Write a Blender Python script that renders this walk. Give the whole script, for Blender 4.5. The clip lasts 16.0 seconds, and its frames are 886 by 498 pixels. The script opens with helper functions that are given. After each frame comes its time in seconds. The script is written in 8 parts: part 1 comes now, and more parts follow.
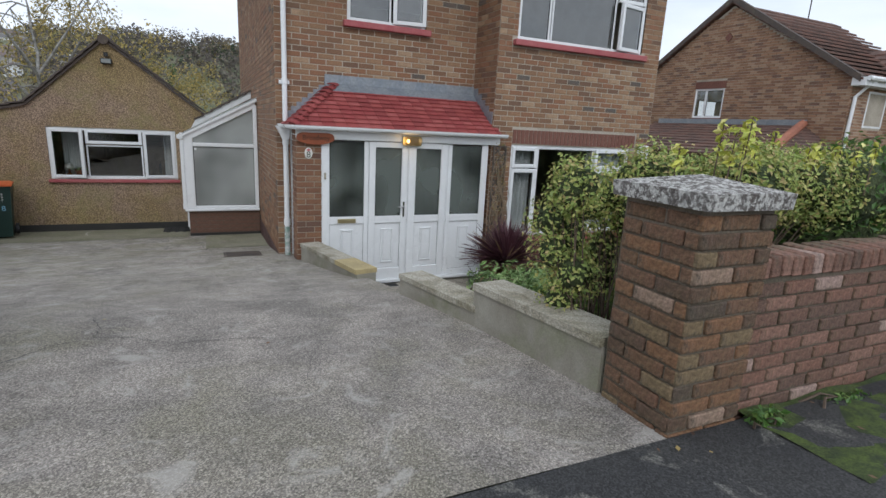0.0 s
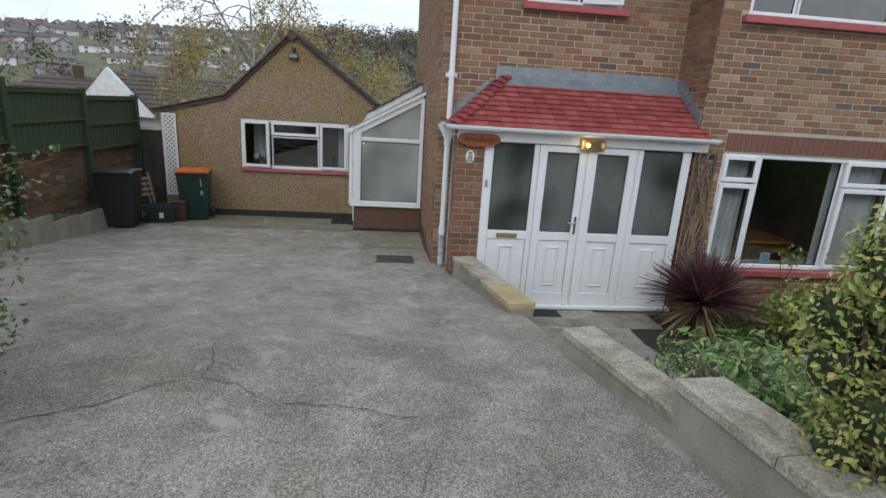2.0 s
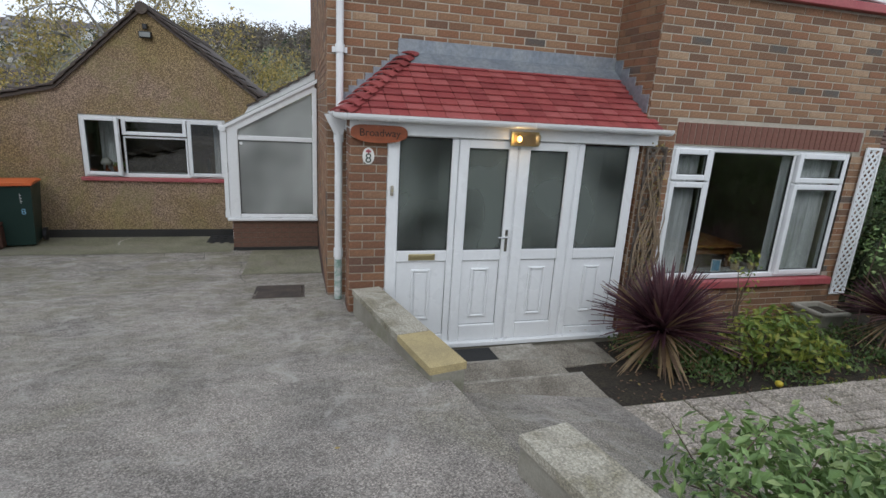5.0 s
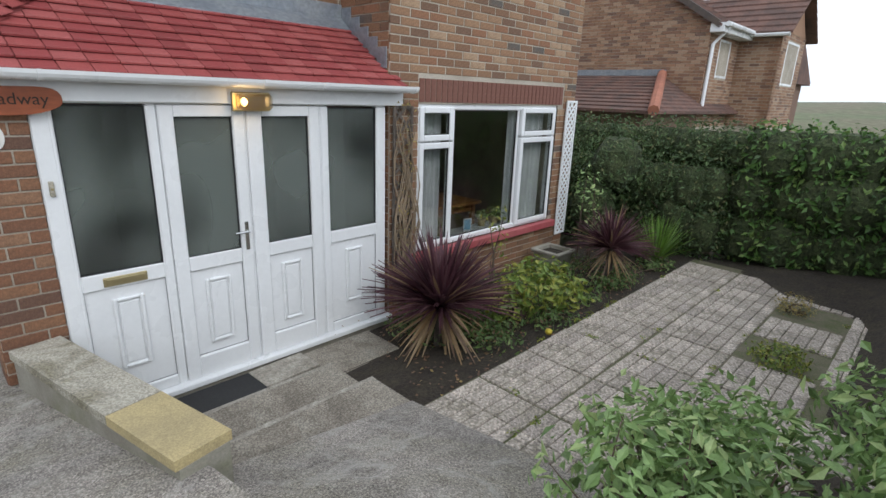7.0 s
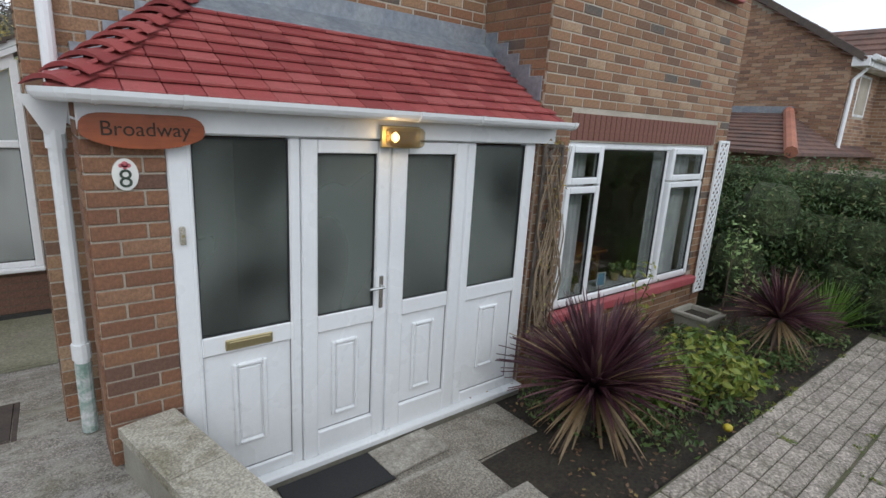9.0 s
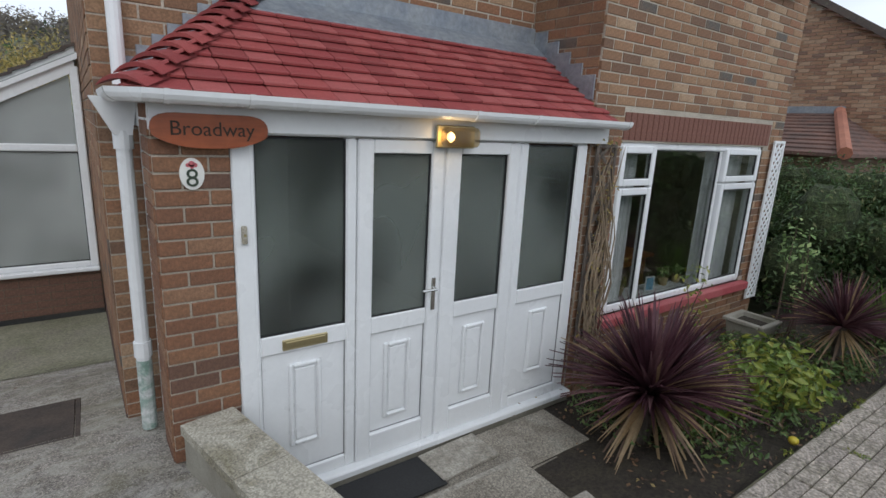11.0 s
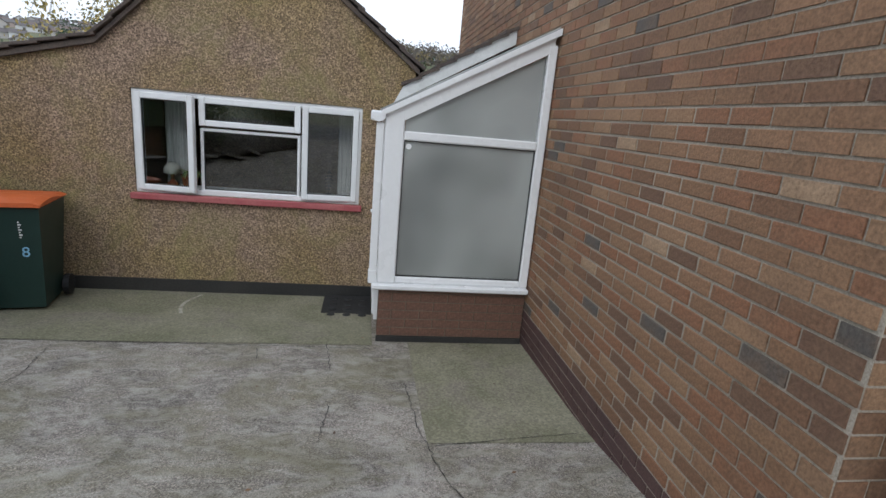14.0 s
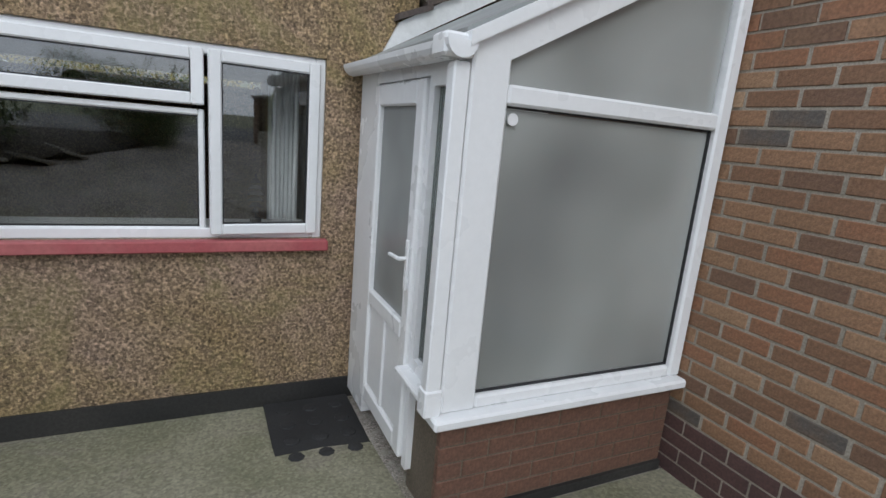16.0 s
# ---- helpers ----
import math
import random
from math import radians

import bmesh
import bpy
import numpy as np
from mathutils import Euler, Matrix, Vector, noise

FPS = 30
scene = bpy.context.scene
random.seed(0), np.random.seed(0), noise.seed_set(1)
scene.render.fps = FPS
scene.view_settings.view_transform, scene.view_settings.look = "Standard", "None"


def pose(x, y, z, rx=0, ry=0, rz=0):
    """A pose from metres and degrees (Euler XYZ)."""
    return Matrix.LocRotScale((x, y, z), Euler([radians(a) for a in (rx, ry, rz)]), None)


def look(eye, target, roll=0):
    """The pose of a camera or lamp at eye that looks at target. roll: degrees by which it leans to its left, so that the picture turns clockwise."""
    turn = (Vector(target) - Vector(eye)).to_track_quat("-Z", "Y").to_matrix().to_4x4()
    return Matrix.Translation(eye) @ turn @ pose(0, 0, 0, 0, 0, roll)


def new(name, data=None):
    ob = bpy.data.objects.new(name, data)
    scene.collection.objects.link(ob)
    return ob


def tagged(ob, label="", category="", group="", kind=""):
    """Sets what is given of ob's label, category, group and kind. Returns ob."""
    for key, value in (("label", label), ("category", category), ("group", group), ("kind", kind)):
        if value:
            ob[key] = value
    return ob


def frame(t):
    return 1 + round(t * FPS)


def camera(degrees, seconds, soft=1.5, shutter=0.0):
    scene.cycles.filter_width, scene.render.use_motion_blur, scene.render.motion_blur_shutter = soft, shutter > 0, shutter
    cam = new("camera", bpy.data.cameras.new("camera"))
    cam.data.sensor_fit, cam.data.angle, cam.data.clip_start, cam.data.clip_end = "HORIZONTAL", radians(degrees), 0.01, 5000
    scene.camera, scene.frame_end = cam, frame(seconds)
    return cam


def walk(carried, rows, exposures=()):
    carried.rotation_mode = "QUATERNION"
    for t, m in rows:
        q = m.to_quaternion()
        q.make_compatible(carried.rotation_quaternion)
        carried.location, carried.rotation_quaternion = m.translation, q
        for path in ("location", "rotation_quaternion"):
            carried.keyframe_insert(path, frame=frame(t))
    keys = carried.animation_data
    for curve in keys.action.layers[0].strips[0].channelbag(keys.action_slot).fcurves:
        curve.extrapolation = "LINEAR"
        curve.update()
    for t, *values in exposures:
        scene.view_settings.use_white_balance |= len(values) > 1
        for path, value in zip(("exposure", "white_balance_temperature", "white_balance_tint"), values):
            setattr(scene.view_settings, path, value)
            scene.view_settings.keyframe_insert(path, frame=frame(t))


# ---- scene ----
cam = camera(81.6, 16.0)
PATH = [
    (0, (0.023, -0.008, 2.19), (0.837, 1.759, 1.726), 3.0),
    (0.5, (0.051, 0.174, 2.211), (0.828, 1.936, 1.67), 3.0),
    (1, (0.154, 0.418, 2.235), (0.764, 2.235, 1.663), 3.3),
    (1.5, (0.252, 0.681, 2.247), (0.602, 2.574, 1.706), 3.4),
    (2, (0.32, 1.019, 2.304), (0.53, 2.935, 1.767), 3.6),
    (2.5, (0.358, 1.277, 2.303), (0.249, 3.192, 1.737), 3.7),
    (3, (0.392, 1.461, 2.297), (-0.031, 3.335, 1.738), 4.3),
    (3.5, (0.447, 1.58, 2.282), (0.017, 3.467, 1.775), 4.2),
    (4, (0.509, 1.805, 2.27), (0.293, 3.743, 1.823), 4.0),
    (4.5, (0.565, 2.104, 2.269), (0.884, 4.035, 1.854), 3.8),
    (5, (0.667, 2.454, 2.166), (1.191, 4.314, 1.65), 3.3),
    (5.2, (0.698, 2.567, 2.147), (1.298, 4.387, 1.573), 3.3),
    (7.3, (0.939, 3.488, 2.059), (2.344, 4.792, 1.487), 2.0),
    (7.5, (0.951, 3.62, 2.057), (2.253, 5.028, 1.489), 2.5),
    (8, (0.914, 3.916, 2.095), (2.122, 5.406, 1.529), 3.1),
    (8.5, (0.918, 4.159, 2.073), (2.129, 5.654, 1.528), 3.6),
    (8.7, (0.913, 4.226, 2.071), (2.133, 5.732, 1.579), 3.4),
    (10.8, (0.828, 4.407, 2.028), (2.019, 5.947, 1.568), 3.1),
    (11, (0.804, 4.418, 2.03), (1.936, 5.998, 1.561), 2.9),
    (11.5, (0.717, 4.461, 2.016), (1.518, 6.231, 1.541), 3.5),
    (12, (0.568, 4.622, 1.979), (0.962, 6.517, 1.475), 4.6),
    (12.5, (0.315, 4.956, 1.967), (0.621, 6.874, 1.491), 5.1),
    (13, (0.019, 5.443, 1.9), (0.331, 7.365, 1.441), 5.2),
    (13.5, (-0.256, 5.926, 1.848), (0.037, 7.851, 1.392), 4.9),
    (14, (-0.505, 6.603, 1.783), (-0.2, 8.518, 1.294), 5.1),
    (14.5, (-0.698, 7.197, 1.697), (-0.416, 9.136, 1.298), 4.8),
    (15, (-0.89, 7.813, 1.616), (-0.539, 9.736, 1.194), 4.6),
    (15.5, (-1.068, 8.373, 1.552), (-0.667, 10.29, 1.148), 4.4),
    (16, (-1.196, 9.05, 1.485), (-0.348, 10.809, 1.049), 5.1),
]
walk(cam, [(t, look(eye, target, roll)) for t, eye, target, roll in PATH],
     [(0.0, 0.05, 6200, 8), (5.0, 0.05, 6200, 8), (7.3, 0.37, 6250, 8), (8.0, 0.30, 6250, 8), (9.0, 0.2, 6200, 8), (10.8, 0.05, 6200, 8), (12.5, -0.05, 6150, 8), (13.5, 0.15, 6150, 8), (15.0, 0.35, 6150, 8), (16.0, 0.4, 6150, 8)])

# ---- world and light ----
world = bpy.data.worlds.new("overcast_sky")
scene.world = world
world.use_nodes = True
wn, wl = world.node_tree.nodes, world.node_tree.links
wn.clear()
SUN_UP, SUN_TURN = radians(38), radians(200)
sky = wn.new("ShaderNodeTexSky")
sky.sky_type, sky.sun_disc = "NISHITA", False
sky.sun_elevation, sky.sun_rotation, sky.dust_density = SUN_UP, SUN_TURN, 3.0
pale = wn.new("ShaderNodeHueSaturation")
pale.inputs["Saturation"].default_value = 0.25
wtc = wn.new("ShaderNodeTexCoord")
wmap = wn.new("ShaderNodeMapping")
wmap.inputs["Scale"].default_value = (1.0, 1.0, 3.2)
cloud = wn.new("ShaderNodeTexNoise")
cloud.inputs["Scale"].default_value, cloud.inputs["Detail"].default_value = 2.4, 6.0
cramp = wn.new("ShaderNodeValToRGB")
cramp.color_ramp.elements[0].position, cramp.color_ramp.elements[0].color = 0.3, (6.6, 7.2, 8.3, 1)
cramp.color_ramp.elements[1].position, cramp.color_ramp.elements[1].color = 0.68, (9.6, 9.9, 10.5, 1)
wmix = wn.new("ShaderNodeMixRGB")
wmix.inputs["Fac"].default_value = 0.85
wbg = wn.new("ShaderNodeBackground")
wbg.inputs["Strength"].default_value = 0.125
wout = wn.new("ShaderNodeOutputWorld")
wl.new(sky.outputs[0], pale.inputs["Color"])
wl.new(pale.outputs[0], wmix.inputs["Color1"])
wl.new(wtc.outputs["Generated"], wmap.inputs["Vector"])
wl.new(wmap.outputs[0], cloud.inputs["Vector"])
wl.new(cloud.outputs["Fac"], cramp.inputs["Fac"])
wl.new(cramp.outputs[0], wmix.inputs["Color2"])
wl.new(wmix.outputs[0], wbg.inputs["Color"])
wl.new(wbg.outputs[0], wout.inputs["Surface"])

sun = new("sun", bpy.data.lights.new("sun", "SUN"))
sun.data.energy, sun.data.angle, sun.data.color = 0.6, radians(25), (1.0, 0.98, 0.95)
sun.matrix_world = look((0, 0, 20), (20 * math.sin(SUN_TURN) * -math.cos(SUN_UP), 20 * math.cos(SUN_TURN) * -math.cos(SUN_UP), 20 - 20 * math.sin(SUN_UP)))


# ---- materials ----
def ramp_node(nt, fac, stops, step=False):
    r = nt.nodes.new("ShaderNodeValToRGB")
    if step:
        r.color_ramp.interpolation = "CONSTANT"
    e = r.color_ramp.elements
    while len(e) < len(stops):
        e.new(0.5)
    for k, (p, c) in enumerate(stops):
        e[k].position, e[k].color = p, (*c, 1)
    nt.links.new(fac, r.inputs["Fac"])
    return r.outputs["Color"]


def mixed(nt, fac, a, b, how="MIX"):
    m = nt.nodes.new("ShaderNodeMixRGB")
    m.blend_type = how
    for sock, v in (("Fac", fac), ("Color1", a), ("Color2", b)):
        if hasattr(v, "links"):
            nt.links.new(v, m.inputs[sock])
        elif sock == "Fac":
            m.inputs[sock].default_value = v
        else:
            m.inputs[sock].default_value = (*v, 1)
    return m.outputs["Color"]


def noise_node(nt, scale, detail=3.0, rough=0.55, stretch=None, warp=0.0):
    tc = nt.nodes.new("ShaderNodeTexCoord")
    n = nt.nodes.new("ShaderNodeTexNoise")
    n.inputs["Scale"].default_value, n.inputs["Detail"].default_value = scale, detail
    n.inputs["Roughness"].default_value, n.inputs["Distortion"].default_value = rough, warp
    vec = tc.outputs["Object"]
    if stretch:
        mp = nt.nodes.new("ShaderNodeMapping")
        mp.inputs["Scale"].default_value = stretch
        nt.links.new(vec, mp.inputs["Vector"])
        vec = mp.outputs[0]
    nt.links.new(vec, n.inputs["Vector"])
    return n.outputs["Fac"]


def any_random(nt):
    """A number for each piece, be it an object or an island of a joined mesh."""
    oi, ge = nt.nodes.new("ShaderNodeObjectInfo"), nt.nodes.new("ShaderNodeNewGeometry")
    ad, fr = nt.nodes.new("ShaderNodeMath"), nt.nodes.new("ShaderNodeMath")
    ad.operation, fr.operation = "ADD", "FRACT"
    nt.links.new(oi.outputs["Random"], ad.inputs[0])
    nt.links.new(ge.outputs["Random Per Island"], ad.inputs[1])
    nt.links.new(ad.outputs[0], fr.inputs[0])
    return fr.outputs[0]


def material(name, base, second=None, patch=1.5, grain=60.0, grainy=0.3, rough=0.8, metal=0.0, bump=0.3, depth=0.004, pieces=None, stain=None,
             stain_scale=0.8, stain_at=(0.5, 0.65), stretch=None, coat=0.0, spec=0.5):
    """A surface with colour patches, fine grain, a bump, and (pieces) a colour for each piece, and a broad stain."""
    m = bpy.data.materials.new(name)
    m.use_nodes = True
    nt = m.node_tree
    bs = nt.nodes["Principled BSDF"]
    fine = noise_node(nt, grain, 4.0, 0.65, stretch)
    broad = noise_node(nt, patch, 4.0, 0.6, None, 0.4)
    if pieces:
        col = ramp_node(nt, any_random(nt), pieces, True)
        if second:
            col = mixed(nt, ramp_node(nt, broad, [(0.4, (0, 0, 0)), (0.7, (0.6, 0.6, 0.6))]), col, second)
    else:
        col = mixed(nt, ramp_node(nt, broad, [(0.38, (0, 0, 0)), (0.64, (1, 1, 1))]), base, second or tuple(c * 0.75 for c in base))
    if stain:
        sn = noise_node(nt, stain_scale, 6.0, 0.7, None, 0.6)
        col = mixed(nt, ramp_node(nt, sn, [(stain_at[0], (0, 0, 0)), (stain_at[1], (0.85, 0.85, 0.85))]), col, stain)
    lo, hi = 1 - grainy, 1 + grainy
    col = mixed(nt, 1.0, col, ramp_node(nt, fine, [(0.3, (lo, lo, lo)), (0.7, (hi, hi, hi))]), "MULTIPLY")
    nt.links.new(col, bs.inputs["Base Color"])
    bs.inputs["Metallic"].default_value = metal
    bs.inputs["Specular IOR Level"].default_value = spec
    bs.inputs["Coat Weight"].default_value = coat
    r = ramp_node(nt, broad, [(0.3, (max(rough - 0.1, 0.03),) * 3), (0.7, (min(rough + 0.1, 1),) * 3)])
    nt.links.new(r, bs.inputs["Roughness"])
    if bump:
        b = nt.nodes.new("ShaderNodeBump")
        b.inputs["Strength"].default_value, b.inputs["Distance"].default_value = bump, depth
        nt.links.new(fine, b.inputs["Height"])
        nt.links.new(b.outputs[0], bs.inputs["Normal"])
    return m


HOUSE_PIECES = [(0.0, (0.247, 0.137, 0.0757)), (0.16, (0.285, 0.159, 0.089)), (0.34, (0.204, 0.109, 0.0623)), (0.50, (0.314, 0.187, 0.107)), (0.6, (0.257, 0.123, 0.0668)),
                (0.80, (0.38, 0.255, 0.16)), (0.86, (0.162, 0.091, 0.0579)), (0.96, (0.104, 0.091, 0.0801)), (0.975, (0.275, 0.159, 0.089))]
PIER_PIECES = [(0.0, (0.145, 0.078, 0.045)), (0.2, (0.19, 0.095, 0.05)), (0.45, (0.105, 0.062, 0.042)), (0.62, (0.18, 0.125, 0.07)), (0.8, (0.15, 0.08, 0.05)), (0.92, (0.085, 0.06, 0.045)), (0.97, (0.28, 0.19, 0.14))]
WALL_PIECES = [(0.0, (0.16, 0.085, 0.06)), (0.25, (0.20, 0.10, 0.07)), (0.5, (0.13, 0.075, 0.055)), (0.7, (0.24, 0.13, 0.095)), (0.94, (0.36, 0.25, 0.21))]
PORCH_PIECES = [(0.0, (0.211, 0.0989, 0.0533)), (0.25, (0.232, 0.116, 0.0619)), (0.5, (0.185, 0.086, 0.0482)), (0.75, (0.258, 0.142, 0.0817)), (0.92, (0.129, 0.0688, 0.0473))]
TILE_PIECES = [(0.0, (0.29, 0.055, 0.055)), (0.3, (0.33, 0.070, 0.066)), (0.55, (0.25, 0.048, 0.048)), (0.8, (0.36, 0.090, 0.085))]
M = {}
M["brick"] = material("mixed_house_brick", None, (0.21, 0.13, 0.08), patch=6, grain=75, grainy=0.32, rough=0.87, bump=0.8, depth=0.006, pieces=HOUSE_PIECES)
M["brick_porch"] = material("orange_porch_brick", None, (0.15, 0.085, 0.055), patch=6, grain=60, grainy=0.32, rough=0.85, bump=0.8, depth=0.006, pieces=PORCH_PIECES)
M["brick_pier"] = material("weathered_red_brick", None, (0.11, 0.10, 0.045), patch=3.2, grain=42, grainy=0.5, rough=0.92, bump=1.0, depth=0.010, pieces=PIER_PIECES, stain=(0.07, 0.06, 0.045), stain_scale=9, stain_at=(0.52, 0.66))
M["brick_wall"] = material("old_plum_brick", None, (0.11, 0.08, 0.06), patch=2.0, grain=45, grainy=0.5, rough=0.92, bump=1.0, depth=0.010, pieces=WALL_PIECES, stain=(0.10, 0.09, 0.055), stain_scale=7, stain_at=(0.52, 0.66))
M["brick_plinth"] = material("dark_engineering_brick", (0.10, 0.055, 0.05), (0.07, 0.04, 0.04), grain=90, rough=0.7)
M["brick_soldier"] = material("dark_red_soldier_brick", (0.20, 0.085, 0.06), (0.15, 0.07, 0.055), grain=70, rough=0.85)
M["mortar"] = material("grey_brown_mortar", (0.46, 0.41, 0.34), (0.33, 0.29, 0.235), grain=150, rough=0.95, bump=0.5)
M["mortar_dark"] = material("dark_damp_mortar", (0.15, 0.12, 0.09), (0.10, 0.085, 0.06), grain=120, rough=0.95, bump=0.5)
M["drive"] = material("worn_exposed_concrete", (0.315, 0.28, 0.248), (0.195, 0.176, 0.158), patch=2.1, grain=95, grainy=0.5, rough=0.9, bump=1.0, depth=0.008, stain=(0.225, 0.205, 0.155), stain_scale=0.7, stain_at=(0.50, 0.68))
M["concrete"] = material("smooth_grey_concrete", (0.33, 0.31, 0.26), (0.24, 0.22, 0.18), patch=2.5, grain=90, grainy=0.15, rough=0.9, bump=0.3, stain=(0.2, 0.2, 0.13), stain_scale=1.5)
M["coping"] = material("pale_coping_stone", (0.42, 0.39, 0.32), (0.34, 0.31, 0.25), patch=3, grain=110, grainy=0.25, rough=0.9, bump=0.5, stain=(0.2, 0.18, 0.12), stain_scale=3)
M["coping_y"] = material("yellow_coping_stone", (0.46, 0.37, 0.19), (0.38, 0.31, 0.17), patch=4, grain=110, grainy=0.25, rough=0.9, bump=0.5)
M["cap"] = material("lichen_dark_capstone", (0.17, 0.155, 0.145), (0.10, 0.085, 0.075), patch=6, grain=60, grainy=0.5, rough=0.95, bump=1.0, depth=0.01, stain=(0.52, 0.51, 0.48), stain_scale=34, stain_at=(0.47, 0.53))
M["step"] = material("worn_brown_step_concrete", (0.28, 0.25, 0.205), (0.18, 0.155, 0.125), patch=3.0, grain=80, grainy=0.35, rough=0.9, bump=0.6, stain=(0.30, 0.28, 0.235), stain_scale=4.0, stain_at=(0.52, 0.66))
M["step_edge"] = material("rubbed_pale_concrete", (0.38, 0.35, 0.30), (0.26, 0.235, 0.195), patch=9, grain=70, grainy=0.4, rough=0.9, bump=0.6)
M["asphalt"] = material("damp_dark_asphalt", (0.030, 0.030, 0.031), (0.046, 0.045, 0.043), patch=1.2, grain=120, grainy=0.5, rough=0.75, bump=0.8, depth=0.006, stain=(0.14, 0.135, 0.12), stain_scale=2.0, stain_at=(0.56, 0.62))
M["soil"] = material("dark_garden_soil", (0.035, 0.027, 0.02), (0.055, 0.045, 0.03), patch=5, grain=40, grainy=0.5, rough=1, bump=1, depth=0.02)
M["upvc"] = material("white_upvc", (0.80, 0.81, 0.82), (0.76, 0.77, 0.78), patch=2, grain=30, grainy=0.02, rough=0.3, bump=0.0)
M["white_paint"] = material("dirty_white_paint", (0.72, 0.73, 0.73), (0.6, 0.61, 0.6), patch=3, grain=40, grainy=0.06, rough=0.55, bump=0.1)
M["red_paint"] = material("faded_red_sill_paint", (0.36, 0.075, 0.085), (0.40, 0.12, 0.12), patch=3, grain=40, grainy=0.12, rough=0.6, bump=0.2)
M["render"] = material("ochre_pebbledash", (0.33, 0.24, 0.125), (0.27, 0.19, 0.095), patch=0.9, grain=62, grainy=0.75, rough=0.95, bump=1.0, depth=0.022, stain=(0.34, 0.24, 0.18), stain_scale=0.55, stain_at=(0.42, 0.62))
M["black"] = material("black_bitumen_band", (0.02, 0.02, 0.02), (0.035, 0.033, 0.03), rough=0.6)
M["lead"] = material("blue_grey_lead_sheet", (0.22, 0.245, 0.28), (0.30, 0.32, 0.34), patch=5, grain=25, grainy=0.2, rough=0.55, metal=0.35, bump=0.4, depth=0.01)
M["tile_red"] = material("bright_red_roof_tile", None, (0.22, 0.07, 0.06), patch=5, grain=80, grainy=0.12, rough=0.7, bump=0.3, pieces=TILE_PIECES)
M["tile_dark"] = material("dark_brown_roof_tile", (0.075, 0.06, 0.055), (0.11, 0.085, 0.07), patch=4, grain=60, grainy=0.3, rough=0.9, stain=(0.16, 0.16, 0.11), stain_scale=5, stain_at=(0.58, 0.7))
M["tile_far"] = material("brown_red_roof_tile", (0.16, 0.085, 0.065), (0.10, 0.065, 0.055), patch=2, grain=30, grainy=0.3, rough=0.9)
M["fence"] = material("green_stained_fence_board", (0.035, 0.065, 0.03), (0.055, 0.085, 0.035), patch=1.5, grain=25, grainy=0.3, rough=0.85, bump=0.4, stretch=(1, 1, 0.08))
M["wood_raw"] = material("bare_grey_wood", (0.28, 0.21, 0.14), (0.2, 0.15, 0.1), grain=30, grainy=0.3, stretch=(1, 1, 0.1))
M["plastic_black"] = material("black_bin_plastic", (0.018, 0.018, 0.02), (0.025, 0.025, 0.027), rough=0.45, grain=80, grainy=0.1, bump=0.1)
M["plastic_green"] = material("dark_green_bin_plastic", (0.012, 0.035, 0.03), (0.018, 0.045, 0.038), rough=0.42, grain=80, grainy=0.1, bump=0.1)
M["plastic_orange"] = material("orange_lid_plastic", (0.62, 0.13, 0.03), (0.55, 0.12, 0.04), rough=0.5, grain=60, grainy=0.08, bump=0.1)
M["brown_box"] = material("brown_box_plastic", (0.07, 0.03, 0.02), (0.09, 0.04, 0.03), rough=0.6)
M["rubber"] = material("black_rubber_mat", (0.015, 0.015, 0.016), (0.03, 0.03, 0.03), rough=0.8, grain=120)
M["iron"] = material("rusty_iron_cover", (0.10, 0.075, 0.06), (0.07, 0.06, 0.055), patch=4, grain=80, rough=0.8, metal=0.3)
M["brass"] = material("satin_gold_metal", (0.55, 0.46, 0.25), (0.5, 0.42, 0.24), rough=0.35, metal=0.9, grainy=0.05, bump=0)
M["chrome"] = material("satin_chrome", (0.6, 0.6, 0.58), (0.55, 0.55, 0.53), rough=0.25, metal=1.0, grainy=0.03, bump=0)
M["sign_wood"] = material("varnished_orange_wood", (0.30, 0.075, 0.025), (0.24, 0.06, 0.02), patch=6, grain=20, grainy=0.25, rough=0.4, stretch=(0.15, 1, 1), bump=0.15, coat=0.3)
M["dark_mark"] = material("dark_engraving", (0.035, 0.02, 0.012), rough=0.8)
M["enamel"] = material("white_enamel", (0.82, 0.81, 0.77), rough=0.25, grainy=0.02, bump=0)
M["green_mark"] = material("dark_green_enamel", (0.05, 0.07, 0.05), rough=0.3, bump=0)
M["pink_mark"] = material("pink_enamel", (0.55, 0.14, 0.16), rough=0.3, bump=0)
M["blue_mark"] = material("light_blue_paint_mark", (0.25, 0.5, 0.7), rough=0.7, bump=0)
M["gasket"] = material("black_window_gasket", (0.02, 0.02, 0.022), rough=0.6, bump=0)
M["seal_grey"] = material("grey_rubber_seal", (0.22, 0.22, 0.23), rough=0.6, bump=0)
M["curtain"] = material("pale_grey_net_curtain", (0.78, 0.79, 0.80), (0.66, 0.67, 0.69), grain=20, rough=0.9, stretch=(1, 1, 0.05))
M["room"] = material("dim_room_plaster", (0.42, 0.37, 0.31), (0.36, 0.32, 0.27), rough=0.9)
M["table"] = material("honey_wood_table", (0.34, 0.16, 0.05), (0.28, 0.13, 0.04), grain=25, rough=0.4, stretch=(0.1, 1, 1))
M["bark"] = material("grey_ridged_bark", (0.15, 0.125, 0.105), (0.085, 0.07, 0.06), patch=4, grain=22, grainy=0.5, rough=1, bump=1, depth=0.03, stretch=(1, 1, 0.25))
M["birch"] = material("pale_birch_bark", (0.30, 0.29, 0.27), (0.12, 0.11, 0.1), patch=3, grain=12, rough=0.9)
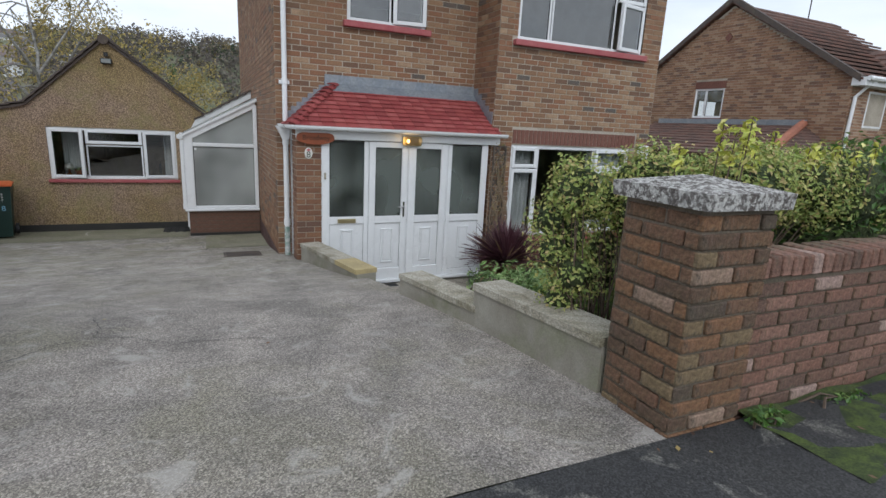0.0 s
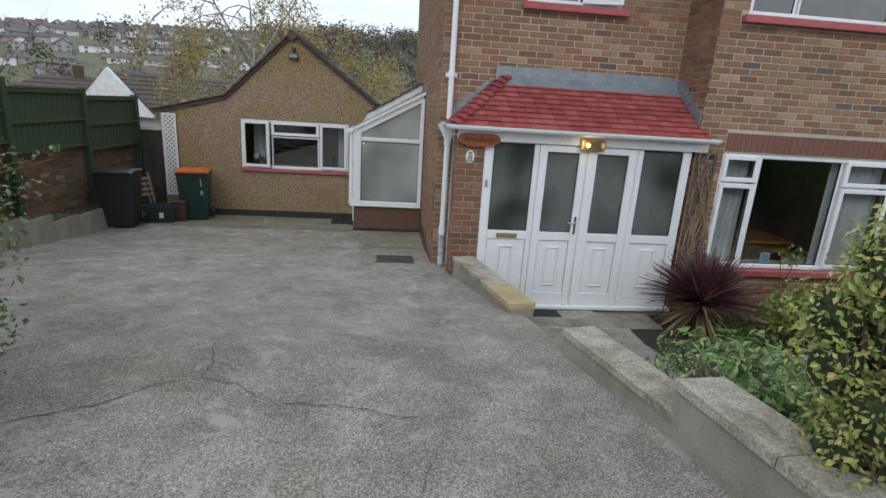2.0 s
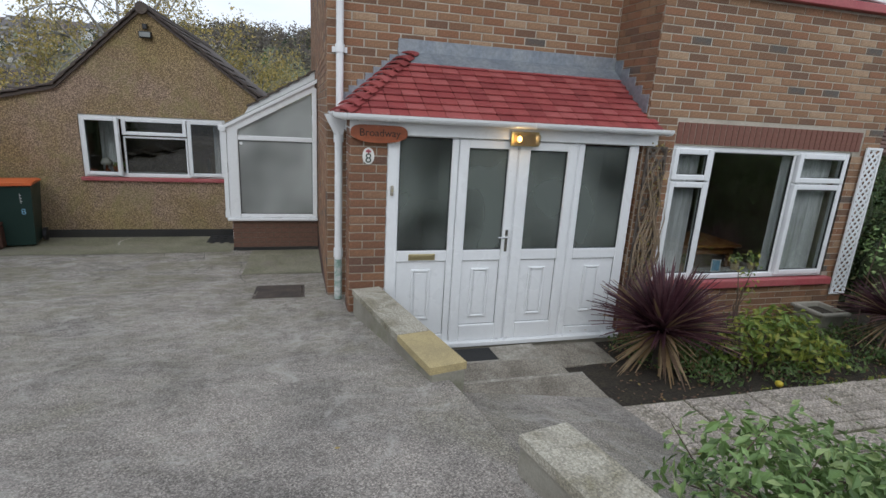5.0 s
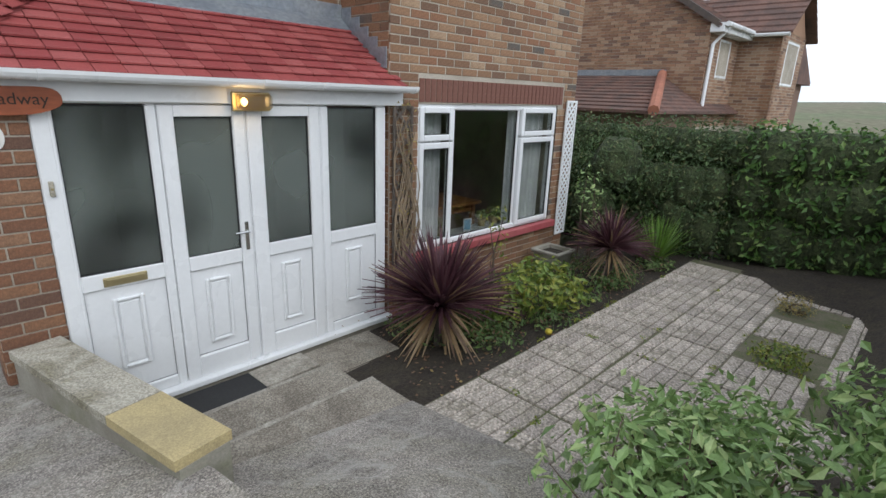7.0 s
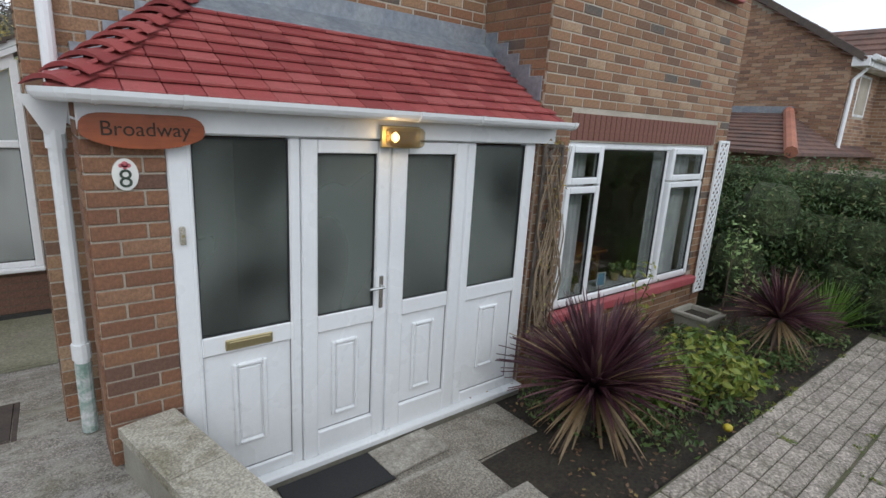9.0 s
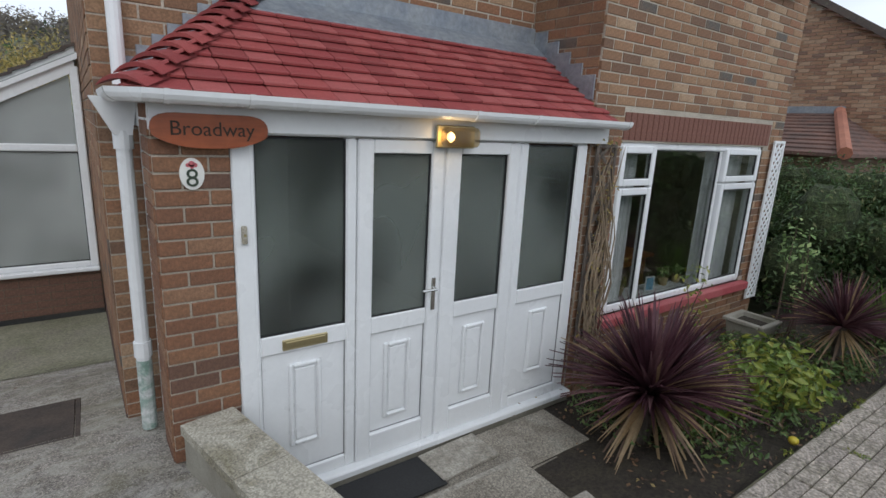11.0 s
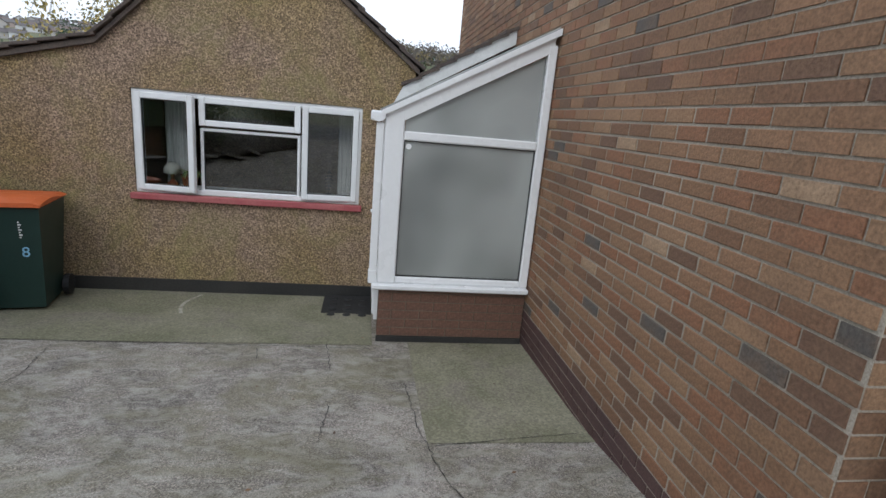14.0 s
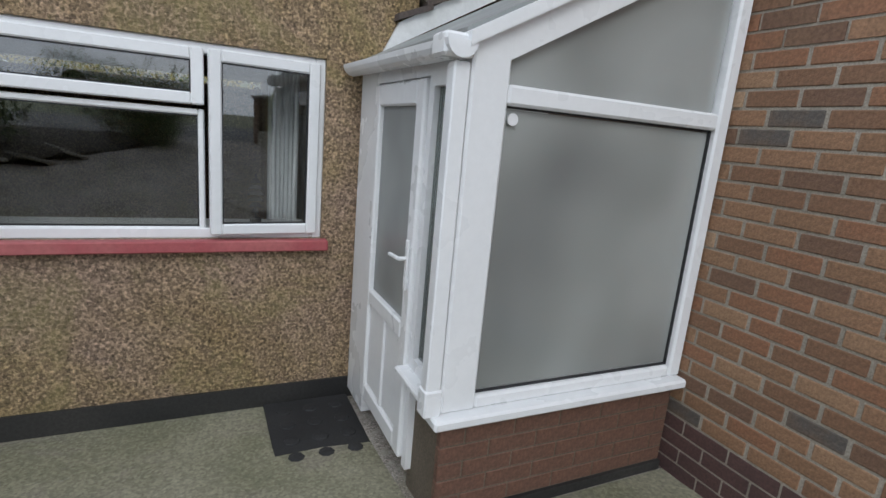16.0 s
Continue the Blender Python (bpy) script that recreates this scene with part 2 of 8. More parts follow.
M["twig"] = material("brown_twig", (0.10, 0.07, 0.05), (0.14, 0.10, 0.07), rough=0.9)


def leaf_material(name, pieces, rough=0.5, through_light=0.25):
    m = material(name, None, None, grain=40, grainy=0.2, rough=rough, bump=0.1, pieces=pieces)
    nt = m.node_tree
    bs = nt.nodes["Principled BSDF"]
    tr, mx = nt.nodes.new("ShaderNodeBsdfTranslucent"), nt.nodes.new("ShaderNodeMixShader")
    mx.inputs[0].default_value = through_light
    nt.links.new(bs.inputs["Base Color"].links[0].from_socket, tr.inputs["Color"])
    nt.links.new(bs.outputs[0], mx.inputs[1])
    nt.links.new(tr.outputs[0], mx.inputs[2])
    nt.links.new(mx.outputs[0], nt.nodes["Material Output"].inputs["Surface"])
    return m


M["leaf_hedge_y"] = leaf_material("yellow_green_hedge_leaf", [(0, (0.276, 0.356, 0.092)), (0.3, (0.391, 0.448, 0.127)), (0.55, (0.506, 0.483, 0.161)), (0.75, (0.218, 0.276, 0.0805)), (0.9, (0.529, 0.414, 0.184))])
M["leaf_hedge"] = leaf_material("mid_green_hedge_leaf", [(0, (0.07, 0.15, 0.03)), (0.35, (0.10, 0.20, 0.045)), (0.65, (0.16, 0.25, 0.06)), (0.85, (0.05, 0.10, 0.025))])
M["leaf_dark"] = leaf_material("dark_green_leaf", [(0, (0.05, 0.09, 0.03)), (0.35, (0.075, 0.13, 0.045)), (0.65, (0.11, 0.17, 0.06)), (0.9, (0.18, 0.19, 0.08))])
M["leaf_shrub"] = leaf_material("fresh_green_shrub_leaf", [(0, (0.195, 0.305, 0.0976)), (0.35, (0.268, 0.39, 0.146)), (0.65, (0.378, 0.476, 0.195)), (0.85, (0.134, 0.207, 0.0732))])
M["leaf_bed"] = leaf_material("low_bed_leaf", [(0, (0.09, 0.15, 0.045)), (0.35, (0.13, 0.20, 0.06)), (0.65, (0.18, 0.24, 0.08)), (0.8, (0.20, 0.13, 0.07)), (0.92, (0.07, 0.10, 0.035))])
M["leaf_yellow"] = leaf_material("yellow_shrub_leaf", [(0, (0.25, 0.29, 0.05)), (0.35, (0.17, 0.25, 0.05)), (0.65, (0.34, 0.34, 0.07)), (0.85, (0.11, 0.16, 0.03))])
M["leaf_bush"] = leaf_material("grey_green_bush_leaf", [(0, (0.104, 0.163, 0.0585)), (0.3, (0.156, 0.221, 0.0975)), (0.5, (0.234, 0.293, 0.163)), (0.68, (0.0845, 0.13, 0.0455)), (0.85, (0.26, 0.156, 0.078)), (0.95, (0.39, 0.13, 0.065)), (0.975, (0.338, 0.338, 0.104))])
M["leaf_autumn"] = leaf_material("autumn_yellow_leaf", [(0, (0.38, 0.30, 0.09)), (0.3, (0.30, 0.26, 0.10)), (0.55, (0.46, 0.35, 0.12)), (0.8, (0.21, 0.19, 0.09))])
M["leaf_purple"] = leaf_material("purple_sword_leaf", [(0, (0.077, 0.0308, 0.042)), (0.35, (0.119, 0.049, 0.063)), (0.7, (0.168, 0.084, 0.091)), (0.93, (0.364, 0.252, 0.14))])
M["leaf_tan"] = leaf_material("dried_tan_sword_leaf", [(0, (0.30, 0.20, 0.10)), (0.5, (0.36, 0.26, 0.15)), (0.8, (0.17, 0.11, 0.07))])
M["leaf_grass"] = leaf_material("bright_strap_leaf", [(0, (0.12, 0.24, 0.03)), (0.5, (0.18, 0.30, 0.05)), (0.8, (0.09, 0.16, 0.03))])
M["far_wood"] = material("bare_winter_woodland", (0.13, 0.11, 0.085), (0.19, 0.16, 0.11), patch=0.05, grain=0.6, grainy=0.4, rough=1, bump=0)
M["far_grass"] = material("far_green_slope", (0.12, 0.14, 0.07), (0.16, 0.14, 0.09), patch=0.03, grain=0.3, grainy=0.3, rough=1, bump=0)
# Pale walls, lightened further: distance haze is put into their colour.
M["far_wall"] = material("far_hazed_pale_wall", None, None, grain=1, grainy=0.05, rough=0.9, bump=0, pieces=[(0, (0.42, 0.40, 0.38)), (0.25, (0.62, 0.62, 0.62)), (0.5, (0.36, 0.30, 0.27)), (0.62, (0.5, 0.48, 0.45)), (0.8, (0.78, 0.79, 0.8))])
M["far_roof"] = material("far_house_roof", None, None, grain=1, grainy=0.05, rough=0.9, bump=0, pieces=[(0, (0.132, 0.12, 0.12)), (0.4, (0.162, 0.126, 0.114)), (0.7, (0.15, 0.144, 0.144))])


def glass_material(name, rough=0.02, tint=(0.95, 0.97, 0.96), clear=0.85):
    m = bpy.data.materials.new(name)
    m.use_nodes = True
    nt = m.node_tree
    nt.nodes.remove(nt.nodes["Principled BSDF"])
    tr, gl, mx, fr = (nt.nodes.new(k) for k in ("ShaderNodeBsdfTransparent", "ShaderNodeBsdfGlossy", "ShaderNodeMixShader", "ShaderNodeLayerWeight"))
    tr.inputs["Color"].default_value = (*[c * clear for c in tint], 1)
    gl.inputs["Roughness"].default_value = rough
    fr.inputs["Blend"].default_value = 0.5
    pw, sc = nt.nodes.new("ShaderNodeMath"), nt.nodes.new("ShaderNodeMath")
    pw.operation, sc.operation = "POWER", "MULTIPLY_ADD"
    pw.inputs[1].default_value, sc.inputs[1].default_value, sc.inputs[2].default_value = 4.0, 0.8, 0.13
    nt.links.new(fr.outputs["Facing"], pw.inputs[0])
    nt.links.new(pw.outputs[0], sc.inputs[0])
    nt.links.new(sc.outputs[0], mx.inputs[0])
    nt.links.new(tr.outputs[0], mx.inputs[1])
    nt.links.new(gl.outputs[0], mx.inputs[2])
    nt.links.new(mx.outputs[0], nt.nodes["Material Output"].inputs["Surface"])
    return m


M["glass"] = glass_material("clear_window_glass")


def frosted(name, body, clear, rough, blotch=0.72, blotch_scale=2.2, gloss=0.2):
    """Obscured glass: a soft gloss over a milky body, blotched paler and darker, through which the dim inside shows."""
    m = bpy.data.materials.new(name)
    m.use_nodes = True
    nt = m.node_tree
    nt.nodes.remove(nt.nodes["Principled BSDF"])
    tr, df, gl, a, b, fr = (nt.nodes.new(k) for k in ("ShaderNodeBsdfTransparent", "ShaderNodeBsdfDiffuse", "ShaderNodeBsdfGlossy", "ShaderNodeMixShader", "ShaderNodeMixShader", "ShaderNodeLayerWeight"))
    tr.inputs["Color"].default_value = (0.75, 0.8, 0.79, 1)
    # noise darkens the body colour in broad random blotches
    n = noise_node(nt, blotch_scale, 2.0, 0.4, (1, 1, 0.8), 0.2)
    col = mixed(nt, ramp_node(nt, n, [(0.38, (0, 0, 0)), (0.6, (1, 1, 1))]), body, tuple(c * blotch for c in body))
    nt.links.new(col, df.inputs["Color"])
    gl.inputs["Roughness"].default_value = rough
    fr.inputs["Blend"].default_value = 0.35
    a.inputs[0].default_value = 1 - clear
    mul = nt.nodes.new("ShaderNodeMath")
    mul.operation = "MULTIPLY_ADD"
    mul.inputs[1].default_value, mul.inputs[2].default_value = gloss, 0.05
    nt.links.new(fr.outputs["Facing"], mul.inputs[0])
    nt.links.new(mul.outputs[0], b.inputs[0])
    nt.links.new(tr.outputs[0], a.inputs[1])
    nt.links.new(df.outputs[0], a.inputs[2])
    nt.links.new(a.outputs[0], b.inputs[1])
    nt.links.new(gl.outputs[0], b.inputs[2])
    nt.links.new(b.outputs[0], nt.nodes["Material Output"].inputs["Surface"])
    return m


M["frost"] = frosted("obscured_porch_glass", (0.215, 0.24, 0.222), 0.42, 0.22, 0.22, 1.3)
# Lean-to panes are paler: the lit inside is put into their body colour.
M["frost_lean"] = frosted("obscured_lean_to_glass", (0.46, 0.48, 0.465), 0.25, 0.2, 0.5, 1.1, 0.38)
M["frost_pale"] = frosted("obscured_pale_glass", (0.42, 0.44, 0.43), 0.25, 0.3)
lamp_m = bpy.data.materials.new("lit_bulb")
lamp_m.use_nodes = True
lamp_m.node_tree.nodes["Principled BSDF"].inputs["Emission Color"].default_value = (1.0, 0.62, 0.22, 1)
lamp_m.node_tree.nodes["Principled BSDF"].inputs["Emission Strength"].default_value = 5.0
M["bulb"] = lamp_m


def speckled(m, scale, lo, hi, amount, wear_scale=0.0, wear=(0.5, 0.48, 0.44), wear_at=(0.6, 0.68)):
    """Stones of many shades in a face, and paler scuffed places."""
    nt = m.node_tree
    bs = nt.nodes["Principled BSDF"]
    old = bs.inputs["Base Color"].links[0].from_socket
    tc, vo, bw = nt.nodes.new("ShaderNodeTexCoord"), nt.nodes.new("ShaderNodeTexVoronoi"), nt.nodes.new("ShaderNodeRGBToBW")
    vo.inputs["Scale"].default_value = scale
    nt.links.new(tc.outputs["Object"], vo.inputs["Vector"])
    nt.links.new(vo.outputs["Color"], bw.inputs[0])
    col = mixed(nt, amount, old, ramp_node(nt, bw.outputs[0], [(0.25, (lo,) * 3), (0.5, (1, 1, 1)), (0.8, (hi,) * 3)]), "MULTIPLY")
    if wear_scale:
        f = ramp_node(nt, noise_node(nt, wear_scale, 8.0, 0.75, None, 1.2), [(wear_at[0], (0, 0, 0)), (wear_at[1], (0.7, 0.7, 0.7))])
        col = mixed(nt, f, col, wear)
    nt.links.new(col, bs.inputs["Base Color"])
    return m


speckled(M["drive"], 155, 0.62, 1.7, 0.85, 2.6, (0.45, 0.42, 0.385), (0.545, 0.65))


def lichened(m, y0, y1, colour, scale, at, amount):
    """Pale lichen that is thicker the farther up the drive."""
    nt = m.node_tree
    bs = nt.nodes["Principled BSDF"]
    old = bs.inputs["Base Color"].links[0].from_socket
    tc, xyz, rng_, mul = (nt.nodes.new(k) for k in ("ShaderNodeTexCoord", "ShaderNodeSeparateXYZ", "ShaderNodeMapRange", "ShaderNodeMath"))
    nt.links.new(tc.outputs["Object"], xyz.inputs[0])
    nt.links.new(xyz.outputs["Y"], rng_.inputs["Value"])
    rng_.inputs["From Min"].default_value, rng_.inputs["From Max"].default_value, rng_.inputs["To Max"].default_value = y0, y1, amount
    mul.operation = "MULTIPLY"
    nt.links.new(rng_.outputs[0], mul.inputs[0])
    nt.links.new(ramp_node(nt, noise_node(nt, scale, 9.0, 0.72, (1, 1.6, 1), 0.8), [(at[0], (0, 0, 0)), (at[1], (1, 1, 1))]), mul.inputs[1])
    nt.links.new(mixed(nt, mul.outputs[0], old, colour), bs.inputs["Base Color"])


lichened(M["drive"], 3.5, 8.0, (0.50, 0.475, 0.42), 7.0, (0.47, 0.60), 0.60)
lichened(M["drive"], 4.5, 8.5, (0.20, 0.185, 0.11), 1.3, (0.46, 0.62), 0.6)
speckled(M["asphalt"], 150, 0.5, 1.8, 0.9, 5.0, (0.15, 0.14, 0.12), (0.62, 0.70))
M["green_concrete"] = speckled(material("green_algae_concrete", (0.26, 0.245, 0.175), (0.185, 0.18, 0.115), patch=1.3, grain=60, grainy=0.25, rough=0.85, bump=0.4, stain=(0.23, 0.205, 0.165), stain_scale=1.6), 70, 0.8, 1.3, 0.7, 2.2, (0.36, 0.35, 0.30), (0.66, 0.72))
M["moss"] = material("bright_green_moss", (0.035, 0.05, 0.018), (0.085, 0.12, 0.025), patch=9, grain=90, grainy=0.5, rough=1, bump=1, depth=0.01)
speckled(M["render"], 75, 0.55, 1.6, 0.8, 0.9, (0.30, 0.27, 0.10), (0.50, 0.72))
speckled(M["coping"], 120, 0.7, 1.3, 0.8)
speckled(M["step"], 110, 0.65, 1.4, 0.8)


# ---- tools for shapes ----
CORN = [(x, y, z) for x in (-1, 1) for y in (-1, 1) for z in (-1, 1)]
QUADS = [(0, 1, 3, 2), (4, 6, 7, 5), (0, 4, 5, 1), (2, 3, 7, 6), (0, 2, 6, 4), (1, 5, 7, 3)]


def chamfer_faces():
    """Faces of a box with cut edges: 24 corners, three for each corner of the box, in the order x, y, z."""
    at = {c: k for k, c in enumerate(CORN)}
    faces = [[at[tuple(c)] * 3 + ax for c in (CORN[k] for k in q)] for ax, q in ((0, QUADS[0]), (0, QUADS[1]), (1, QUADS[2]), (1, QUADS[3]), (2, QUADS[4]), (2, QUADS[5]))]
    for ax in range(3):
        a, b = [k for k in range(3) if k != ax]
        for sa in (-1, 1):
            for sb in (-1, 1):
                lo, hi = [0, 0, 0], [0, 0, 0]
                lo[ax], hi[ax], lo[a], hi[a], lo[b], hi[b] = -1, 1, sa, sa, sb, sb
                l, h = at[tuple(lo)] * 3, at[tuple(hi)] * 3
                f = [l + a, l + b, h + b, h + a]
                faces.append(f if (sa * sb > 0) == (ax != 1) else f[::-1])
    for c in CORN:
        k = at[c] * 3
        faces.append([k, k + 1, k + 2] if c[0] * c[1] * c[2] > 0 else [k, k + 2, k + 1])
    return faces


CHAMFER = chamfer_faces()


class Lump:
    """Points and faces of one mesh in the making."""

    def __init__(self):
        self.v, self.f = [], []

    def add(self, verts, faces, m=None):
        k = len(self.v)
        self.v += [tuple(m @ Vector(p)) for p in verts] if m else [tuple(p) for p in verts]
        self.f += [tuple(k + i for i in f) for f in faces]
        return self

    def box(self, x0, x1, y0, y1, z0, z1, b=0.0, m=None):
        (cx, cy, cz), (hx, hy, hz) = ((x0 + x1) / 2, (y0 + y1) / 2, (z0 + z1) / 2), (abs(x1 - x0) / 2, abs(y1 - y0) / 2, abs(z1 - z0) / 2)
        if b <= 0:
            return self.add([(cx + sx * hx, cy + sy * hy, cz + sz * hz) for sx, sy, sz in CORN], QUADS, m)
        b = min(b, hx * 0.9, hy * 0.9, hz * 0.9)
        pts = []
        for sx, sy, sz in CORN:
            pts += [(cx + sx * hx, cy + sy * (hy - b), cz + sz * (hz - b)), (cx + sx * (hx - b), cy + sy * hy, cz + sz * (hz - b)), (cx + sx * (hx - b), cy + sy * (hy - b), cz + sz * hz)]
        return self.add(pts, CHAMFER, m)

    def prism(self, outline, z0, z1, m=None):
        """An outline of (x, y), counter-clockwise, between two heights; m lays it elsewhere."""
        n = len(outline)
        pts = [(x, y, z0) for x, y in outline] + [(x, y, z1) for x, y in outline]
        return self.add(pts, [tuple(range(n))[::-1], tuple(range(n, 2 * n))] + [(k, (k + 1) % n, n + (k + 1) % n, n + k) for k in range(n)], m)

    def tube(self, path, radius, sides=8, ends=True):
        """A round bar along a path of points; the radius may be a list."""
        P = [Vector(p) for p in path]
        R = radius if isinstance(radius, (list, tuple)) else [radius] * len(P)
        k0, n = len(self.v), len(P)
        up = Vector((0, 0, 1))
        for k, p in enumerate(P):
            d = (P[min(k + 1, n - 1)] - P[max(k - 1, 0)]).normalized()
            a = d.cross(up if abs(d.z) < 0.9 else Vector((1, 0, 0))).normalized()
            c = d.cross(a)
            self.v += [tuple(p + (a * math.cos(w) + c * math.sin(w)) * R[k]) for w in (2 * math.pi * i / sides for i in range(sides))]
        for k in range(n - 1):
            for i in range(sides):
                j = (i + 1) % sides
                self.f.append((k0 + k * sides + i, k0 + k * sides + j, k0 + (k + 1) * sides + j, k0 + (k + 1) * sides + i))
        if ends:
            self.f += [tuple(k0 + i for i in range(sides))[::-1], tuple(k0 + (n - 1) * sides + i for i in range(sides))]
        return self

    def lathe(self, profile, sides=16, at=(0, 0, 0)):
        """A turned shape from (radius, height) pairs."""
        k0 = len(self.v)
        for r, z in profile:
            self.v += [(at[0] + r * math.cos(2 * math.pi * i / sides), at[1] + r * math.sin(2 * math.pi * i / sides), at[2] + z) for i in range(sides)]
        n = len(profile)
        for k in range(n - 1):
            for i in range(sides):
                j = (i + 1) % sides
                self.f.append((k0 + k * sides + i, k0 + k * sides + j, k0 + (k + 1) * sides + j, k0 + (k + 1) * sides + i))
        self.f += [tuple(k0 + i for i in range(sides))[::-1], tuple(k0 + (n - 1) * sides + i for i in range(sides))]
        return self

    def mesh(self, name, mat, smooth=False):
        me = bpy.data.meshes.new(name)
        me.from_pydata(self.v, [], self.f)
        me.materials.append(mat)
        if smooth:
            me.shade_smooth()
        me.update()
        return me


def thing(name, at, label, category, group="", turn=0.0, kind=""):
    ob = new(name)
    ob.matrix_world = pose(*at, 0, 0, turn)
    ob.empty_display_size = 0.1
    return tagged(ob, label, category, group, kind)


def part(name, lump, mat, parent=None, label="", kind="", smooth=False):
    ob = new(name, lump.mesh(name, mat, smooth))
    ob.parent = parent
    return tagged(ob, label, kind=kind)


def solid(name, lump, mat, label="", category="", kind="", smooth=False, group=""):
    ob = new(name, lump.mesh(name, mat, smooth))
    return tagged(ob, label, category, group, kind)


def lay(mesh, name, parent, m):
    """One more object on a mesh that is there already."""
    ob = new(name, mesh)
    ob.parent = parent
    ob.matrix_local = m
    return ob


def cut(a, b, holes):
    """The stretches of a..b outside the holes."""
    out = [(a, b)]
    for h0, h1 in holes:
        out = [p for q in out for p in ((q[0], min(q[1], h0)), (max(q[0], h1), q[1])) if p[1] - p[0] > 0.012 or (q == p)]
    return [p for p in out if p[1] - p[0] > 0.012]


LATE = []


def brickwork(parent, m, u0, u1, v0, v1, mat, holes=(), near=None, bed=0.077, length=0.235, joint=0.011, proud=0.003, depth=0.03, top=None, shift=0.0, rough=0.0, seed=1):
    """Bricks laid on a face: u along it, v up, and out of it along -y of m. Those within near (u0, u1, v0, v1) are objects, the rest is joined. top(u): the wall's height there."""
    rng = random.Random(seed)
    rest, kept, meshes = Lump(), 0, {}
    rows = int(math.ceil((v1 - v0) / bed))
    for r in range(rows):
        a, b = v0 + r * bed + joint / 2, min(v0 + (r + 1) * bed - joint / 2, v1)
        if b - a < 0.02:
            continue
        gaps = [(h[0], h[1]) for h in holes if h[2] < b - 0.02 and h[3] > a + 0.02]
        u = u0 - (0 if r % 2 else length / 2) - shift
        while u < u1:
            for p, q in cut(max(u, u0) + joint / 2, min(u + length, u1) - joint / 2, gaps):
                if top and b > top((p + q) / 2):
                    continue
                w, h, out = round(q - p, 2), b - a, proud + rng.uniform(-rough, rough)
                c = ((p + q) / 2, -out, (a + b) / 2)
                if near and near[0] < c[0] < near[1] and near[2] < c[2] < near[3] and kept < 300:
                    key = (w, round(h, 3))
                    if key not in meshes:
                        meshes[key] = Lump().box(-w / 2, w / 2, 0, depth, -h / 2, h / 2, 0.003 + rough * 0.5).mesh("brick", mat)
                    LATE.append((meshes[key], "brick", parent, m @ pose(*c, rng.uniform(-1, 1) * rough * 60, 0, rng.uniform(-1, 1) * rough * 60)))
                    kept += 1
                else:
                    rest.box(p, q, -out, -out + depth, a, b, 0, m)
            u += length
    if rest.v:
        ob = part("joined_bricks", rest, mat, parent, kind="stuff")


def panel_with_holes(lump, u0, u1, v0, v1, y0, y1, holes, m=None):
    """A slab with rectangular openings, as blocks that butt."""
    us = sorted({u0, u1, *[h[0] for h in holes], *[h[1] for h in holes]})
    for a, b in zip(us, us[1:]):
        for p, q in cut(v0, v1, [(h[2], h[3]) for h in holes if h[0] <= a + 1e-6 and h[1] >= b - 1e-6]):
            lump.box(a, b, y0, y1, p, q, 0, m)
    return lump


def ring(lump, u0, u1, v0, v1, w, y0, y1, b=0.006, m=None, wb=None):
    """A rectangular frame in the plane x, z."""
    wb = wb or w
    lump.box(u0, u0 + w, y0, y1, v0, v1, b, m)
    lump.box(u1 - w, u1, y0, y1, v0, v1, b, m)
    lump.box(u0 + w, u1 - w, y0 + 0.001, y1, v1 - w, v1, b, m)
    lump.box(u0 + w, u1 - w, y0 + 0.001, y1, v0, v0 + wb, b, m)
    return lump


def leaf_cloud(name, mat, spots, count, size, parent=None, seed=1, kind="", shell=0.55, droop=0.2, narrow=0.5, label=""):
    """Small folded leaves in and on a cloud of ellipsoids, spots = (x, y, z, rx, ry, rz)."""
    rng = np.random.default_rng(seed)
    S = np.array(spots, float)
    wt = (S[:, 3] * S[:, 4] + S[:, 4] * S[:, 5] + S[:, 3] * S[:, 5])
    pick = rng.choice(len(S), count, p=wt / wt.sum())
    d = rng.normal(size=(count, 3))
    d /= np.linalg.norm(d, axis=1)[:, None]
    r = shell + (1 - shell) * rng.random(count) ** 0.6
    r *= 1 + 0.13 * np.sin(d[:, 0] * 9 + S[pick, 0] * 5) * np.sin(d[:, 2] * 7 + S[pick, 1] * 3) + rng.normal(size=count) * 0.04
    c = S[pick, :3] + d * r[:, None] * S[pick, 3:6]
    nrm = d + rng.normal(size=(count, 3)) * 0.7
    nrm[:, 2] += 0.5
    nrm /= np.linalg.norm(nrm, axis=1)[:, None]
    t = np.cross(nrm, rng.normal(size=(count, 3)))
    t[:, 2] -= droop
    t -= nrm * (t * nrm).sum(1)[:, None]
    t /= np.linalg.norm(t, axis=1)[:, None]
    s = np.cross(nrm, t)
    L = size * (0.6 + 0.8 * rng.random(count))[:, None]
    v = np.stack([c - t * L * 0.5, c + s * L * narrow * 0.5 + nrm * L * 0.08, c + t * L * 0.5 - nrm * L * 0.06, c - s * L * narrow * 0.5 + nrm * L * 0.08], 1).reshape(-1, 3)
    i = np.arange(count) * 4
    f = np.concatenate([np.stack([i, i + 1, i + 2], 1), np.stack([i, i + 2, i + 3], 1)])
    me = bpy.data.meshes.new(name)
    me.from_pydata(v.tolist(), [], f.tolist())
    me.materials.append(mat)
    me.update()
    ob = new(name, me)
    ob.parent = parent
    return tagged(ob, label, kind=kind)


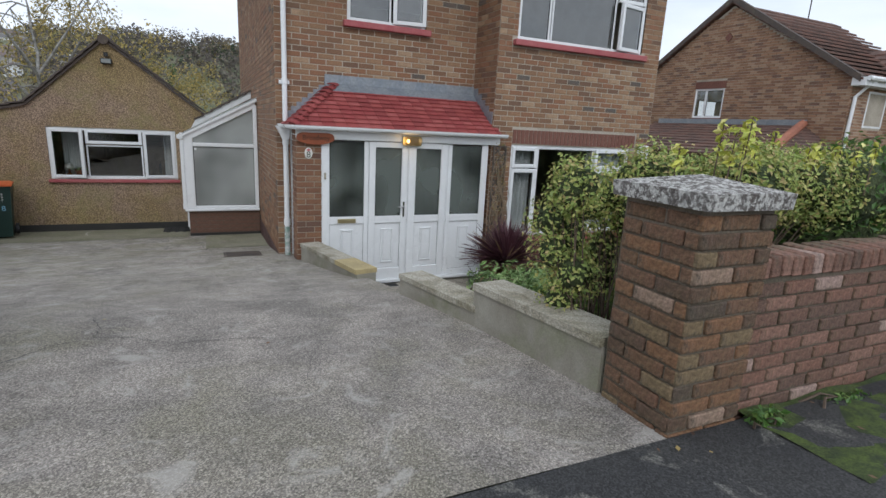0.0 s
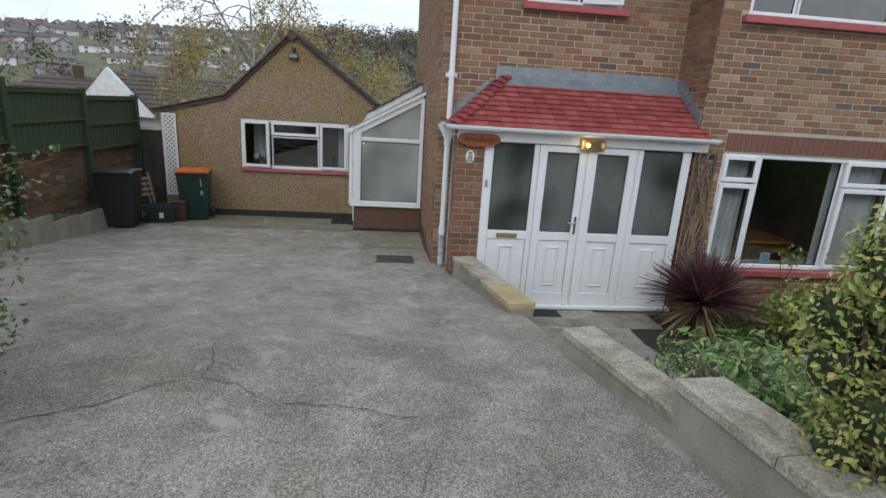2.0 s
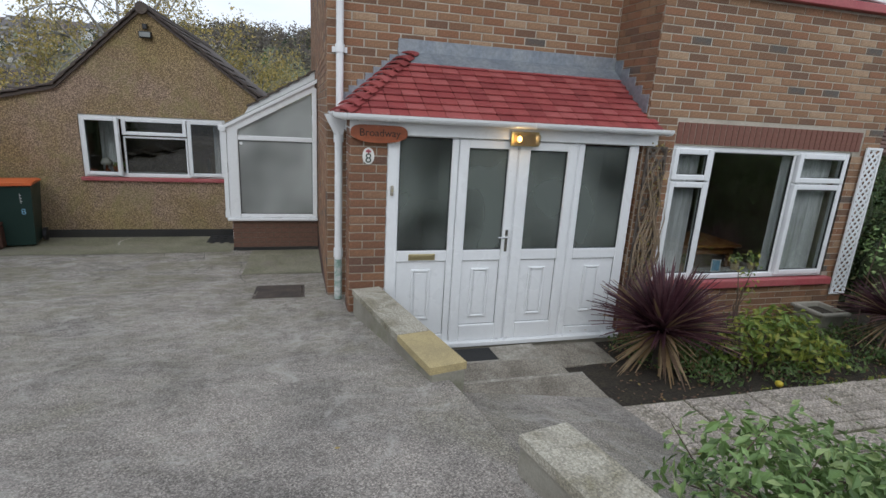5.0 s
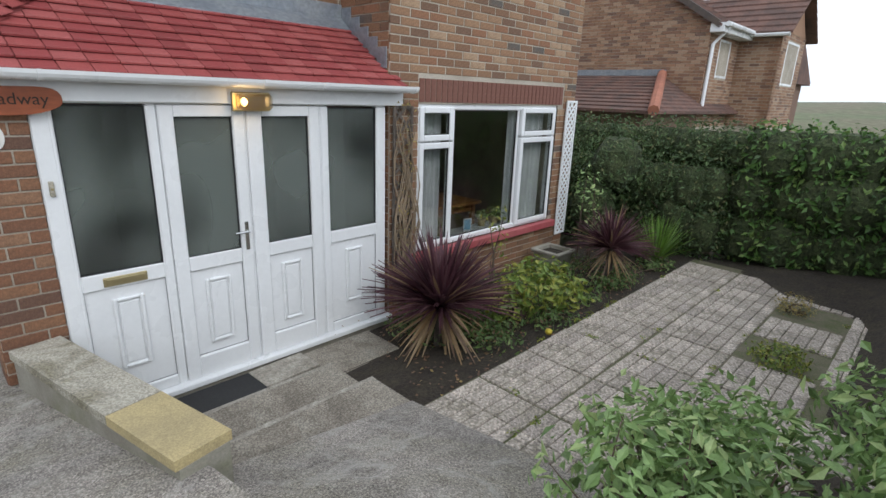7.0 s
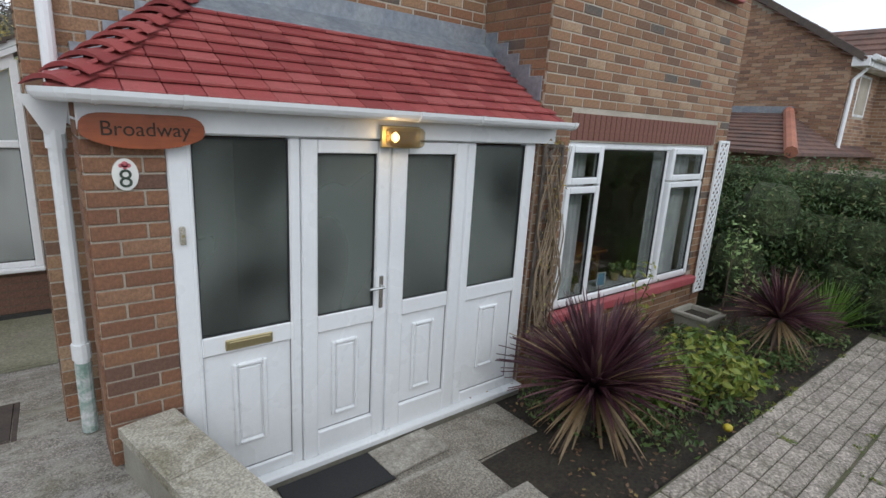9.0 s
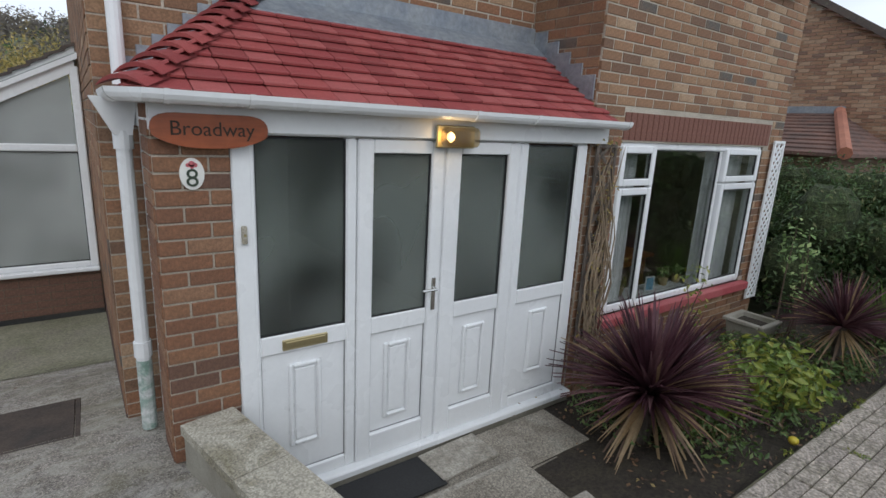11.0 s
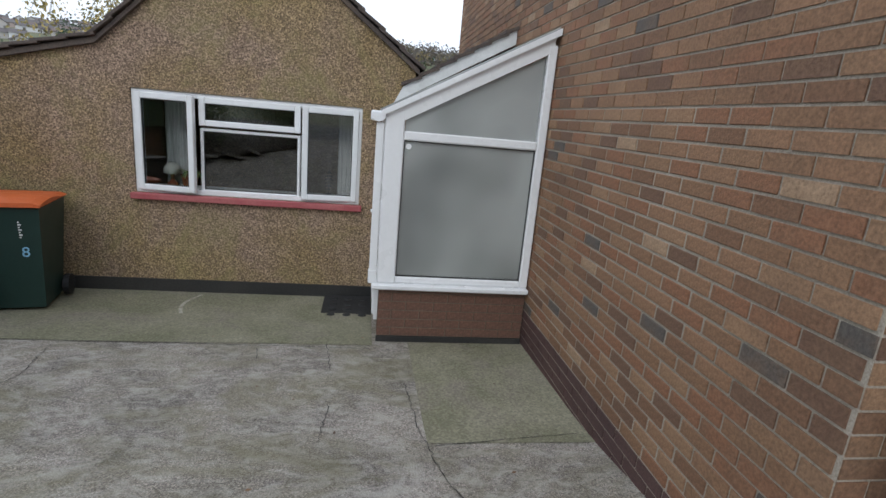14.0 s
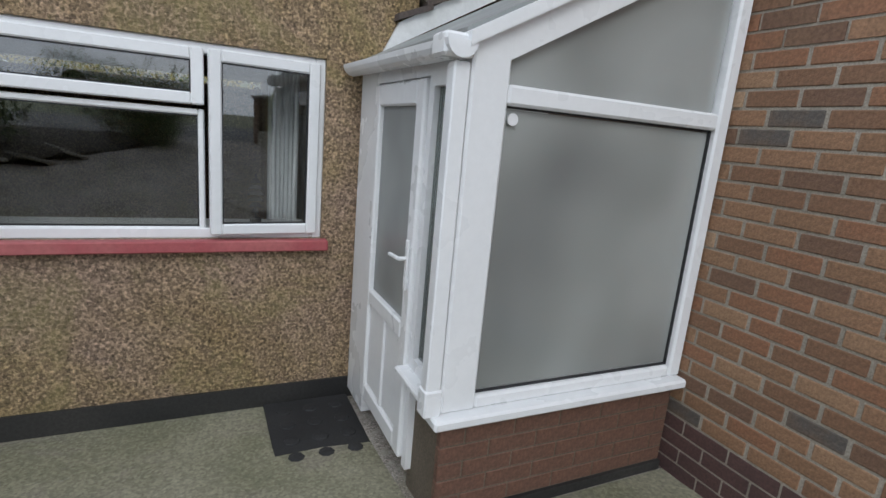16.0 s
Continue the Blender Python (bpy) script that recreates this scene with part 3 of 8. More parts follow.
def twigs(lump, base, spots, rng, n, r0=0.012):
    """Thin stems from a base to places in the cloud."""
    for k in range(n):
        s = spots[rng.randrange(len(spots))]
        e = Vector((s[0] + rng.uniform(-0.7, 0.7) * s[3], s[1] + rng.uniform(-0.7, 0.7) * s[4], s[2] + rng.uniform(-0.5, 0.8) * s[5]))
        b = Vector(base) + Vector((rng.uniform(-0.1, 0.1), rng.uniform(-0.1, 0.1), 0))
        mid = b.lerp(e, 0.5) + Vector((rng.uniform(-0.06, 0.06), rng.uniform(-0.06, 0.06), 0.06))
        lump.tube([b, mid, e], [r0, r0 * 0.7, r0 * 0.3], 5)
    return lump


GY = [-60.0, -5.0, 0.0, 2.0, 3.0, 4.2, 5.2, 6.2, 7.7, 8.8, 9.3, 10.6, 11.3, 12.0, 14.0, 17.0]
GZ = [1.5, 1.1, 0.93, 0.86, 0.78, 0.70, 0.53, 0.40, 0.22, 0.07, 0.0, -0.08, -0.15, -0.18, -0.30, -0.5]


def ground(y):
    return float(np.interp(y, GY, GZ))


# ---- ground ----
YP, YM, XS, YA, YL = 6.98, 7.72, 0.90, 11.95, 10.62   # porch front, house front, house side, annex front, lean-to front
XB0, XB1, YB = 3.98, 7.13, 7.0                         # bay: sides and front
HTOP = 5.35


def sheet(name, x0, x1, ys, zf, mat, step=0.5, thick=0.25, wobble=0.0, seed=0):
    L = Lump()
    xs = list(np.linspace(x0, x1, max(2, int((x1 - x0) / step) + 1)))
    n = len(xs)
    for y in ys:
        for x in xs:
            L.v.append((x, y, zf(x, y) + wobble * noise.noise(Vector((x * 0.7, y * 0.7, seed)))))
    for j in range(len(ys) - 1):
        for i in range(n - 1):
            L.f.append((j * n + i, j * n + i + 1, (j + 1) * n + i + 1, (j + 1) * n + i))
    return solid(name, L, mat, kind="structure", smooth=True)


def far_land(x, y):
    """The land all round: the slope goes on down behind the houses to a valley, then up to the hill opposite."""
    r, az = math.hypot(x, y), math.degrees(math.atan2(x, y))
    low = float(np.interp(r, [0, 16, 30, 60, 110, 180, 260, 1500], [-0.6, -1.5, -4.5, -10, -14, -13, -5, -5]))
    crest = 2.3 + 420 * math.tan(radians(float(np.interp(az, [-120, -60, -40, -23, 0, 12, 22, 40], [0.5, 3.1, 3.7, 5.1, 6.1, 5.4, 2.0, 0.5]))))
    k = float(np.interp(r, [130, 200, 300, 420, 1500], [0, 0.28, 0.66, 1, 1]))
    z = low * (1 - k) + crest * k
    near = 0.5 if y < 1.4 else min(ground(y) - 0.25, -0.5)
    return near + (z - near) * min(1.0, max(0.0, (y - 12.5) / 6, (abs(x) - 30) / 20 if y > 3 else 0))


drive_ys = [1.42 + 0.2 * k for k in range(54)]
L = Lump()
drive_ys = [y for y in drive_ys if y <= 12.1]
for y in drive_ys:
    xa = float(np.interp(y, [1.42, 2.4, 4.1, 5.2, 6.0], [-1.9, -1.86, -2.45, -3.5, -4.45]))
    xb = float(np.interp(y, [1.42, 2.0, 3.3, 4.15, 5.2, 7.0, 7.2, 7.7, 7.9, 14], [1.84, 1.86, 1.72, 1.60, 1.56, 1.18, 1.18, 1.18, 0.93, 0.93]))
    for k in range(17):
        x = xa + (xb - xa) * k / 16
        L.v.append((x, y, ground(y) + 0.012 * noise.noise(Vector((x * 0.7, y * 0.7, 0)))))
for j in range(len(drive_ys) - 1):
    for i in range(16):
        L.f.append((j * 17 + i, j * 17 + i + 1, (j + 1) * 17 + i + 1, (j + 1) * 17 + i))
solid("driveway", L, M["drive"], kind="structure", smooth=True)
for nm, x0, x1, y0, y1 in (("path_annex", -3.9, -0.40, 10.53, 11.94), ("path_side", -0.10, 0.90, 9.08, 10.62)):
    L = Lump()
    nx, ny = 14, 8
    for j in range(ny + 1):
        for i in range(nx + 1):
            x, y = x0 + (x1 - x0) * i / nx, y0 + (y1 - y0) * j / ny
            L.v.append((x, y, ground(y) + 0.012 * noise.noise(Vector((x * 0.7, y * 0.7, 0))) + 0.005))
    for j in range(ny):
        for i in range(nx):
            a = j * (nx + 1) + i
            L.f.append((a, a + 1, a + nx + 2, a + nx + 1))
    solid(nm, L, M["green_concrete"], "smooth concrete path green with algae", kind="structure", smooth=True)
tagged(bpy.data.objects["driveway"], "worn exposed-aggregate concrete driveway with cracks")
L = Lump()
rings = [0.01, 1.38, 1.42, 4, 8, 12.5, 14, 16, 19, 25, 32, 42, 55, 75, 100, 130, 165, 200, 240, 280, 320, 360, 400, 430, 600, 1500]
rays = 120
for rr in rings:
    for k in range(rays):
        a = 2 * math.pi * k / rays
        x, y = rr * math.sin(a), rr * math.cos(a)
        L.v.append((x, y, far_land(x, y) + (2.2 * noise.noise(Vector((x / 60, y / 60, 0))) if rr > 60 else 0)))
for j in range(len(rings) - 1):
    for k in range(rays):
        q = (k + 1) % rays
        L.f.append((j * rays + q, (j + 1) * rays + q, (j + 1) * rays + k, j * rays + k))
solid("ground", L, M["far_grass"], "", kind="structure", smooth=True)
road = Lump()
for a, b in ((-0.6, 1.42), (-8.0, -0.72)):
    za, zb = (ground(a) if a > -5 else 1.1), ground(b)
    dz = 0 if a > -1 else -0.09
    road.add([(-30, a, za - 0.3), (30, a, za - 0.3), (30, b, zb - 0.3), (-30, b, zb - 0.3), (-30, a, za + dz), (30, a, za + dz), (30, b, zb + dz), (-30, b, zb + dz)],
             [(3, 2, 1, 0), (4, 5, 6, 7), (0, 1, 5, 4), (1, 2, 6, 5), (2, 3, 7, 6), (3, 0, 4, 7)])
solid("pavement", road, M["asphalt"], "damp dark asphalt pavement", kind="structure")
kerb = Lump()
for k in range(33):
    kerb.box(-30 + k * 0.915 * 2, -30 + k * 0.915 * 2 + 1.82, -0.72, -0.6, 0.7, ground(-0.6) + 0.005, 0.01)
solid("kerb", kerb, M["concrete"], "grey concrete kerb stones", kind="structure")


# cracks and joints in the concrete
CRACKS = {
    "crack": [[(-1.43, 3.27), (-1.1, 3.44), (-0.94, 3.65), (-0.71, 3.74), (-0.49, 3.66), (-0.31, 3.48)], [(-0.21, 3.45), (0.06, 3.43), (0.2, 3.40), (0.35, 3.32), (0.54, 3.29)],
              [(-0.82, 4.28), (-0.71, 3.91), (-0.72, 3.75)], [(0.59, 3.09), (0.49, 2.74), (0.41, 2.46)], [(-2.49, 4.33), (-2.29, 4.34), (-2.12, 4.42)],
              [(-0.77, 10.56), (-0.73, 10.27), (-0.68, 9.87)], [(-1.3, 10.45), (-1.24, 10.15)], [(-2.7, 9.6), (-2.65, 9.93), (-2.76, 10.48)], [(-0.18, 9.86), (-0.14, 9.35), (-0.08, 8.86), (0.02, 8.47)], [(-0.7, 9.08), (-0.67, 9.57)]],
    "joint": [[(-3.6, 10.53), (-1.79, 10.5), (-0.38, 10.45)], [(-0.13, 9.03), (0.33, 9.11), (0.86, 9.19)], [(-2.1, 6.22), (-1.57, 6.2), (-1.35, 6.3)]],
}
rng = random.Random(4)
for nm, lines in CRACKS.items():
    for line in lines:
        L = Lump()
        pts = []
        for (xa, ya), (xb, yb) in zip(line, line[1:]):
            n = max(2, int(math.hypot(xb - xa, yb - ya) / 0.035))
            for k in range(n):
                f = k / n
                j = 0.012 if nm == "crack" else 0.003
                pts.append((xa + (xb - xa) * f + rng.uniform(-j, j), ya + (yb - ya) * f + rng.uniform(-j, j)))
        for k, (x, y) in enumerate(pts):
            a, b = pts[max(k - 1, 0)], pts[min(k + 1, len(pts) - 1)]
            d = Vector((b[0] - a[0], b[1] - a[1])).normalized()
            w = rng.uniform(0.0010, 0.0036) * (0.4 if k in (0, len(pts) - 1) else 1) * (1.4 if line[0][0] == -1.43 else 0.45 if line[0][0] > 0.4 else 1)
            z = ground(y) + 0.012 * noise.noise(Vector((x * 0.7, y * 0.7, 0))) + 0.008
            L.v += [(x - d.y * w, y + d.x * w, z), (x + d.y * w, y - d.x * w, z)]
        for k in range(len(pts) - 1):
            L.f.append((2 * k, 2 * k + 1, 2 * k + 3, 2 * k + 2))
        ob = solid(nm, L, M["black"], "", kind="structure")
sm = Lump()
for k in range(12):
    a, b = k / 12, (k + 1) / 12
    f = lambda t: (-2.09 - 0.08 * math.sin(t * 3) - 0.02, 11.84 - 0.58 * t)
    (xa, ya), (xb, yb) = f(a), f(b)
    sm.add([(xa - 0.018, ya, ground(ya) + 0.012), (xa + 0.018, ya, ground(ya) + 0.012), (xb + 0.018, yb, ground(yb) + 0.012), (xb - 0.018, yb, ground(yb) + 0.012)], [(0, 3, 2, 1)])
solid("paint_smear", sm, M["coping"], "", kind="structure")

# ---- the house ----
def window(name, parent, w, h, m, lights, sill=None, glass=None, frame_w=0.055, deep=0.09):
    """A white framed window: lights = (u0, u1, v0, v1, opens, swing degrees). It lies at m, u along, v up, outward -y."""
    win = new(name)
    win.parent = parent
    win.matrix_local = m
    tagged(win, kind="structure") if not parent else None
    part("window_frame", ring(Lump(), 0, w, 0, h, frame_w, -0.01, deep - 0.02), M["upvc"], win)
    for u0, u1, v0, v1, opens, swing in lights:
        fr, gk = Lump(), Lump()
        fw = 0.058 if opens else 0.03
        out = -0.035 if opens else 0.0
        turn = Matrix.Translation((u0 if swing >= 0 else u1, out, 0)) @ pose(0, 0, 0, 0, 0, -swing) @ Matrix.Translation((-u0 if swing >= 0 else -u1, -out, 0))
        ring(fr, u0, u1, v0, v1, fw, out, out + 0.06, 0.007, turn)
        part("sash" if opens else "bead", fr, M["upvc"], win)
        ring(gk, u0 + fw, u1 - fw, v0 + fw, v1 - fw, 0.007, out + 0.012, out + 0.03, 0, turn)
        part("gasket", gk, M["gasket"], win)
        part("pane", Lump().box(u0 + fw + 0.007, u1 - fw - 0.007, out + 0.018, out + 0.026, v0 + fw + 0.007, v1 - fw - 0.007, 0, turn), glass or M["glass"], win).visible_shadow = False
    return win


def curtains(at_m, w, h, spans, seed=0):
    for u0, u1 in spans:
        L = Lump()
        n = 24
        for k in range(n + 1):
            u = u0 + (u1 - u0) * k / n
            y = 0.2 + 0.025 * math.sin(k * 1.9 + seed)
            for v in (0.02, h * 0.35, h * 0.7, h):
                L.v.append(tuple(at_m @ Vector((u, y, v))))
        for k in range(n):
            for j in range(3):
                a = k * 4 + j
                L.f.append((a, a + 4, a + 5, a + 1))
        solid("curtain", L, M["curtain"], "pale grey net curtain hanging inside a window", "curtain", smooth=True)


# walls, with openings
WLIV = (4.33, 6.74, 0.50, 1.97)
WUP2 = (4.29, 6.72, 3.50, 4.62)
WUP1 = (1.90, 3.11, 3.58, 4.62)
DOORWAY = (1.9, 3.2, -0.12, 1.95)
L = Lump()
panel_with_holes(L, XS + 0.004, XB0, -0.3, HTOP, YM + 0.002, YM + 0.28, [WUP1, DOORWAY])
wall_front = solid("wall_front", L, M["mortar"], "main front wall of mixed brown brick", kind="structure")
L = Lump()
panel_with_holes(L, XB0 + 0.004, XB1, -0.3, HTOP, YB + 0.002, YB + 0.28, [WLIV, WUP2])
L.box(XB0 + 0.004, XB0 + 0.284, YB + 0.28, YM, -0.3, HTOP)
L.box(XB1 - 0.28, XB1 - 0.004, YB + 0.28, 15.6, -0.3, HTOP)
wall_bay = solid("wall_bay", L, M["mortar"], "projecting front wall of mixed brown brick", kind="structure")
L = Lump()
L.box(XS + 0.004, XS + 0.284, YM + 0.28, 15.6, -0.6, HTOP)
wall_side = solid("wall_side", L, M["mortar"], "side wall of mixed brown brick with dark plinth", kind="structure")
L = Lump().box(XS + 0.29, XB1 - 0.29, 15.3, 15.6, -0.6, HTOP)
solid("wall_back", L, M["mortar"], "", kind="structure")
solid("ceiling", Lump().box(XS + 0.29, XB1 - 0.29, YM + 0.29, 15.29, 2.28, 2.42), M["room"], kind="structure")
solid("ceiling_bay", Lump().box(XB0 + 0.29, XB1 - 0.29, YB + 0.29, YM + 0.28, 2.28, 2.42), M["room"], kind="structure")
solid("floor", Lump().box(XS + 0.29, XB1 - 0.29, YM + 0.29, 15.29, -0.2, -0.05), M["room"], kind="structure")
solid("floor_bay", Lump().box(XB0 + 0.29, XB1 - 0.29, YB + 0.29, YM + 0.28, -0.2, -0.05), M["room"], kind="structure")
solid("wall_inner", Lump().box(XB0 + 0.05, XB0 + 0.15, YM + 0.3, 15.2, -0.05, 2.28).box(XB0 + 0.16, XB1 - 0.3, 11.0, 11.1, -0.05, 2.28), M["room"], kind="structure")
roof = Lump()
for a, b, c, d in ((XS - 0.25, XB1 + 0.25, YB - 0.35, 15.9),):
    ym = (c + d) / 2
    roof.add([(a, c, HTOP), (b, c, HTOP), (b, d, HTOP), (a, d, HTOP), (a, ym, HTOP + 2.2), (b, ym, HTOP + 2.2)], [(3, 2, 1, 0), (0, 1, 5, 4), (2, 3, 4, 5), (0, 4, 3), (1, 2, 5)])
solid("house_roof", roof, M["tile_dark"], "dark tiled house roof", kind="structure")

ID = Matrix.Identity(4)
brickwork(wall_front, Matrix.Translation((0, YM, 0)), XS, XB0, 0.1, HTOP, M["brick"], [WUP1, (0, 9, 0, 2.08), (WUP1[0], WUP1[1], 3.49, 3.58)], near=(XS, XB0, 2.6, 3.5), seed=2)
brickwork(wall_front, Matrix.Translation((0, YM, 0)), XS, 1.10, -0.148, 2.07, M["brick"], seed=9)
brickwork(wall_bay, Matrix.Translation((0, YB, 0)), XB0, XB1, -0.3, HTOP, M["brick"],
          [WLIV, WUP2, (4.335, 6.86, 1.97, 2.235), (4.25, 6.83, 0.41, 0.50), (4.2, 6.8, 3.41, 3.50)], near=(XB0, XB1, 2.2, 3.3), seed=3)
brickwork(wall_bay, Matrix.Translation((XB0, 0, 0)) @ pose(0, 0, 0, 0, 0, -90), -YM, -YB - 0.012, -0.2, HTOP, M["brick"], seed=4)
brickwork(wall_side, Matrix.Translation((XS, 0, 0)) @ pose(0, 0, 0, 0, 0, -90), -15.6, -YM, 0.237, HTOP, M["brick"], near=(-10.6, -8.3, 0.2, 1.9), joint=0.013, length=0.228, seed=5)
brickwork(wall_side, Matrix.Translation((XS, 0, 0)) @ pose(0, 0, 0, 0, 0, -90), -15.6, -YM, -0.148, 0.237, M["brick_plinth"], joint=0.013, seed=6)

# lintel, sills
u = 4.34
while u < 6.83:
    LATE.append((None, "brick", wall_bay, (u, u + 0.066)))
    u += 0.0755
for nm, (a, b, z0, z1), y in (("sill_living", (4.27, 6.81, 0.415, 0.50), YB), ("sill_upper", (4.22, 6.79, 3.415, 3.50), YB), ("sill_landing", (1.84, 3.17, 3.495, 3.58), YM)):
    solid(nm, Lump().box(a, b, y - 0.085, y + 0.05, z0, z1, 0.008), M["red_paint"], "faded red painted window sill", kind="structure")

w, h = WLIV[1] - WLIV[0], WLIV[3] - WLIV[2]
window("window_living", None, w, h, Matrix.Translation((WLIV[0], YB + 0.03, WLIV[2])),
       [(0.03, 0.50, h - 0.355, h - 0.03, True, 0), (0.03, 0.50, 0.03, h - 0.375, True, 0), (0.52, 1.655, 0.03, h - 0.03, False, 0), (1.675, w - 0.03, h - 0.355, h - 0.03, True, 0), (1.675, w - 0.03, 0.03, h - 0.375, True, 0)])
curtains(Matrix.Translation((WLIV[0], YB - 0.03, WLIV[2])), w, h, [(0.03, 0.50), (w - 0.80, w - 0.03)])
w, h = WUP2[1] - WUP2[0], WUP2[3] - WUP2[2]
window("window_upper", None, w, h, Matrix.Translation((WUP2[0], YB + 0.03, WUP2[2])),
       [(0.03, 0.58, h - 0.36, h - 0.03, True, 0), (0.03, 0.58, 0.03, h - 0.38, False, 0), (0.60, w - 0.60, 0.03, h - 0.03, False, 0), (w - 0.58, w - 0.03, h - 0.36, h - 0.03, True, 0), (w - 0.58, w - 0.03, 0.03, h - 0.38, True, -10)])
w, h = WUP1[1] - WUP1[0], WUP1[3] - WUP1[2]
window("window_landing", None, w, h, Matrix.Translation((WUP1[0], YM + 0.03, WUP1[2])), [(0.03, w * 0.55, 0.03, h - 0.03, False, 0), (w * 0.55 + 0.02, w - 0.03, 0.03, h - 0.03, True, 12)])

# ---- porch ----
PZ = -0.10
porch_ground = Lump().box(XS + 0.2, XB0, YP - 0.02, YM, -0.4, PZ)
solid("wall_porch_inner", panel_with_holes(Lump(), XS + 0.3, XB0 - 0.012, PZ, 2.2, YM - 0.02, YM - 0.004, [(1.9, 3.2, PZ, 1.95)]), M["brick_soldier"], kind="structure")
solid("porch_base", porch_ground, M["concrete"], "smooth grey concrete base of the porch", kind="structure")
pillar = thing("porch_pillar", (1.06, YP, 0.1), "orange brick corner pillar of the porch", "brick pillar")
part("core", Lump().box(0.006, 0.325, 0.006, 0.32, -0.3, 1.96), M["mortar"], pillar)
porch = thing("porch_screen", (1.39, YP, PZ), "white plastic porch front with frosted panes", "porch front")
PW, PH = 2.53, 2.10
fr = Lump()
for a, b in ((0.0, 0.100), (0.593, 0.652), (1.222, 1.238), (1.838, 1.858), (PW - 0.105, PW)):
    fr.box(a, b, 0.0, 0.07, 0.05, PH - 0.06, 0.008)
fr.box(0, PW, 0.0, 0.07, PH - 0.06, PH, 0.008)
part("screen_frame", fr, M["upvc"], porch)
part("threshold", Lump().box(-0.02, PW + 0.05, -0.06, 0.08, 0.0, 0.05, 0.008), M["upvc"], porch)
# sidelight, two doors, sidelight: outer edges, pane edges, pane top, and whether it opens
for nm, a, b, lo, hi, top, opens in (("side_panel", 0.080, 0.612, 0.108, 0.588, 2.032, False), ("door", 0.655, 1.220, 0.750, 1.136, 1.962, True),
                                     ("door", 1.240, 1.836, 1.355, 1.745, 1.962, True), ("side_panel", 1.860, PW - 0.075, 1.928, 2.422, 2.028, False)):
    f0 = -0.012 if opens else -0.002
    lf = Lump().box(a, lo, f0, 0.06, 0.05, PH - 0.063, 0.008).box(hi, b, f0, 0.06, 0.05, PH - 0.063, 0.008)
    if PH - 0.063 - top > 0.012:
        lf.box(lo, hi, f0 + 0.001, 0.06, top, PH - 0.063, 0.004)
    lf.box(lo, hi, f0 + 0.001, 0.06, 0.05, 0.135 if not opens else 0.22, 0.008)
    foot = 0.135 if not opens else 0.22
    leaf = part(nm, lf, M["upvc"], porch)
    part("mid_rail", Lump().box(lo, hi, 0.0, 0.055, 0.888, 0.995, 0.006), M["upvc"], leaf)
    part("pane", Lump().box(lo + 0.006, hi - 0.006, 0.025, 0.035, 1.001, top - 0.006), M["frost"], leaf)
    part("gasket", ring(Lump(), lo, hi, 0.995, top, 0.006, 0.010, 0.03, 0), M["gasket"], leaf)
    part("infill_panel", Lump().box(lo, hi, 0.02, 0.05, foot, 0.888), M["upvc"], leaf)
    part("panel_seal", ring(Lump(), lo, hi, foot, 0.888, 0.003, 0.012, 0.024, 0), M["seal_grey"], leaf)
    mid = (lo + hi) / 2
    part("moulding", ring(Lump(), mid - 0.095, mid + 0.095, 0.30, 0.81, 0.026, -0.002, 0.022, 0.008), M["upvc"], leaf)
    part("raised_field", Lump().box(mid - 0.060, mid + 0.060, 0.008, 0.022, 0.335, 0.775, 0.010), M["upvc"], leaf)
brickwork(pillar, pose(0, 0, 0), 0, 0.331, -0.25, 1.96, M["brick_porch"], near=(-1, 1, -1, 3), length=0.235, bed=0.0765, seed=7, shift=0.0)
brickwork(pillar, pose(0, 0, 0, 0, 0, -90), -0.325, -0.012, -0.25, 1.96, M["brick_porch"], near=(-1, 1, -1, 3), length=0.235, bed=0.0765, seed=8, shift=0.11)
side = thing("porch_side_window", (1.09, YP + 0.33, PZ + 0.2), "narrow white framed side window of the porch with obscured glass", "window")
part("window_frame", Lump().box(0, 0.07, 0.0, 0.05, 0.0, 1.85).box(0, 0.07, 0.36, 0.40, 0.0, 1.85).box(0, 0.07, 0.05, 0.36, 0.0, 0.06).box(0, 0.07, 0.05, 0.36, 1.80, 1.85), M["upvc"], side)
part("pane", Lump().box(0.03, 0.04, 0.05, 0.36, 0.06, 1.80), M["frost"], side)

# porch roof
EZ, EY, RZ = 2.10, 6.86, 2.68
RX0, RX1, HIPX = 0.98, 4.04, 1.70
pr = thing("porch_roof", (RX0, EY, EZ), "bright red tiled lean-to porch roof with hipped end", "roof")
deck = Lump()
dx, dy, dz = RX1 - RX0, YM - EY, RZ - EZ
deck.add([(0.02, 0.02, -0.03), (dx, 0.02, -0.03), (dx, dy, -0.03), (0.02, dy, -0.03), (HIPX - RX0, dy, dz - 0.02), (dx, dy, dz - 0.02), (0.02, 0.02, -0.01), (dx, 0.02, -0.01)],
         [(3, 2, 1, 0), (0, 1, 7, 6), (6, 7, 5, 4), (2, 3, 4, 5), (1, 2, 5, 7), (0, 6, 4, 3)])
part("deck", deck, M["mortar_dark"], pr)
slope = math.atan2(dz, dy)
gauge, rows = 0.105, 10
run = math.hypot(dy, dz)
gauge = run / rows
rng = random.Random(5)
tile = Lump().box(0.002, 0.161, -0.012, gauge + 0.03, 0.0, 0.017, 0.003).mesh("tile", M["tile_red"])
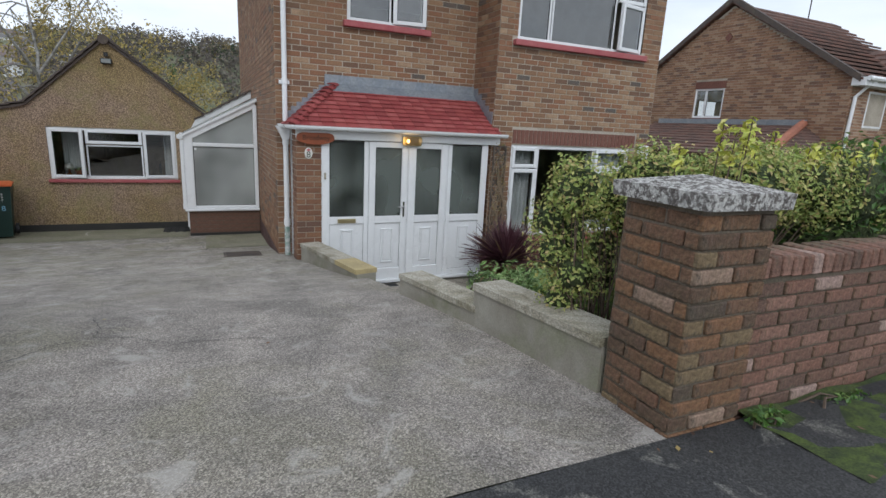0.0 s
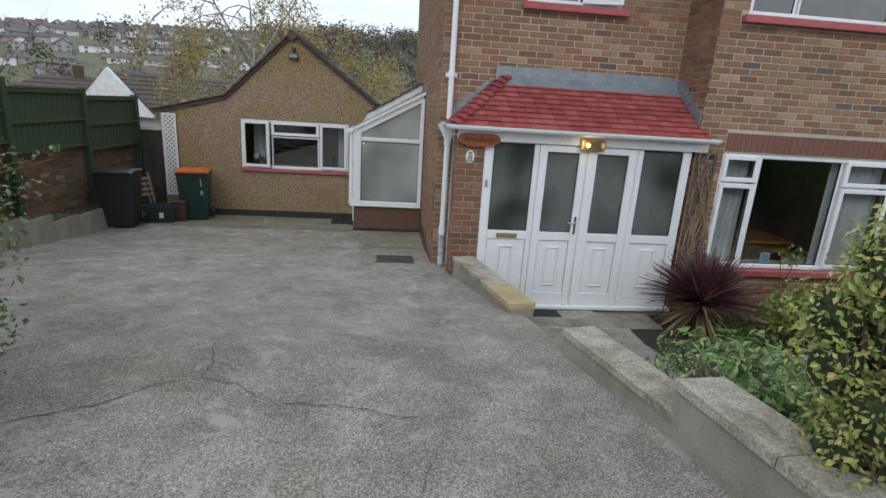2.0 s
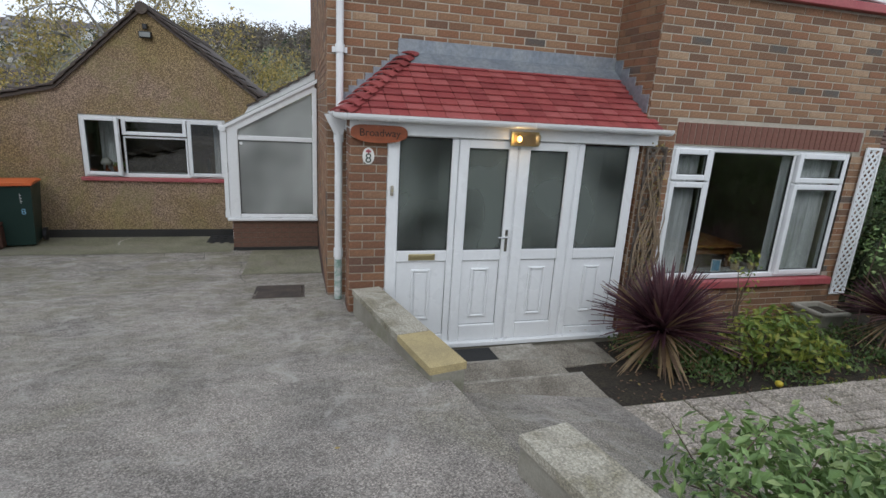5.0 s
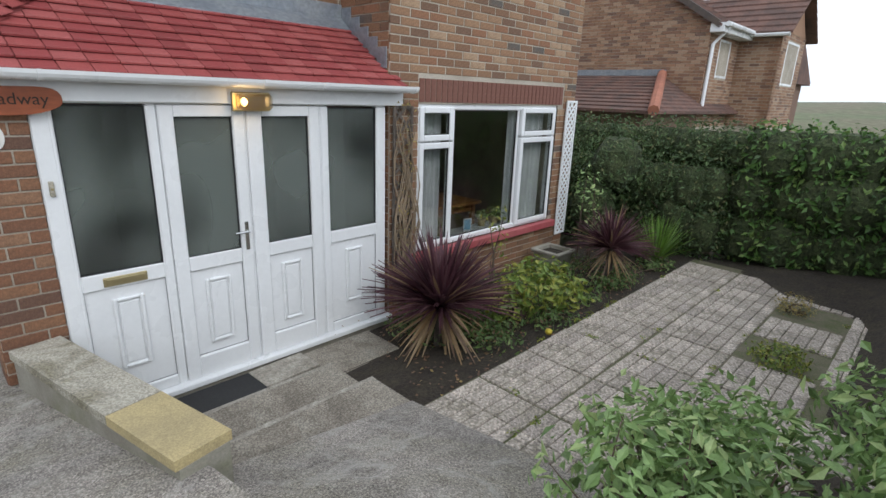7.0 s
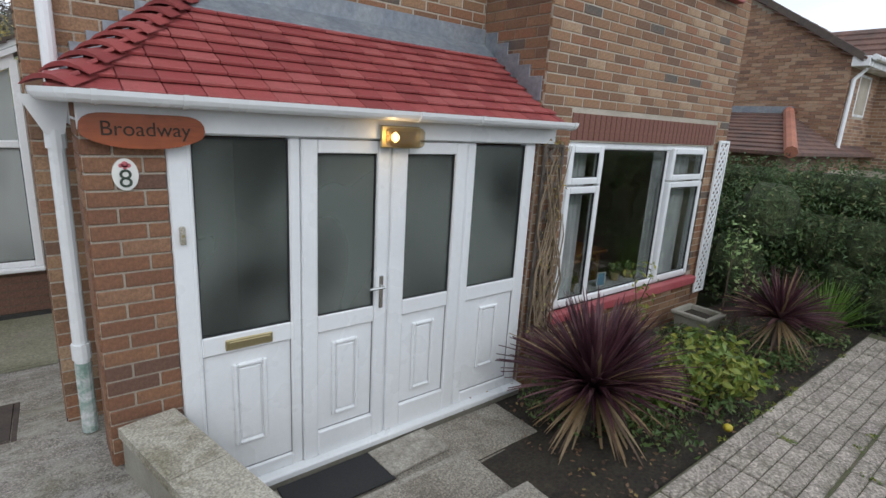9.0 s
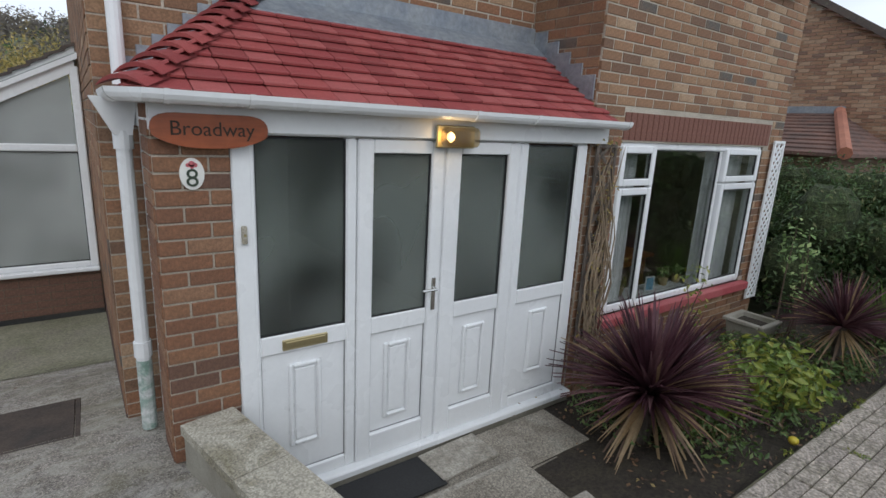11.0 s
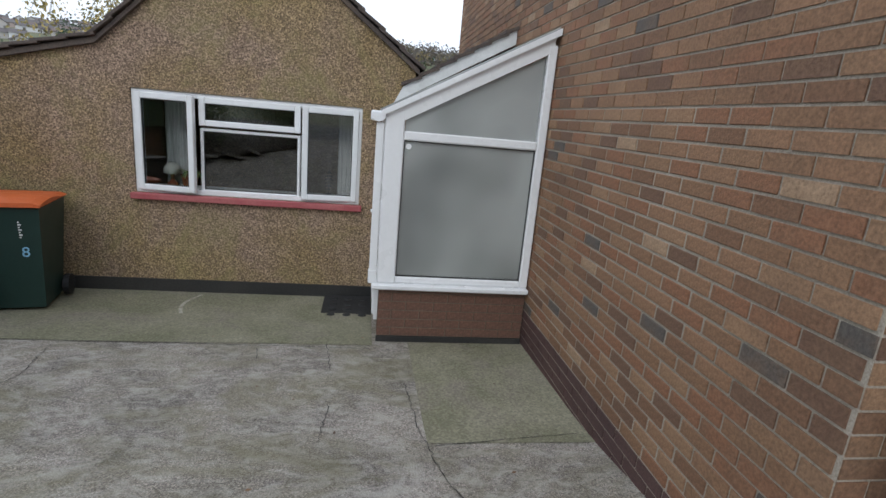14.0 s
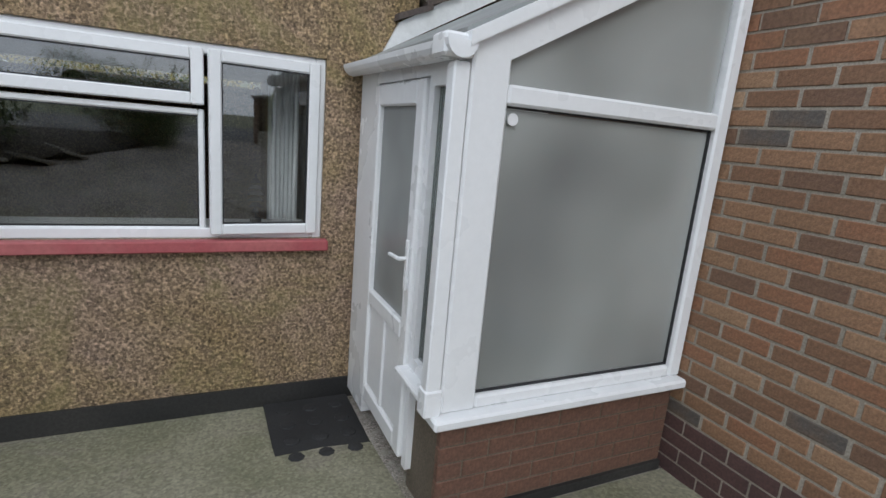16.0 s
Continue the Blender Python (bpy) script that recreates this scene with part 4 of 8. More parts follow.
for r in range(rows):
    s = r * gauge
    x_hip = (HIPX - RX0) * s / run
    x = x_hip + (0.0 if r % 2 else -0.082)
    while x < dx - 0.02:
        a, b = max(x, x_hip - 0.01), min(x + 0.163, dx + (0.02 if s < 0.12 else -0.05))
        if b - a > 0.03:
            me = tile if b - a > 0.16 else Lump().box(0.002, b - a - 0.002, -0.012, gauge + 0.03, 0, 0.017, 0.003).mesh("tile", M["tile_red"])
            q = Matrix.Translation((a, s * math.cos(slope), s * math.sin(slope) + 0.014)) @ pose(0, 0, 0, math.degrees(slope) - 12 + rng.uniform(-0.7, 0.7), rng.uniform(-0.6, 0.6), 0)
            LATE.append((me, "tile", pr, q))
        x += 0.163
# hip end, and the stepped bonnets up the hip
hl = math.hypot(HIPX - RX0, dz)
hs = math.atan2(dz, HIPX - RX0)
for r in range(rows):
    s = r / rows * hl
    y0 = dy * r / rows
    y = y0
    while y < dy - 0.03:
        b = min(y + 0.163, dy)
        me = Lump().box(-0.012, hl / rows + 0.03, 0.001, b - y - 0.002, 0, 0.017, 0.003).mesh("tile", M["tile_red"])
        LATE.append((me, "tile", pr, Matrix.Translation((s * math.cos(hs), y, s * math.sin(hs) + 0.014)) @ pose(0, 0, 0, 0, -math.degrees(hs) + 11, 0)))
        y += 0.163
hipdir = Vector((HIPX - RX0, dy, dz))
for r in range(rows + 1):
    c = hipdir * ((r + 0.15) / (rows + 0.6))
    bon = Lump()
    n = 6
    for j, (w0, up) in enumerate(((0.105, 0.045), (0.085, 0.03))):
        for i in range(n + 1):
            t = -1 + 2 * i / n
            bon.v.append((t * w0, (-0.035, 0.19)[j], up * (1 - t * t) + (0.0, 0.0)[j]))
    for j, (w0, up) in enumerate(((0.105, 0.03), (0.085, 0.015))):
        for i in range(n + 1):
            t = -1 + 2 * i / n
            bon.v.append((t * w0, (-0.035, 0.19)[j], up * (1 - t * t) - 0.004))
    q = n + 1
    for i in range(n):
        bon.f += [(i, i + 1, q + i + 1, q + i), (2 * q + i + 1, 2 * q + i, 3 * q + i, 3 * q + i + 1), (i + 1, i, 2 * q + i, 2 * q + i + 1), (q + i, q + i + 1, 3 * q + i + 1, 3 * q + i)]
    me = bon.mesh("bonnet_tile", M["tile_red"])
    LATE.append((me, "bonnet_tile", pr, Matrix.Translation(c + Vector((0, 0, 0.02))) @ pose(0, 0, 0, 0, 0, -math.degrees(math.atan2(hipdir.x, hipdir.y))) @ pose(0, 0, 0, math.degrees(math.atan2(dz, math.hypot(hipdir.x, dy))) - 12, 0, 0)))
fl = Lump()
fl.add([(HIPX - RX0 - 0.12, dy - 0.16, dz - 0.10), (dx - 0.03, dy - 0.16, dz - 0.10), (dx - 0.03, dy - 0.01, dz + 0.0), (HIPX - RX0 - 0.12, dy - 0.01, dz),
        (HIPX - RX0 - 0.12, dy - 0.16, dz - 0.07), (dx - 0.03, dy - 0.16, dz - 0.07), (dx - 0.03, dy - 0.01, dz + 0.04), (HIPX - RX0 - 0.12, dy - 0.01, dz + 0.04)],
       [(3, 2, 1, 0), (4, 5, 6, 7), (0, 1, 5, 4), (1, 2, 6, 5), (2, 3, 7, 6), (3, 0, 4, 7)])
fl.box(HIPX - RX0 - 0.12, dx - 0.03, dy - 0.018, dy - 0.004, dz + 0.03, dz + 0.15, 0.004)
for k in range(8):   # stepped soakers up the left slope on the house wall
    x = 0.05 + k * 0.078
    fl.box(x, x + 0.13, dy - 0.018 - 0.001 * (k % 2), dy - 0.006, dz * (x / (HIPX - RX0)) - 0.02, dz * (x / (HIPX - RX0)) + 0.16, 0.003)
for k in range(5):   # and down the right on the bay's side
    y = dy - 0.05 - k * 0.13
    z = dz * y / dy
    fl.box(dx - 0.075, dx - 0.062, y - 0.12, y + 0.02, z - 0.03, z + 0.15, 0.003)
part("flashing", fl, M["lead"], pr, "blue-grey lead flashing")
# fascia and gutter
fascia = thing("porch_fascia", (1.0, EY + 0.078, 1.95), "white boxed fascia and soffit board above the porch doors", "fascia")
part("front_board", Lump().box(0.06, 3.09, 0.0, 0.025, 0.0, 0.13, 0.004), M["upvc"], fascia)
part("soffit", Lump().box(0.086, 3.09, 0.026, 0.13, 0.0, 0.02), M["upvc"], fascia)
part("end_board", Lump().box(0.06, 0.085, 0.027, 0.75, 0.0, 0.13, 0.003), M["upvc"], fascia)


def gutter(name, label, path, drop=0.055, w=0.055):
    """A half-round channel along a path, with rim and union clips."""
    g = thing(name, path[0], label, "gutter")
    o = Vector(path[0])
    L = Lump()
    n = 8
    P = [Vector(p) - o for p in path]
    for k, p in enumerate(P):
        d = (P[min(k + 1, len(P) - 1)] - P[max(k - 1, 0)]).normalized()
        s = Vector((d.y, -d.x, 0))
        for j, r in ((0, w), (1, w - 0.006)):
            for i in range(n + 1):
                a = math.pi * i / n
                L.v.append(tuple(p + s * (math.cos(a) * r) + Vector((0, 0, -math.sin(a) * (drop if j == 0 else drop - 0.006)))))
    q = n + 1
    for k in range(len(P) - 1):
        for i in range(n):
            a, b = k * 2 * q + i, (k + 1) * 2 * q + i
            L.f += [(a, b, b + 1, a + 1), (a + q + 1, b + q + 1, b + q, a + q)]
        a, b = k * 2 * q, (k + 1) * 2 * q
        L.f += [(a + q, b + q, b, a), (a + n, b + n, b + n + q, a + n + q)]
    for k in (0, len(P) - 1):
        L.f.append(tuple(k * 2 * q + i for i in range(q)))
    part("channel", L, M["upvc"], g, smooth=False)
    return g


gp = gutter("porch_gutter", "white plastic half-round gutter along the porch eave", [(0.965, YM - 0.1, 2.115), (0.965, EY + 0.06, 2.115), (1.03, EY - 0.04, 2.115), (4.13, EY - 0.04, 2.115)])
for x in (0.14, 0.47, 1.72, 2.2, 3.12):
    half = Lump()
    for xx in (x, x + 0.022):
        for rad in (0.062, 0.057):
            half.v += [(xx, -(YM - 0.1) + EY - 0.04 + rad * math.cos(math.pi * i / 8), -rad * math.sin(math.pi * i / 8) + 0.002) for i in range(9)]
    for i in range(8):
        half.f += [(i, i + 1, 19 + i, 18 + i), (9 + i, 27 + i, 28 + i, 10 + i), (i, 9 + i, 10 + i, i + 1), (18 + i, 19 + i, 28 + i, 27 + i)]
    part("clip", half, M["upvc"], gp)

# ---- annex, lean-to as first shapes ----
AX0, AX1, AXA, AZA, AKX, AKZ, AEZ, ALZ = -4.25, -0.08, -1.67, 3.42, -2.98, 2.18, 2.22, 1.87
WAN = (-2.73, -0.58, 0.84, 1.82)


def annex_top(x):
    return float(np.interp(x, [AX0, AKX, AXA, AX1], [ALZ, AKZ, AZA, AEZ]))


L = Lump()
A0, A1 = YA, YA + 0.25
xs = [AX0, AKX, WAN[0], AXA, WAN[1], AX1]
for a, b in zip(xs, xs[1:]):
    inside = WAN[0] <= a < WAN[1]
    segs = [(-0.5, WAN[2], None), (WAN[3], None, 1)] if inside else [(-0.5, None, 1)]
    for lo, hi, up in segs:
        za, zb = (annex_top(a), annex_top(b)) if up else (hi, hi)
        L.prism([(a, -zb if False else lo), (b, lo), (b, zb), (a, za)], -A1, -A0, pose(0, 0, 0, 90, 0, 0))
annex = solid("wall_annex", L, M["render"], "ochre pebbledash gable wall of the annex", kind="structure")
solid("wall_annex_side", Lump().box(AX0, AX0 + 0.25, YA + 0.25, 18, -0.8, ALZ).box(AX1 - 0.25, AX1, YA + 0.25, 18, -0.8, AEZ).box(AX0 + 0.25, AX1 - 0.25, 17.75, 18, -0.8, 1.9), M["render"], kind="structure")
solid("annex_plinth", Lump().box(AX0 - 0.01, AX1 + 0.01, YA - 0.018, YA - 0.004, -0.4, -0.04), M["black"], "black bitumen band at the foot of the wall", kind="structure")
w, h = WAN[1] - WAN[0], WAN[3] - WAN[2]
window("window_annex", None, w, h, Matrix.Translation((WAN[0], YA + 0.03, WAN[2])),
       [(0.03, 0.58, 0.03, h - 0.03, True, 9), (0.60, w - 0.60, h - 0.30, h - 0.03, True, 0), (0.60, w - 0.60, 0.03, h - 0.32, False, 0), (w - 0.58, w - 0.03, 0.03, h - 0.03, True, -5)])
solid("sill_annex", Lump().box(WAN[0] - 0.03, WAN[1] + 0.03, YA - 0.06, YA + 0.06, WAN[2] - 0.06, WAN[2], 0.006), M["red_paint"], "faded red painted window sill", kind="structure")


# ---- the rest of the house: pipes, signs, lean-to ----
pipe = thing("downpipe", (1.0, 7.49, 0.285), "white plastic downpipe with flaking green foot on the house corner", "downpipe")
part("pipe", Lump().tube([(0, 0, 0.0), (0, 0, 1.62)], 0.036, 12), M["upvc"], pipe)
for z in (0.42, 1.55):
    part("collar", Lump().tube([(0, 0, z), (0, 0, z + 0.09)], 0.045, 12), M["upvc"], pipe)
hop = Lump()
hop.add([(-0.04, -0.04, 1.62), (0.04, -0.04, 1.62), (0.04, 0.04, 1.62), (-0.04, 0.04, 1.62), (-0.13, -0.06, 1.80), (0.07, -0.06, 1.80), (0.07, 0.06, 1.80), (-0.13, 0.06, 1.80)], [(3, 2, 1, 0), (4, 5, 6, 7), (0, 1, 5, 4), (1, 2, 6, 5), (2, 3, 7, 6), (3, 0, 4, 7)])
part("hopper", hop, M["upvc"], pipe)
part("pipe_foot", Lump().tube([(0, 0, -0.02), (0, 0, 0.40)], 0.039, 12), material("flaking_green_white_paint", (0.62, 0.63, 0.62), (0.2, 0.3, 0.25), patch=14, grain=40, grainy=0.2, rough=0.8), pipe)
up = thing("upper_downpipe", (1.02, YM - 0.07, 2.1), "white plastic downpipe on the upper house wall", "downpipe")
part("pipe", Lump().tube([(0, 0, 0.05), (0, 0, 3.2)], 0.035, 12), M["upvc"], up)
for z in (0.55, 2.2):
    part("collar", Lump().tube([(0, 0, z), (0, 0, z + 0.07)], 0.044, 12).box(-0.07, 0.07, 0.02, 0.06, z, z + 0.05), M["upvc"], up)

sign = thing("name_board", (1.06, EY + 0.065, 1.879), "varnished orange wooden house name board with dark lettering", "sign")
out = []
for k in range(28):
    a = 2 * math.pi * k / 28
    out.append((0.245 + 0.245 * math.copysign(abs(math.cos(a)) ** 0.7, math.cos(a)), 0.08 + (0.075 + 0.008 * math.sin(3 * a)) * math.copysign(abs(math.sin(a)) ** 0.75, math.sin(a))))
part("board", Lump().prism(out, -0.009, 0.009, pose(0, 0, 0, 90, 0, 0)), M["sign_wood"], sign)


def lettering(name, words, size, at, mat, parent, depth=0.0015, turn=0):
    cu = bpy.data.curves.new(name, "FONT")
    cu.body, cu.size, cu.extrude, cu.align_x, cu.align_y = words, size, depth, "CENTER", "CENTER"
    tmp = bpy.data.objects.new(name, cu)
    me = bpy.data.meshes.new_from_object(tmp)
    me.materials.clear()
    me.materials.append(mat)
    bpy.data.objects.remove(tmp)
    ob = new(name, me)
    ob.parent = parent
    ob.matrix_local = pose(*at, 90, 0, turn)
    return ob


lettering("lettering", "Broadway", 0.088, (0.25, -0.0105, 0.08), M["dark_mark"], sign)
pl = thing("number_plaque", (1.22, YP - 0.008, 1.76), "white enamel oval house number plaque with a small rose", "sign")
part("plate", Lump().prism([(0.052 * math.cos(2 * math.pi * k / 24), 0.072 * math.sin(2 * math.pi * k / 24)) for k in range(24)], -0.004, 0.004, pose(0, 0, 0, 90, 0, 0)), M["enamel"], pl)
lettering("numeral", "8", 0.115, (0, -0.006, -0.022), M["green_mark"], pl)
ros = Lump()
for x, z, r in ((0, 0.045, 0.014), (-0.015, 0.04, 0.01), (0.015, 0.04, 0.01), (0.0, 0.032, 0.009)):
    ros.prism([(x + r * math.cos(a * math.pi / 4), z + r * math.sin(a * math.pi / 4)) for a in range(8)], 0.004, 0.0065, pose(0, 0, 0, 90, 0, 0))
part("rose", ros, M["pink_mark"], pl)
bell = thing("doorbell", (1.435, YP - 0.012, 1.46), "cream plastic doorbell push on the porch frame", "doorbell")
part("case", Lump().box(-0.013, 0.013, -0.012, 0.008, -0.045, 0.045, 0.004), M["coping"], bell)
part("button", Lump().tube([(0, -0.016, 0), (0, -0.01, 0)], 0.007, 10), M["brass"], bell)
lb = part("letter_plate", Lump().box(0.22, 0.475, -0.012, 0.004, 0.905, 0.965, 0.004).box(0.235, 0.46, -0.018, -0.011, 0.915, 0.955, 0.004), M["brass"], porch, "gold letter plate")
hd = part("door_handle", Lump().box(1.163, 1.193, -0.022, -0.010, 0.98, 1.20, 0.004).tube([(1.178, -0.02, 1.13), (1.178, -0.055, 1.13), (1.178, -0.06, 1.13), (1.07, -0.06, 1.13)], 0.009, 8), M["chrome"], porch, "chrome lever handle")
lamp = thing("porch_light", (2.645, YP - 0.075, 1.965), "lit rectangular porch bulkhead light with clear ribbed cover", "lamp")
part("back_plate", Lump().box(-0.14, 0.14, 0.0, 0.018, -0.065, 0.065, 0.006), M["brass"], lamp)
part("cover", Lump().box(-0.125, 0.125, -0.085, -0.001, -0.055, 0.055, 0.02), glass_material("lamp_cover_glass", 0.25, (1, 0.9, 0.7), 0.8), lamp).visible_shadow = False
part("bulb", Lump().lathe([(0.004, -0.03), (0.02, -0.015), (0.024, 0.0), (0.02, 0.015), (0.004, 0.03)], 10, (-0.075, -0.045, 0)), M["bulb"], lamp, smooth=True)
glow = new("porch_lamp_light", bpy.data.lights.new("porch_lamp_light", "POINT"))
glow.data.energy, glow.data.color, glow.data.shadow_soft_size = 0.5, (1.0, 0.65, 0.3), 0.03
glow.location = (2.57, YP - 0.16, 1.965)

# lean-to
LX0, LX1 = -0.39, 0.89
lean = thing("lean_to", (LX0, YL, -0.10), "white framed lean-to porch with frosted panes on brown brick", "lean-to")
LW = LX1 - LX0


def ltop(u):
    return 1.90 + (2.58 - 1.90) * u / LW


base = Lump().box(0.03, LW, 0.03, 0.2, -0.1, 0.50).box(0.03, 0.2, 0.2, 0.34, -0.1, 0.55)
part("base", base, M["mortar_dark"], lean)
part("base_foot", Lump().box(0.02, LW, 0.012, 0.03, -0.1, 0.07), M["black"], lean)
part("sill", Lump().box(-0.04, LW + 0.0, -0.05, 0.1, 0.50, 0.545, 0.01), M["upvc"], lean, "white plastic sill")
part("side_sill", Lump().box(-0.06, 0.03, 0.06, 0.36, 0.56, 0.59, 0.008), M["upvc"], lean)
fr = Lump()
fr.box(0.0, 0.15, 0.0, 0.09, 0.545, 1.93, 0.01)
fr.box(LW - 0.075, LW - 0.003, 0.0, 0.08, 0.545, 2.50, 0.01)
fr.box(0.15, LW - 0.075, 0.004, 0.08, 0.545, 0.60, 0.01)
fr.box(0.15, LW - 0.075, 0.002, 0.08, 1.70, 1.77, 0.01)
fr.add([(0.10, 0.002, ltop(0.10) - 0.13), (LW - 0.03, 0.002, ltop(LW) - 0.13), (LW - 0.03, 0.002, ltop(LW) - 0.0), (0.0, 0.002, ltop(0.0)),
        (0.10, 0.08, ltop(0.10) - 0.13), (LW - 0.03, 0.08, ltop(LW) - 0.13), (LW - 0.03, 0.08, ltop(LW) - 0.0), (0.0, 0.08, ltop(0.0))], [(0, 1, 2, 3), (7, 6, 5, 4), (3, 2, 6, 7), (0, 4, 5, 1), (1, 5, 6, 2), (0, 3, 7, 4)])
fr.add([(-0.03, -0.035, ltop(0) - 0.035), (LW, -0.035, ltop(LW) - 0.01), (LW, -0.035, ltop(LW) + 0.04), (-0.03, -0.035, ltop(0) + 0.01),
        (-0.03, 0.02, ltop(0) - 0.035), (LW, 0.02, ltop(LW) - 0.01), (LW, 0.02, ltop(LW) + 0.04), (-0.03, 0.02, ltop(0) + 0.01)], [(0, 1, 2, 3), (7, 6, 5, 4), (3, 2, 6, 7), (0, 4, 5, 1), (1, 5, 6, 2), (0, 3, 7, 4)])
part("front_frame", fr, M["upvc"], lean)
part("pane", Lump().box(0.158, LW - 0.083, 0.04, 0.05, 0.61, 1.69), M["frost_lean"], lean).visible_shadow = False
part("gasket", ring(Lump(), 0.15, LW - 0.075, 0.60, 1.70, 0.008, 0.028, 0.04, 0), M["gasket"], lean)
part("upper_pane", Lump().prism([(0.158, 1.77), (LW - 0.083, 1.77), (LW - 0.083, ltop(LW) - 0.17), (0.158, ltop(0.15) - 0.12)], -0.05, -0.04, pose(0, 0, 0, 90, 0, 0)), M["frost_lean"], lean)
part("vent_disc", Lump().tube([(0.19, 0.03, 1.655), (0.19, 0.024, 1.655)], 0.022, 14), M["upvc"], lean)
# side with door
part("corner_post", Lump().box(-0.0, 0.06, 0.09, 0.15, 0.58, 1.86, 0.006), M["upvc"], lean)
sd = Lump().box(0.0, 0.06, 0.15, 0.19, 0.59, 1.80).box(0.0, 0.06, 0.30, 0.345, 0.1, 1.86).box(0.0, 0.06, 0.19, 0.30, 0.59, 0.64).box(0.0, 0.06, 0.19, 0.30, 1.76, 1.86).box(0.0, 0.06, 0.345, 1.30, 1.80, 1.92).box(0.0, 0.06, 0.99, 1.30, 0.0, 1.80)
part("side_frame", sd, M["upvc"], lean)
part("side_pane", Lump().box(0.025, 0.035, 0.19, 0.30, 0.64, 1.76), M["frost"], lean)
ld = part("door", Lump().box(-0.02, 0.04, 0.35, 0.43, 0.13, 1.79, 0.008).box(-0.02, 0.04, 0.91, 0.985, 0.13, 1.79, 0.008).box(-0.02, 0.04, 0.43, 0.91, 1.69, 1.79, 0.008).box(-0.02, 0.04, 0.43, 0.91, 0.13, 0.22, 0.008).box(-0.02, 0.04, 0.43, 0.91, 0.68, 0.76, 0.008)
          .box(-0.005, 0.03, 0.43, 0.655, 0.22, 0.68, 0.01).box(-0.005, 0.03, 0.685, 0.91, 0.22, 0.68, 0.01).box(-0.015, 0.035, 0.655, 0.685, 0.22, 0.68, 0.004), M["upvc"], lean)
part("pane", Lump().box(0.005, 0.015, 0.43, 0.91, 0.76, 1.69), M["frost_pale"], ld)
part("door_handle", Lump().box(-0.032, -0.02, 0.375, 0.405, 0.92, 1.14, 0.004).tube([(-0.03, 0.39, 1.06), (-0.06, 0.39, 1.06), (-0.065, 0.40, 1.06), (-0.065, 0.50, 1.055)], 0.009, 8), M["upvc"], ld)
# its roof, and the higher board behind
rf = Lump()
rf.add([(-0.02, 0.02, ltop(0) + 0.005), (LW, 0.02, ltop(LW) + 0.03), (LW, 1.30, ltop(LW) + 0.03), (-0.02, 1.30, ltop(0) + 0.005), (-0.02, 0.02, ltop(0) + 0.03), (LW, 0.02, ltop(LW) + 0.055), (LW, 1.30, ltop(LW) + 0.055), (-0.02, 1.30, ltop(0) + 0.03)],
       [(3, 2, 1, 0), (4, 5, 6, 7), (0, 1, 5, 4), (1, 2, 6, 5), (2, 3, 7, 6), (3, 0, 4, 7)])
part("roof_sheet", rf, M["frost_pale"], lean).visible_shadow = False
gl = gutter("lean_to_gutter", "white plastic gutter along the lean-to's eave", [(LX0 - 0.055, YA - 0.03, 1.80), (LX0 - 0.055, YL - 0.03, 1.78)])
part("outlet", Lump().box(-0.055, 0.055, -1.31, -1.20, -0.07, 0.005, 0.01), M["upvc"], gl)
dp = thing("lean_to_downpipe", (LX0 - 0.035, YL + 0.03, 0.46), "square white downpipe at the lean-to's corner", "downpipe")
part("pipe", Lump().box(-0.03, 0.03, -0.03, 0.03, 0.06, 1.26, 0.006), M["upvc"], dp)
part("shoe", Lump().box(-0.036, 0.036, -0.036, 0.036, -0.02, 0.09, 0.006), M["upvc"], dp)
rear = thing("rear_lean_roof", (-0.08, YA, 1.9), "sloping tiled roof with a white bargeboard between annex and house", "roof")
bl = Lump()
bl.add([(-0.20, -0.04, 0.0), (0.97, -0.04, 0.66), (0.97, -0.04, 0.80), (-0.12, -0.04, 0.16), (-0.20, -0.01, 0.0), (0.97, -0.01, 0.66), (0.97, -0.01, 0.80), (-0.12, -0.01, 0.16)], [(0, 1, 2, 3), (7, 6, 5, 4), (3, 2, 6, 7), (0, 4, 5, 1), (1, 5, 6, 2), (0, 3, 7, 4)])
part("bargeboard", bl, M["white_paint"], rear)
for k in range(7):
    u = -0.14 + k * 0.165
    z = 0.165 + k * 0.165 * 0.585
    tl_ = Lump().add([(u, -0.07, z), (u + 0.2, -0.07, z + 0.085), (u + 0.2, 3.0, z + 0.085), (u, 3.0, z), (u, -0.07, z + 0.035), (u + 0.2, -0.07, z + 0.115), (u + 0.2, 3.0, z + 0.115), (u, 3.0, z + 0.035)],
                     [(3, 2, 1, 0), (4, 5, 6, 7), (0, 1, 5, 4), (1, 2, 6, 5), (2, 3, 7, 6), (3, 0, 4, 7)])
    part("tile_course", tl_, M["tile_dark"], rear)
solid("wall_rear_link", Lump().box(-0.078, XS, YA + 0.9, YA + 1.0, -0.5, 1.95).box(-0.075, XS, YA + 0.02, YA + 0.03, 1.6, 1.9), M["white_paint"], kind="structure")
brickwork(lean, pose(0, 0.03, 0), 0.02, LW, 0.07, 0.50, material("painted_brown_brick", (0.155, 0.078, 0.052), (0.085, 0.05, 0.038), patch=3, grain=60, rough=0.75, stain=(0.20, 0.12, 0.08), stain_scale=4), joint=0.006, proud=0.003, near=(-1, 3, -1, 3), seed=11)

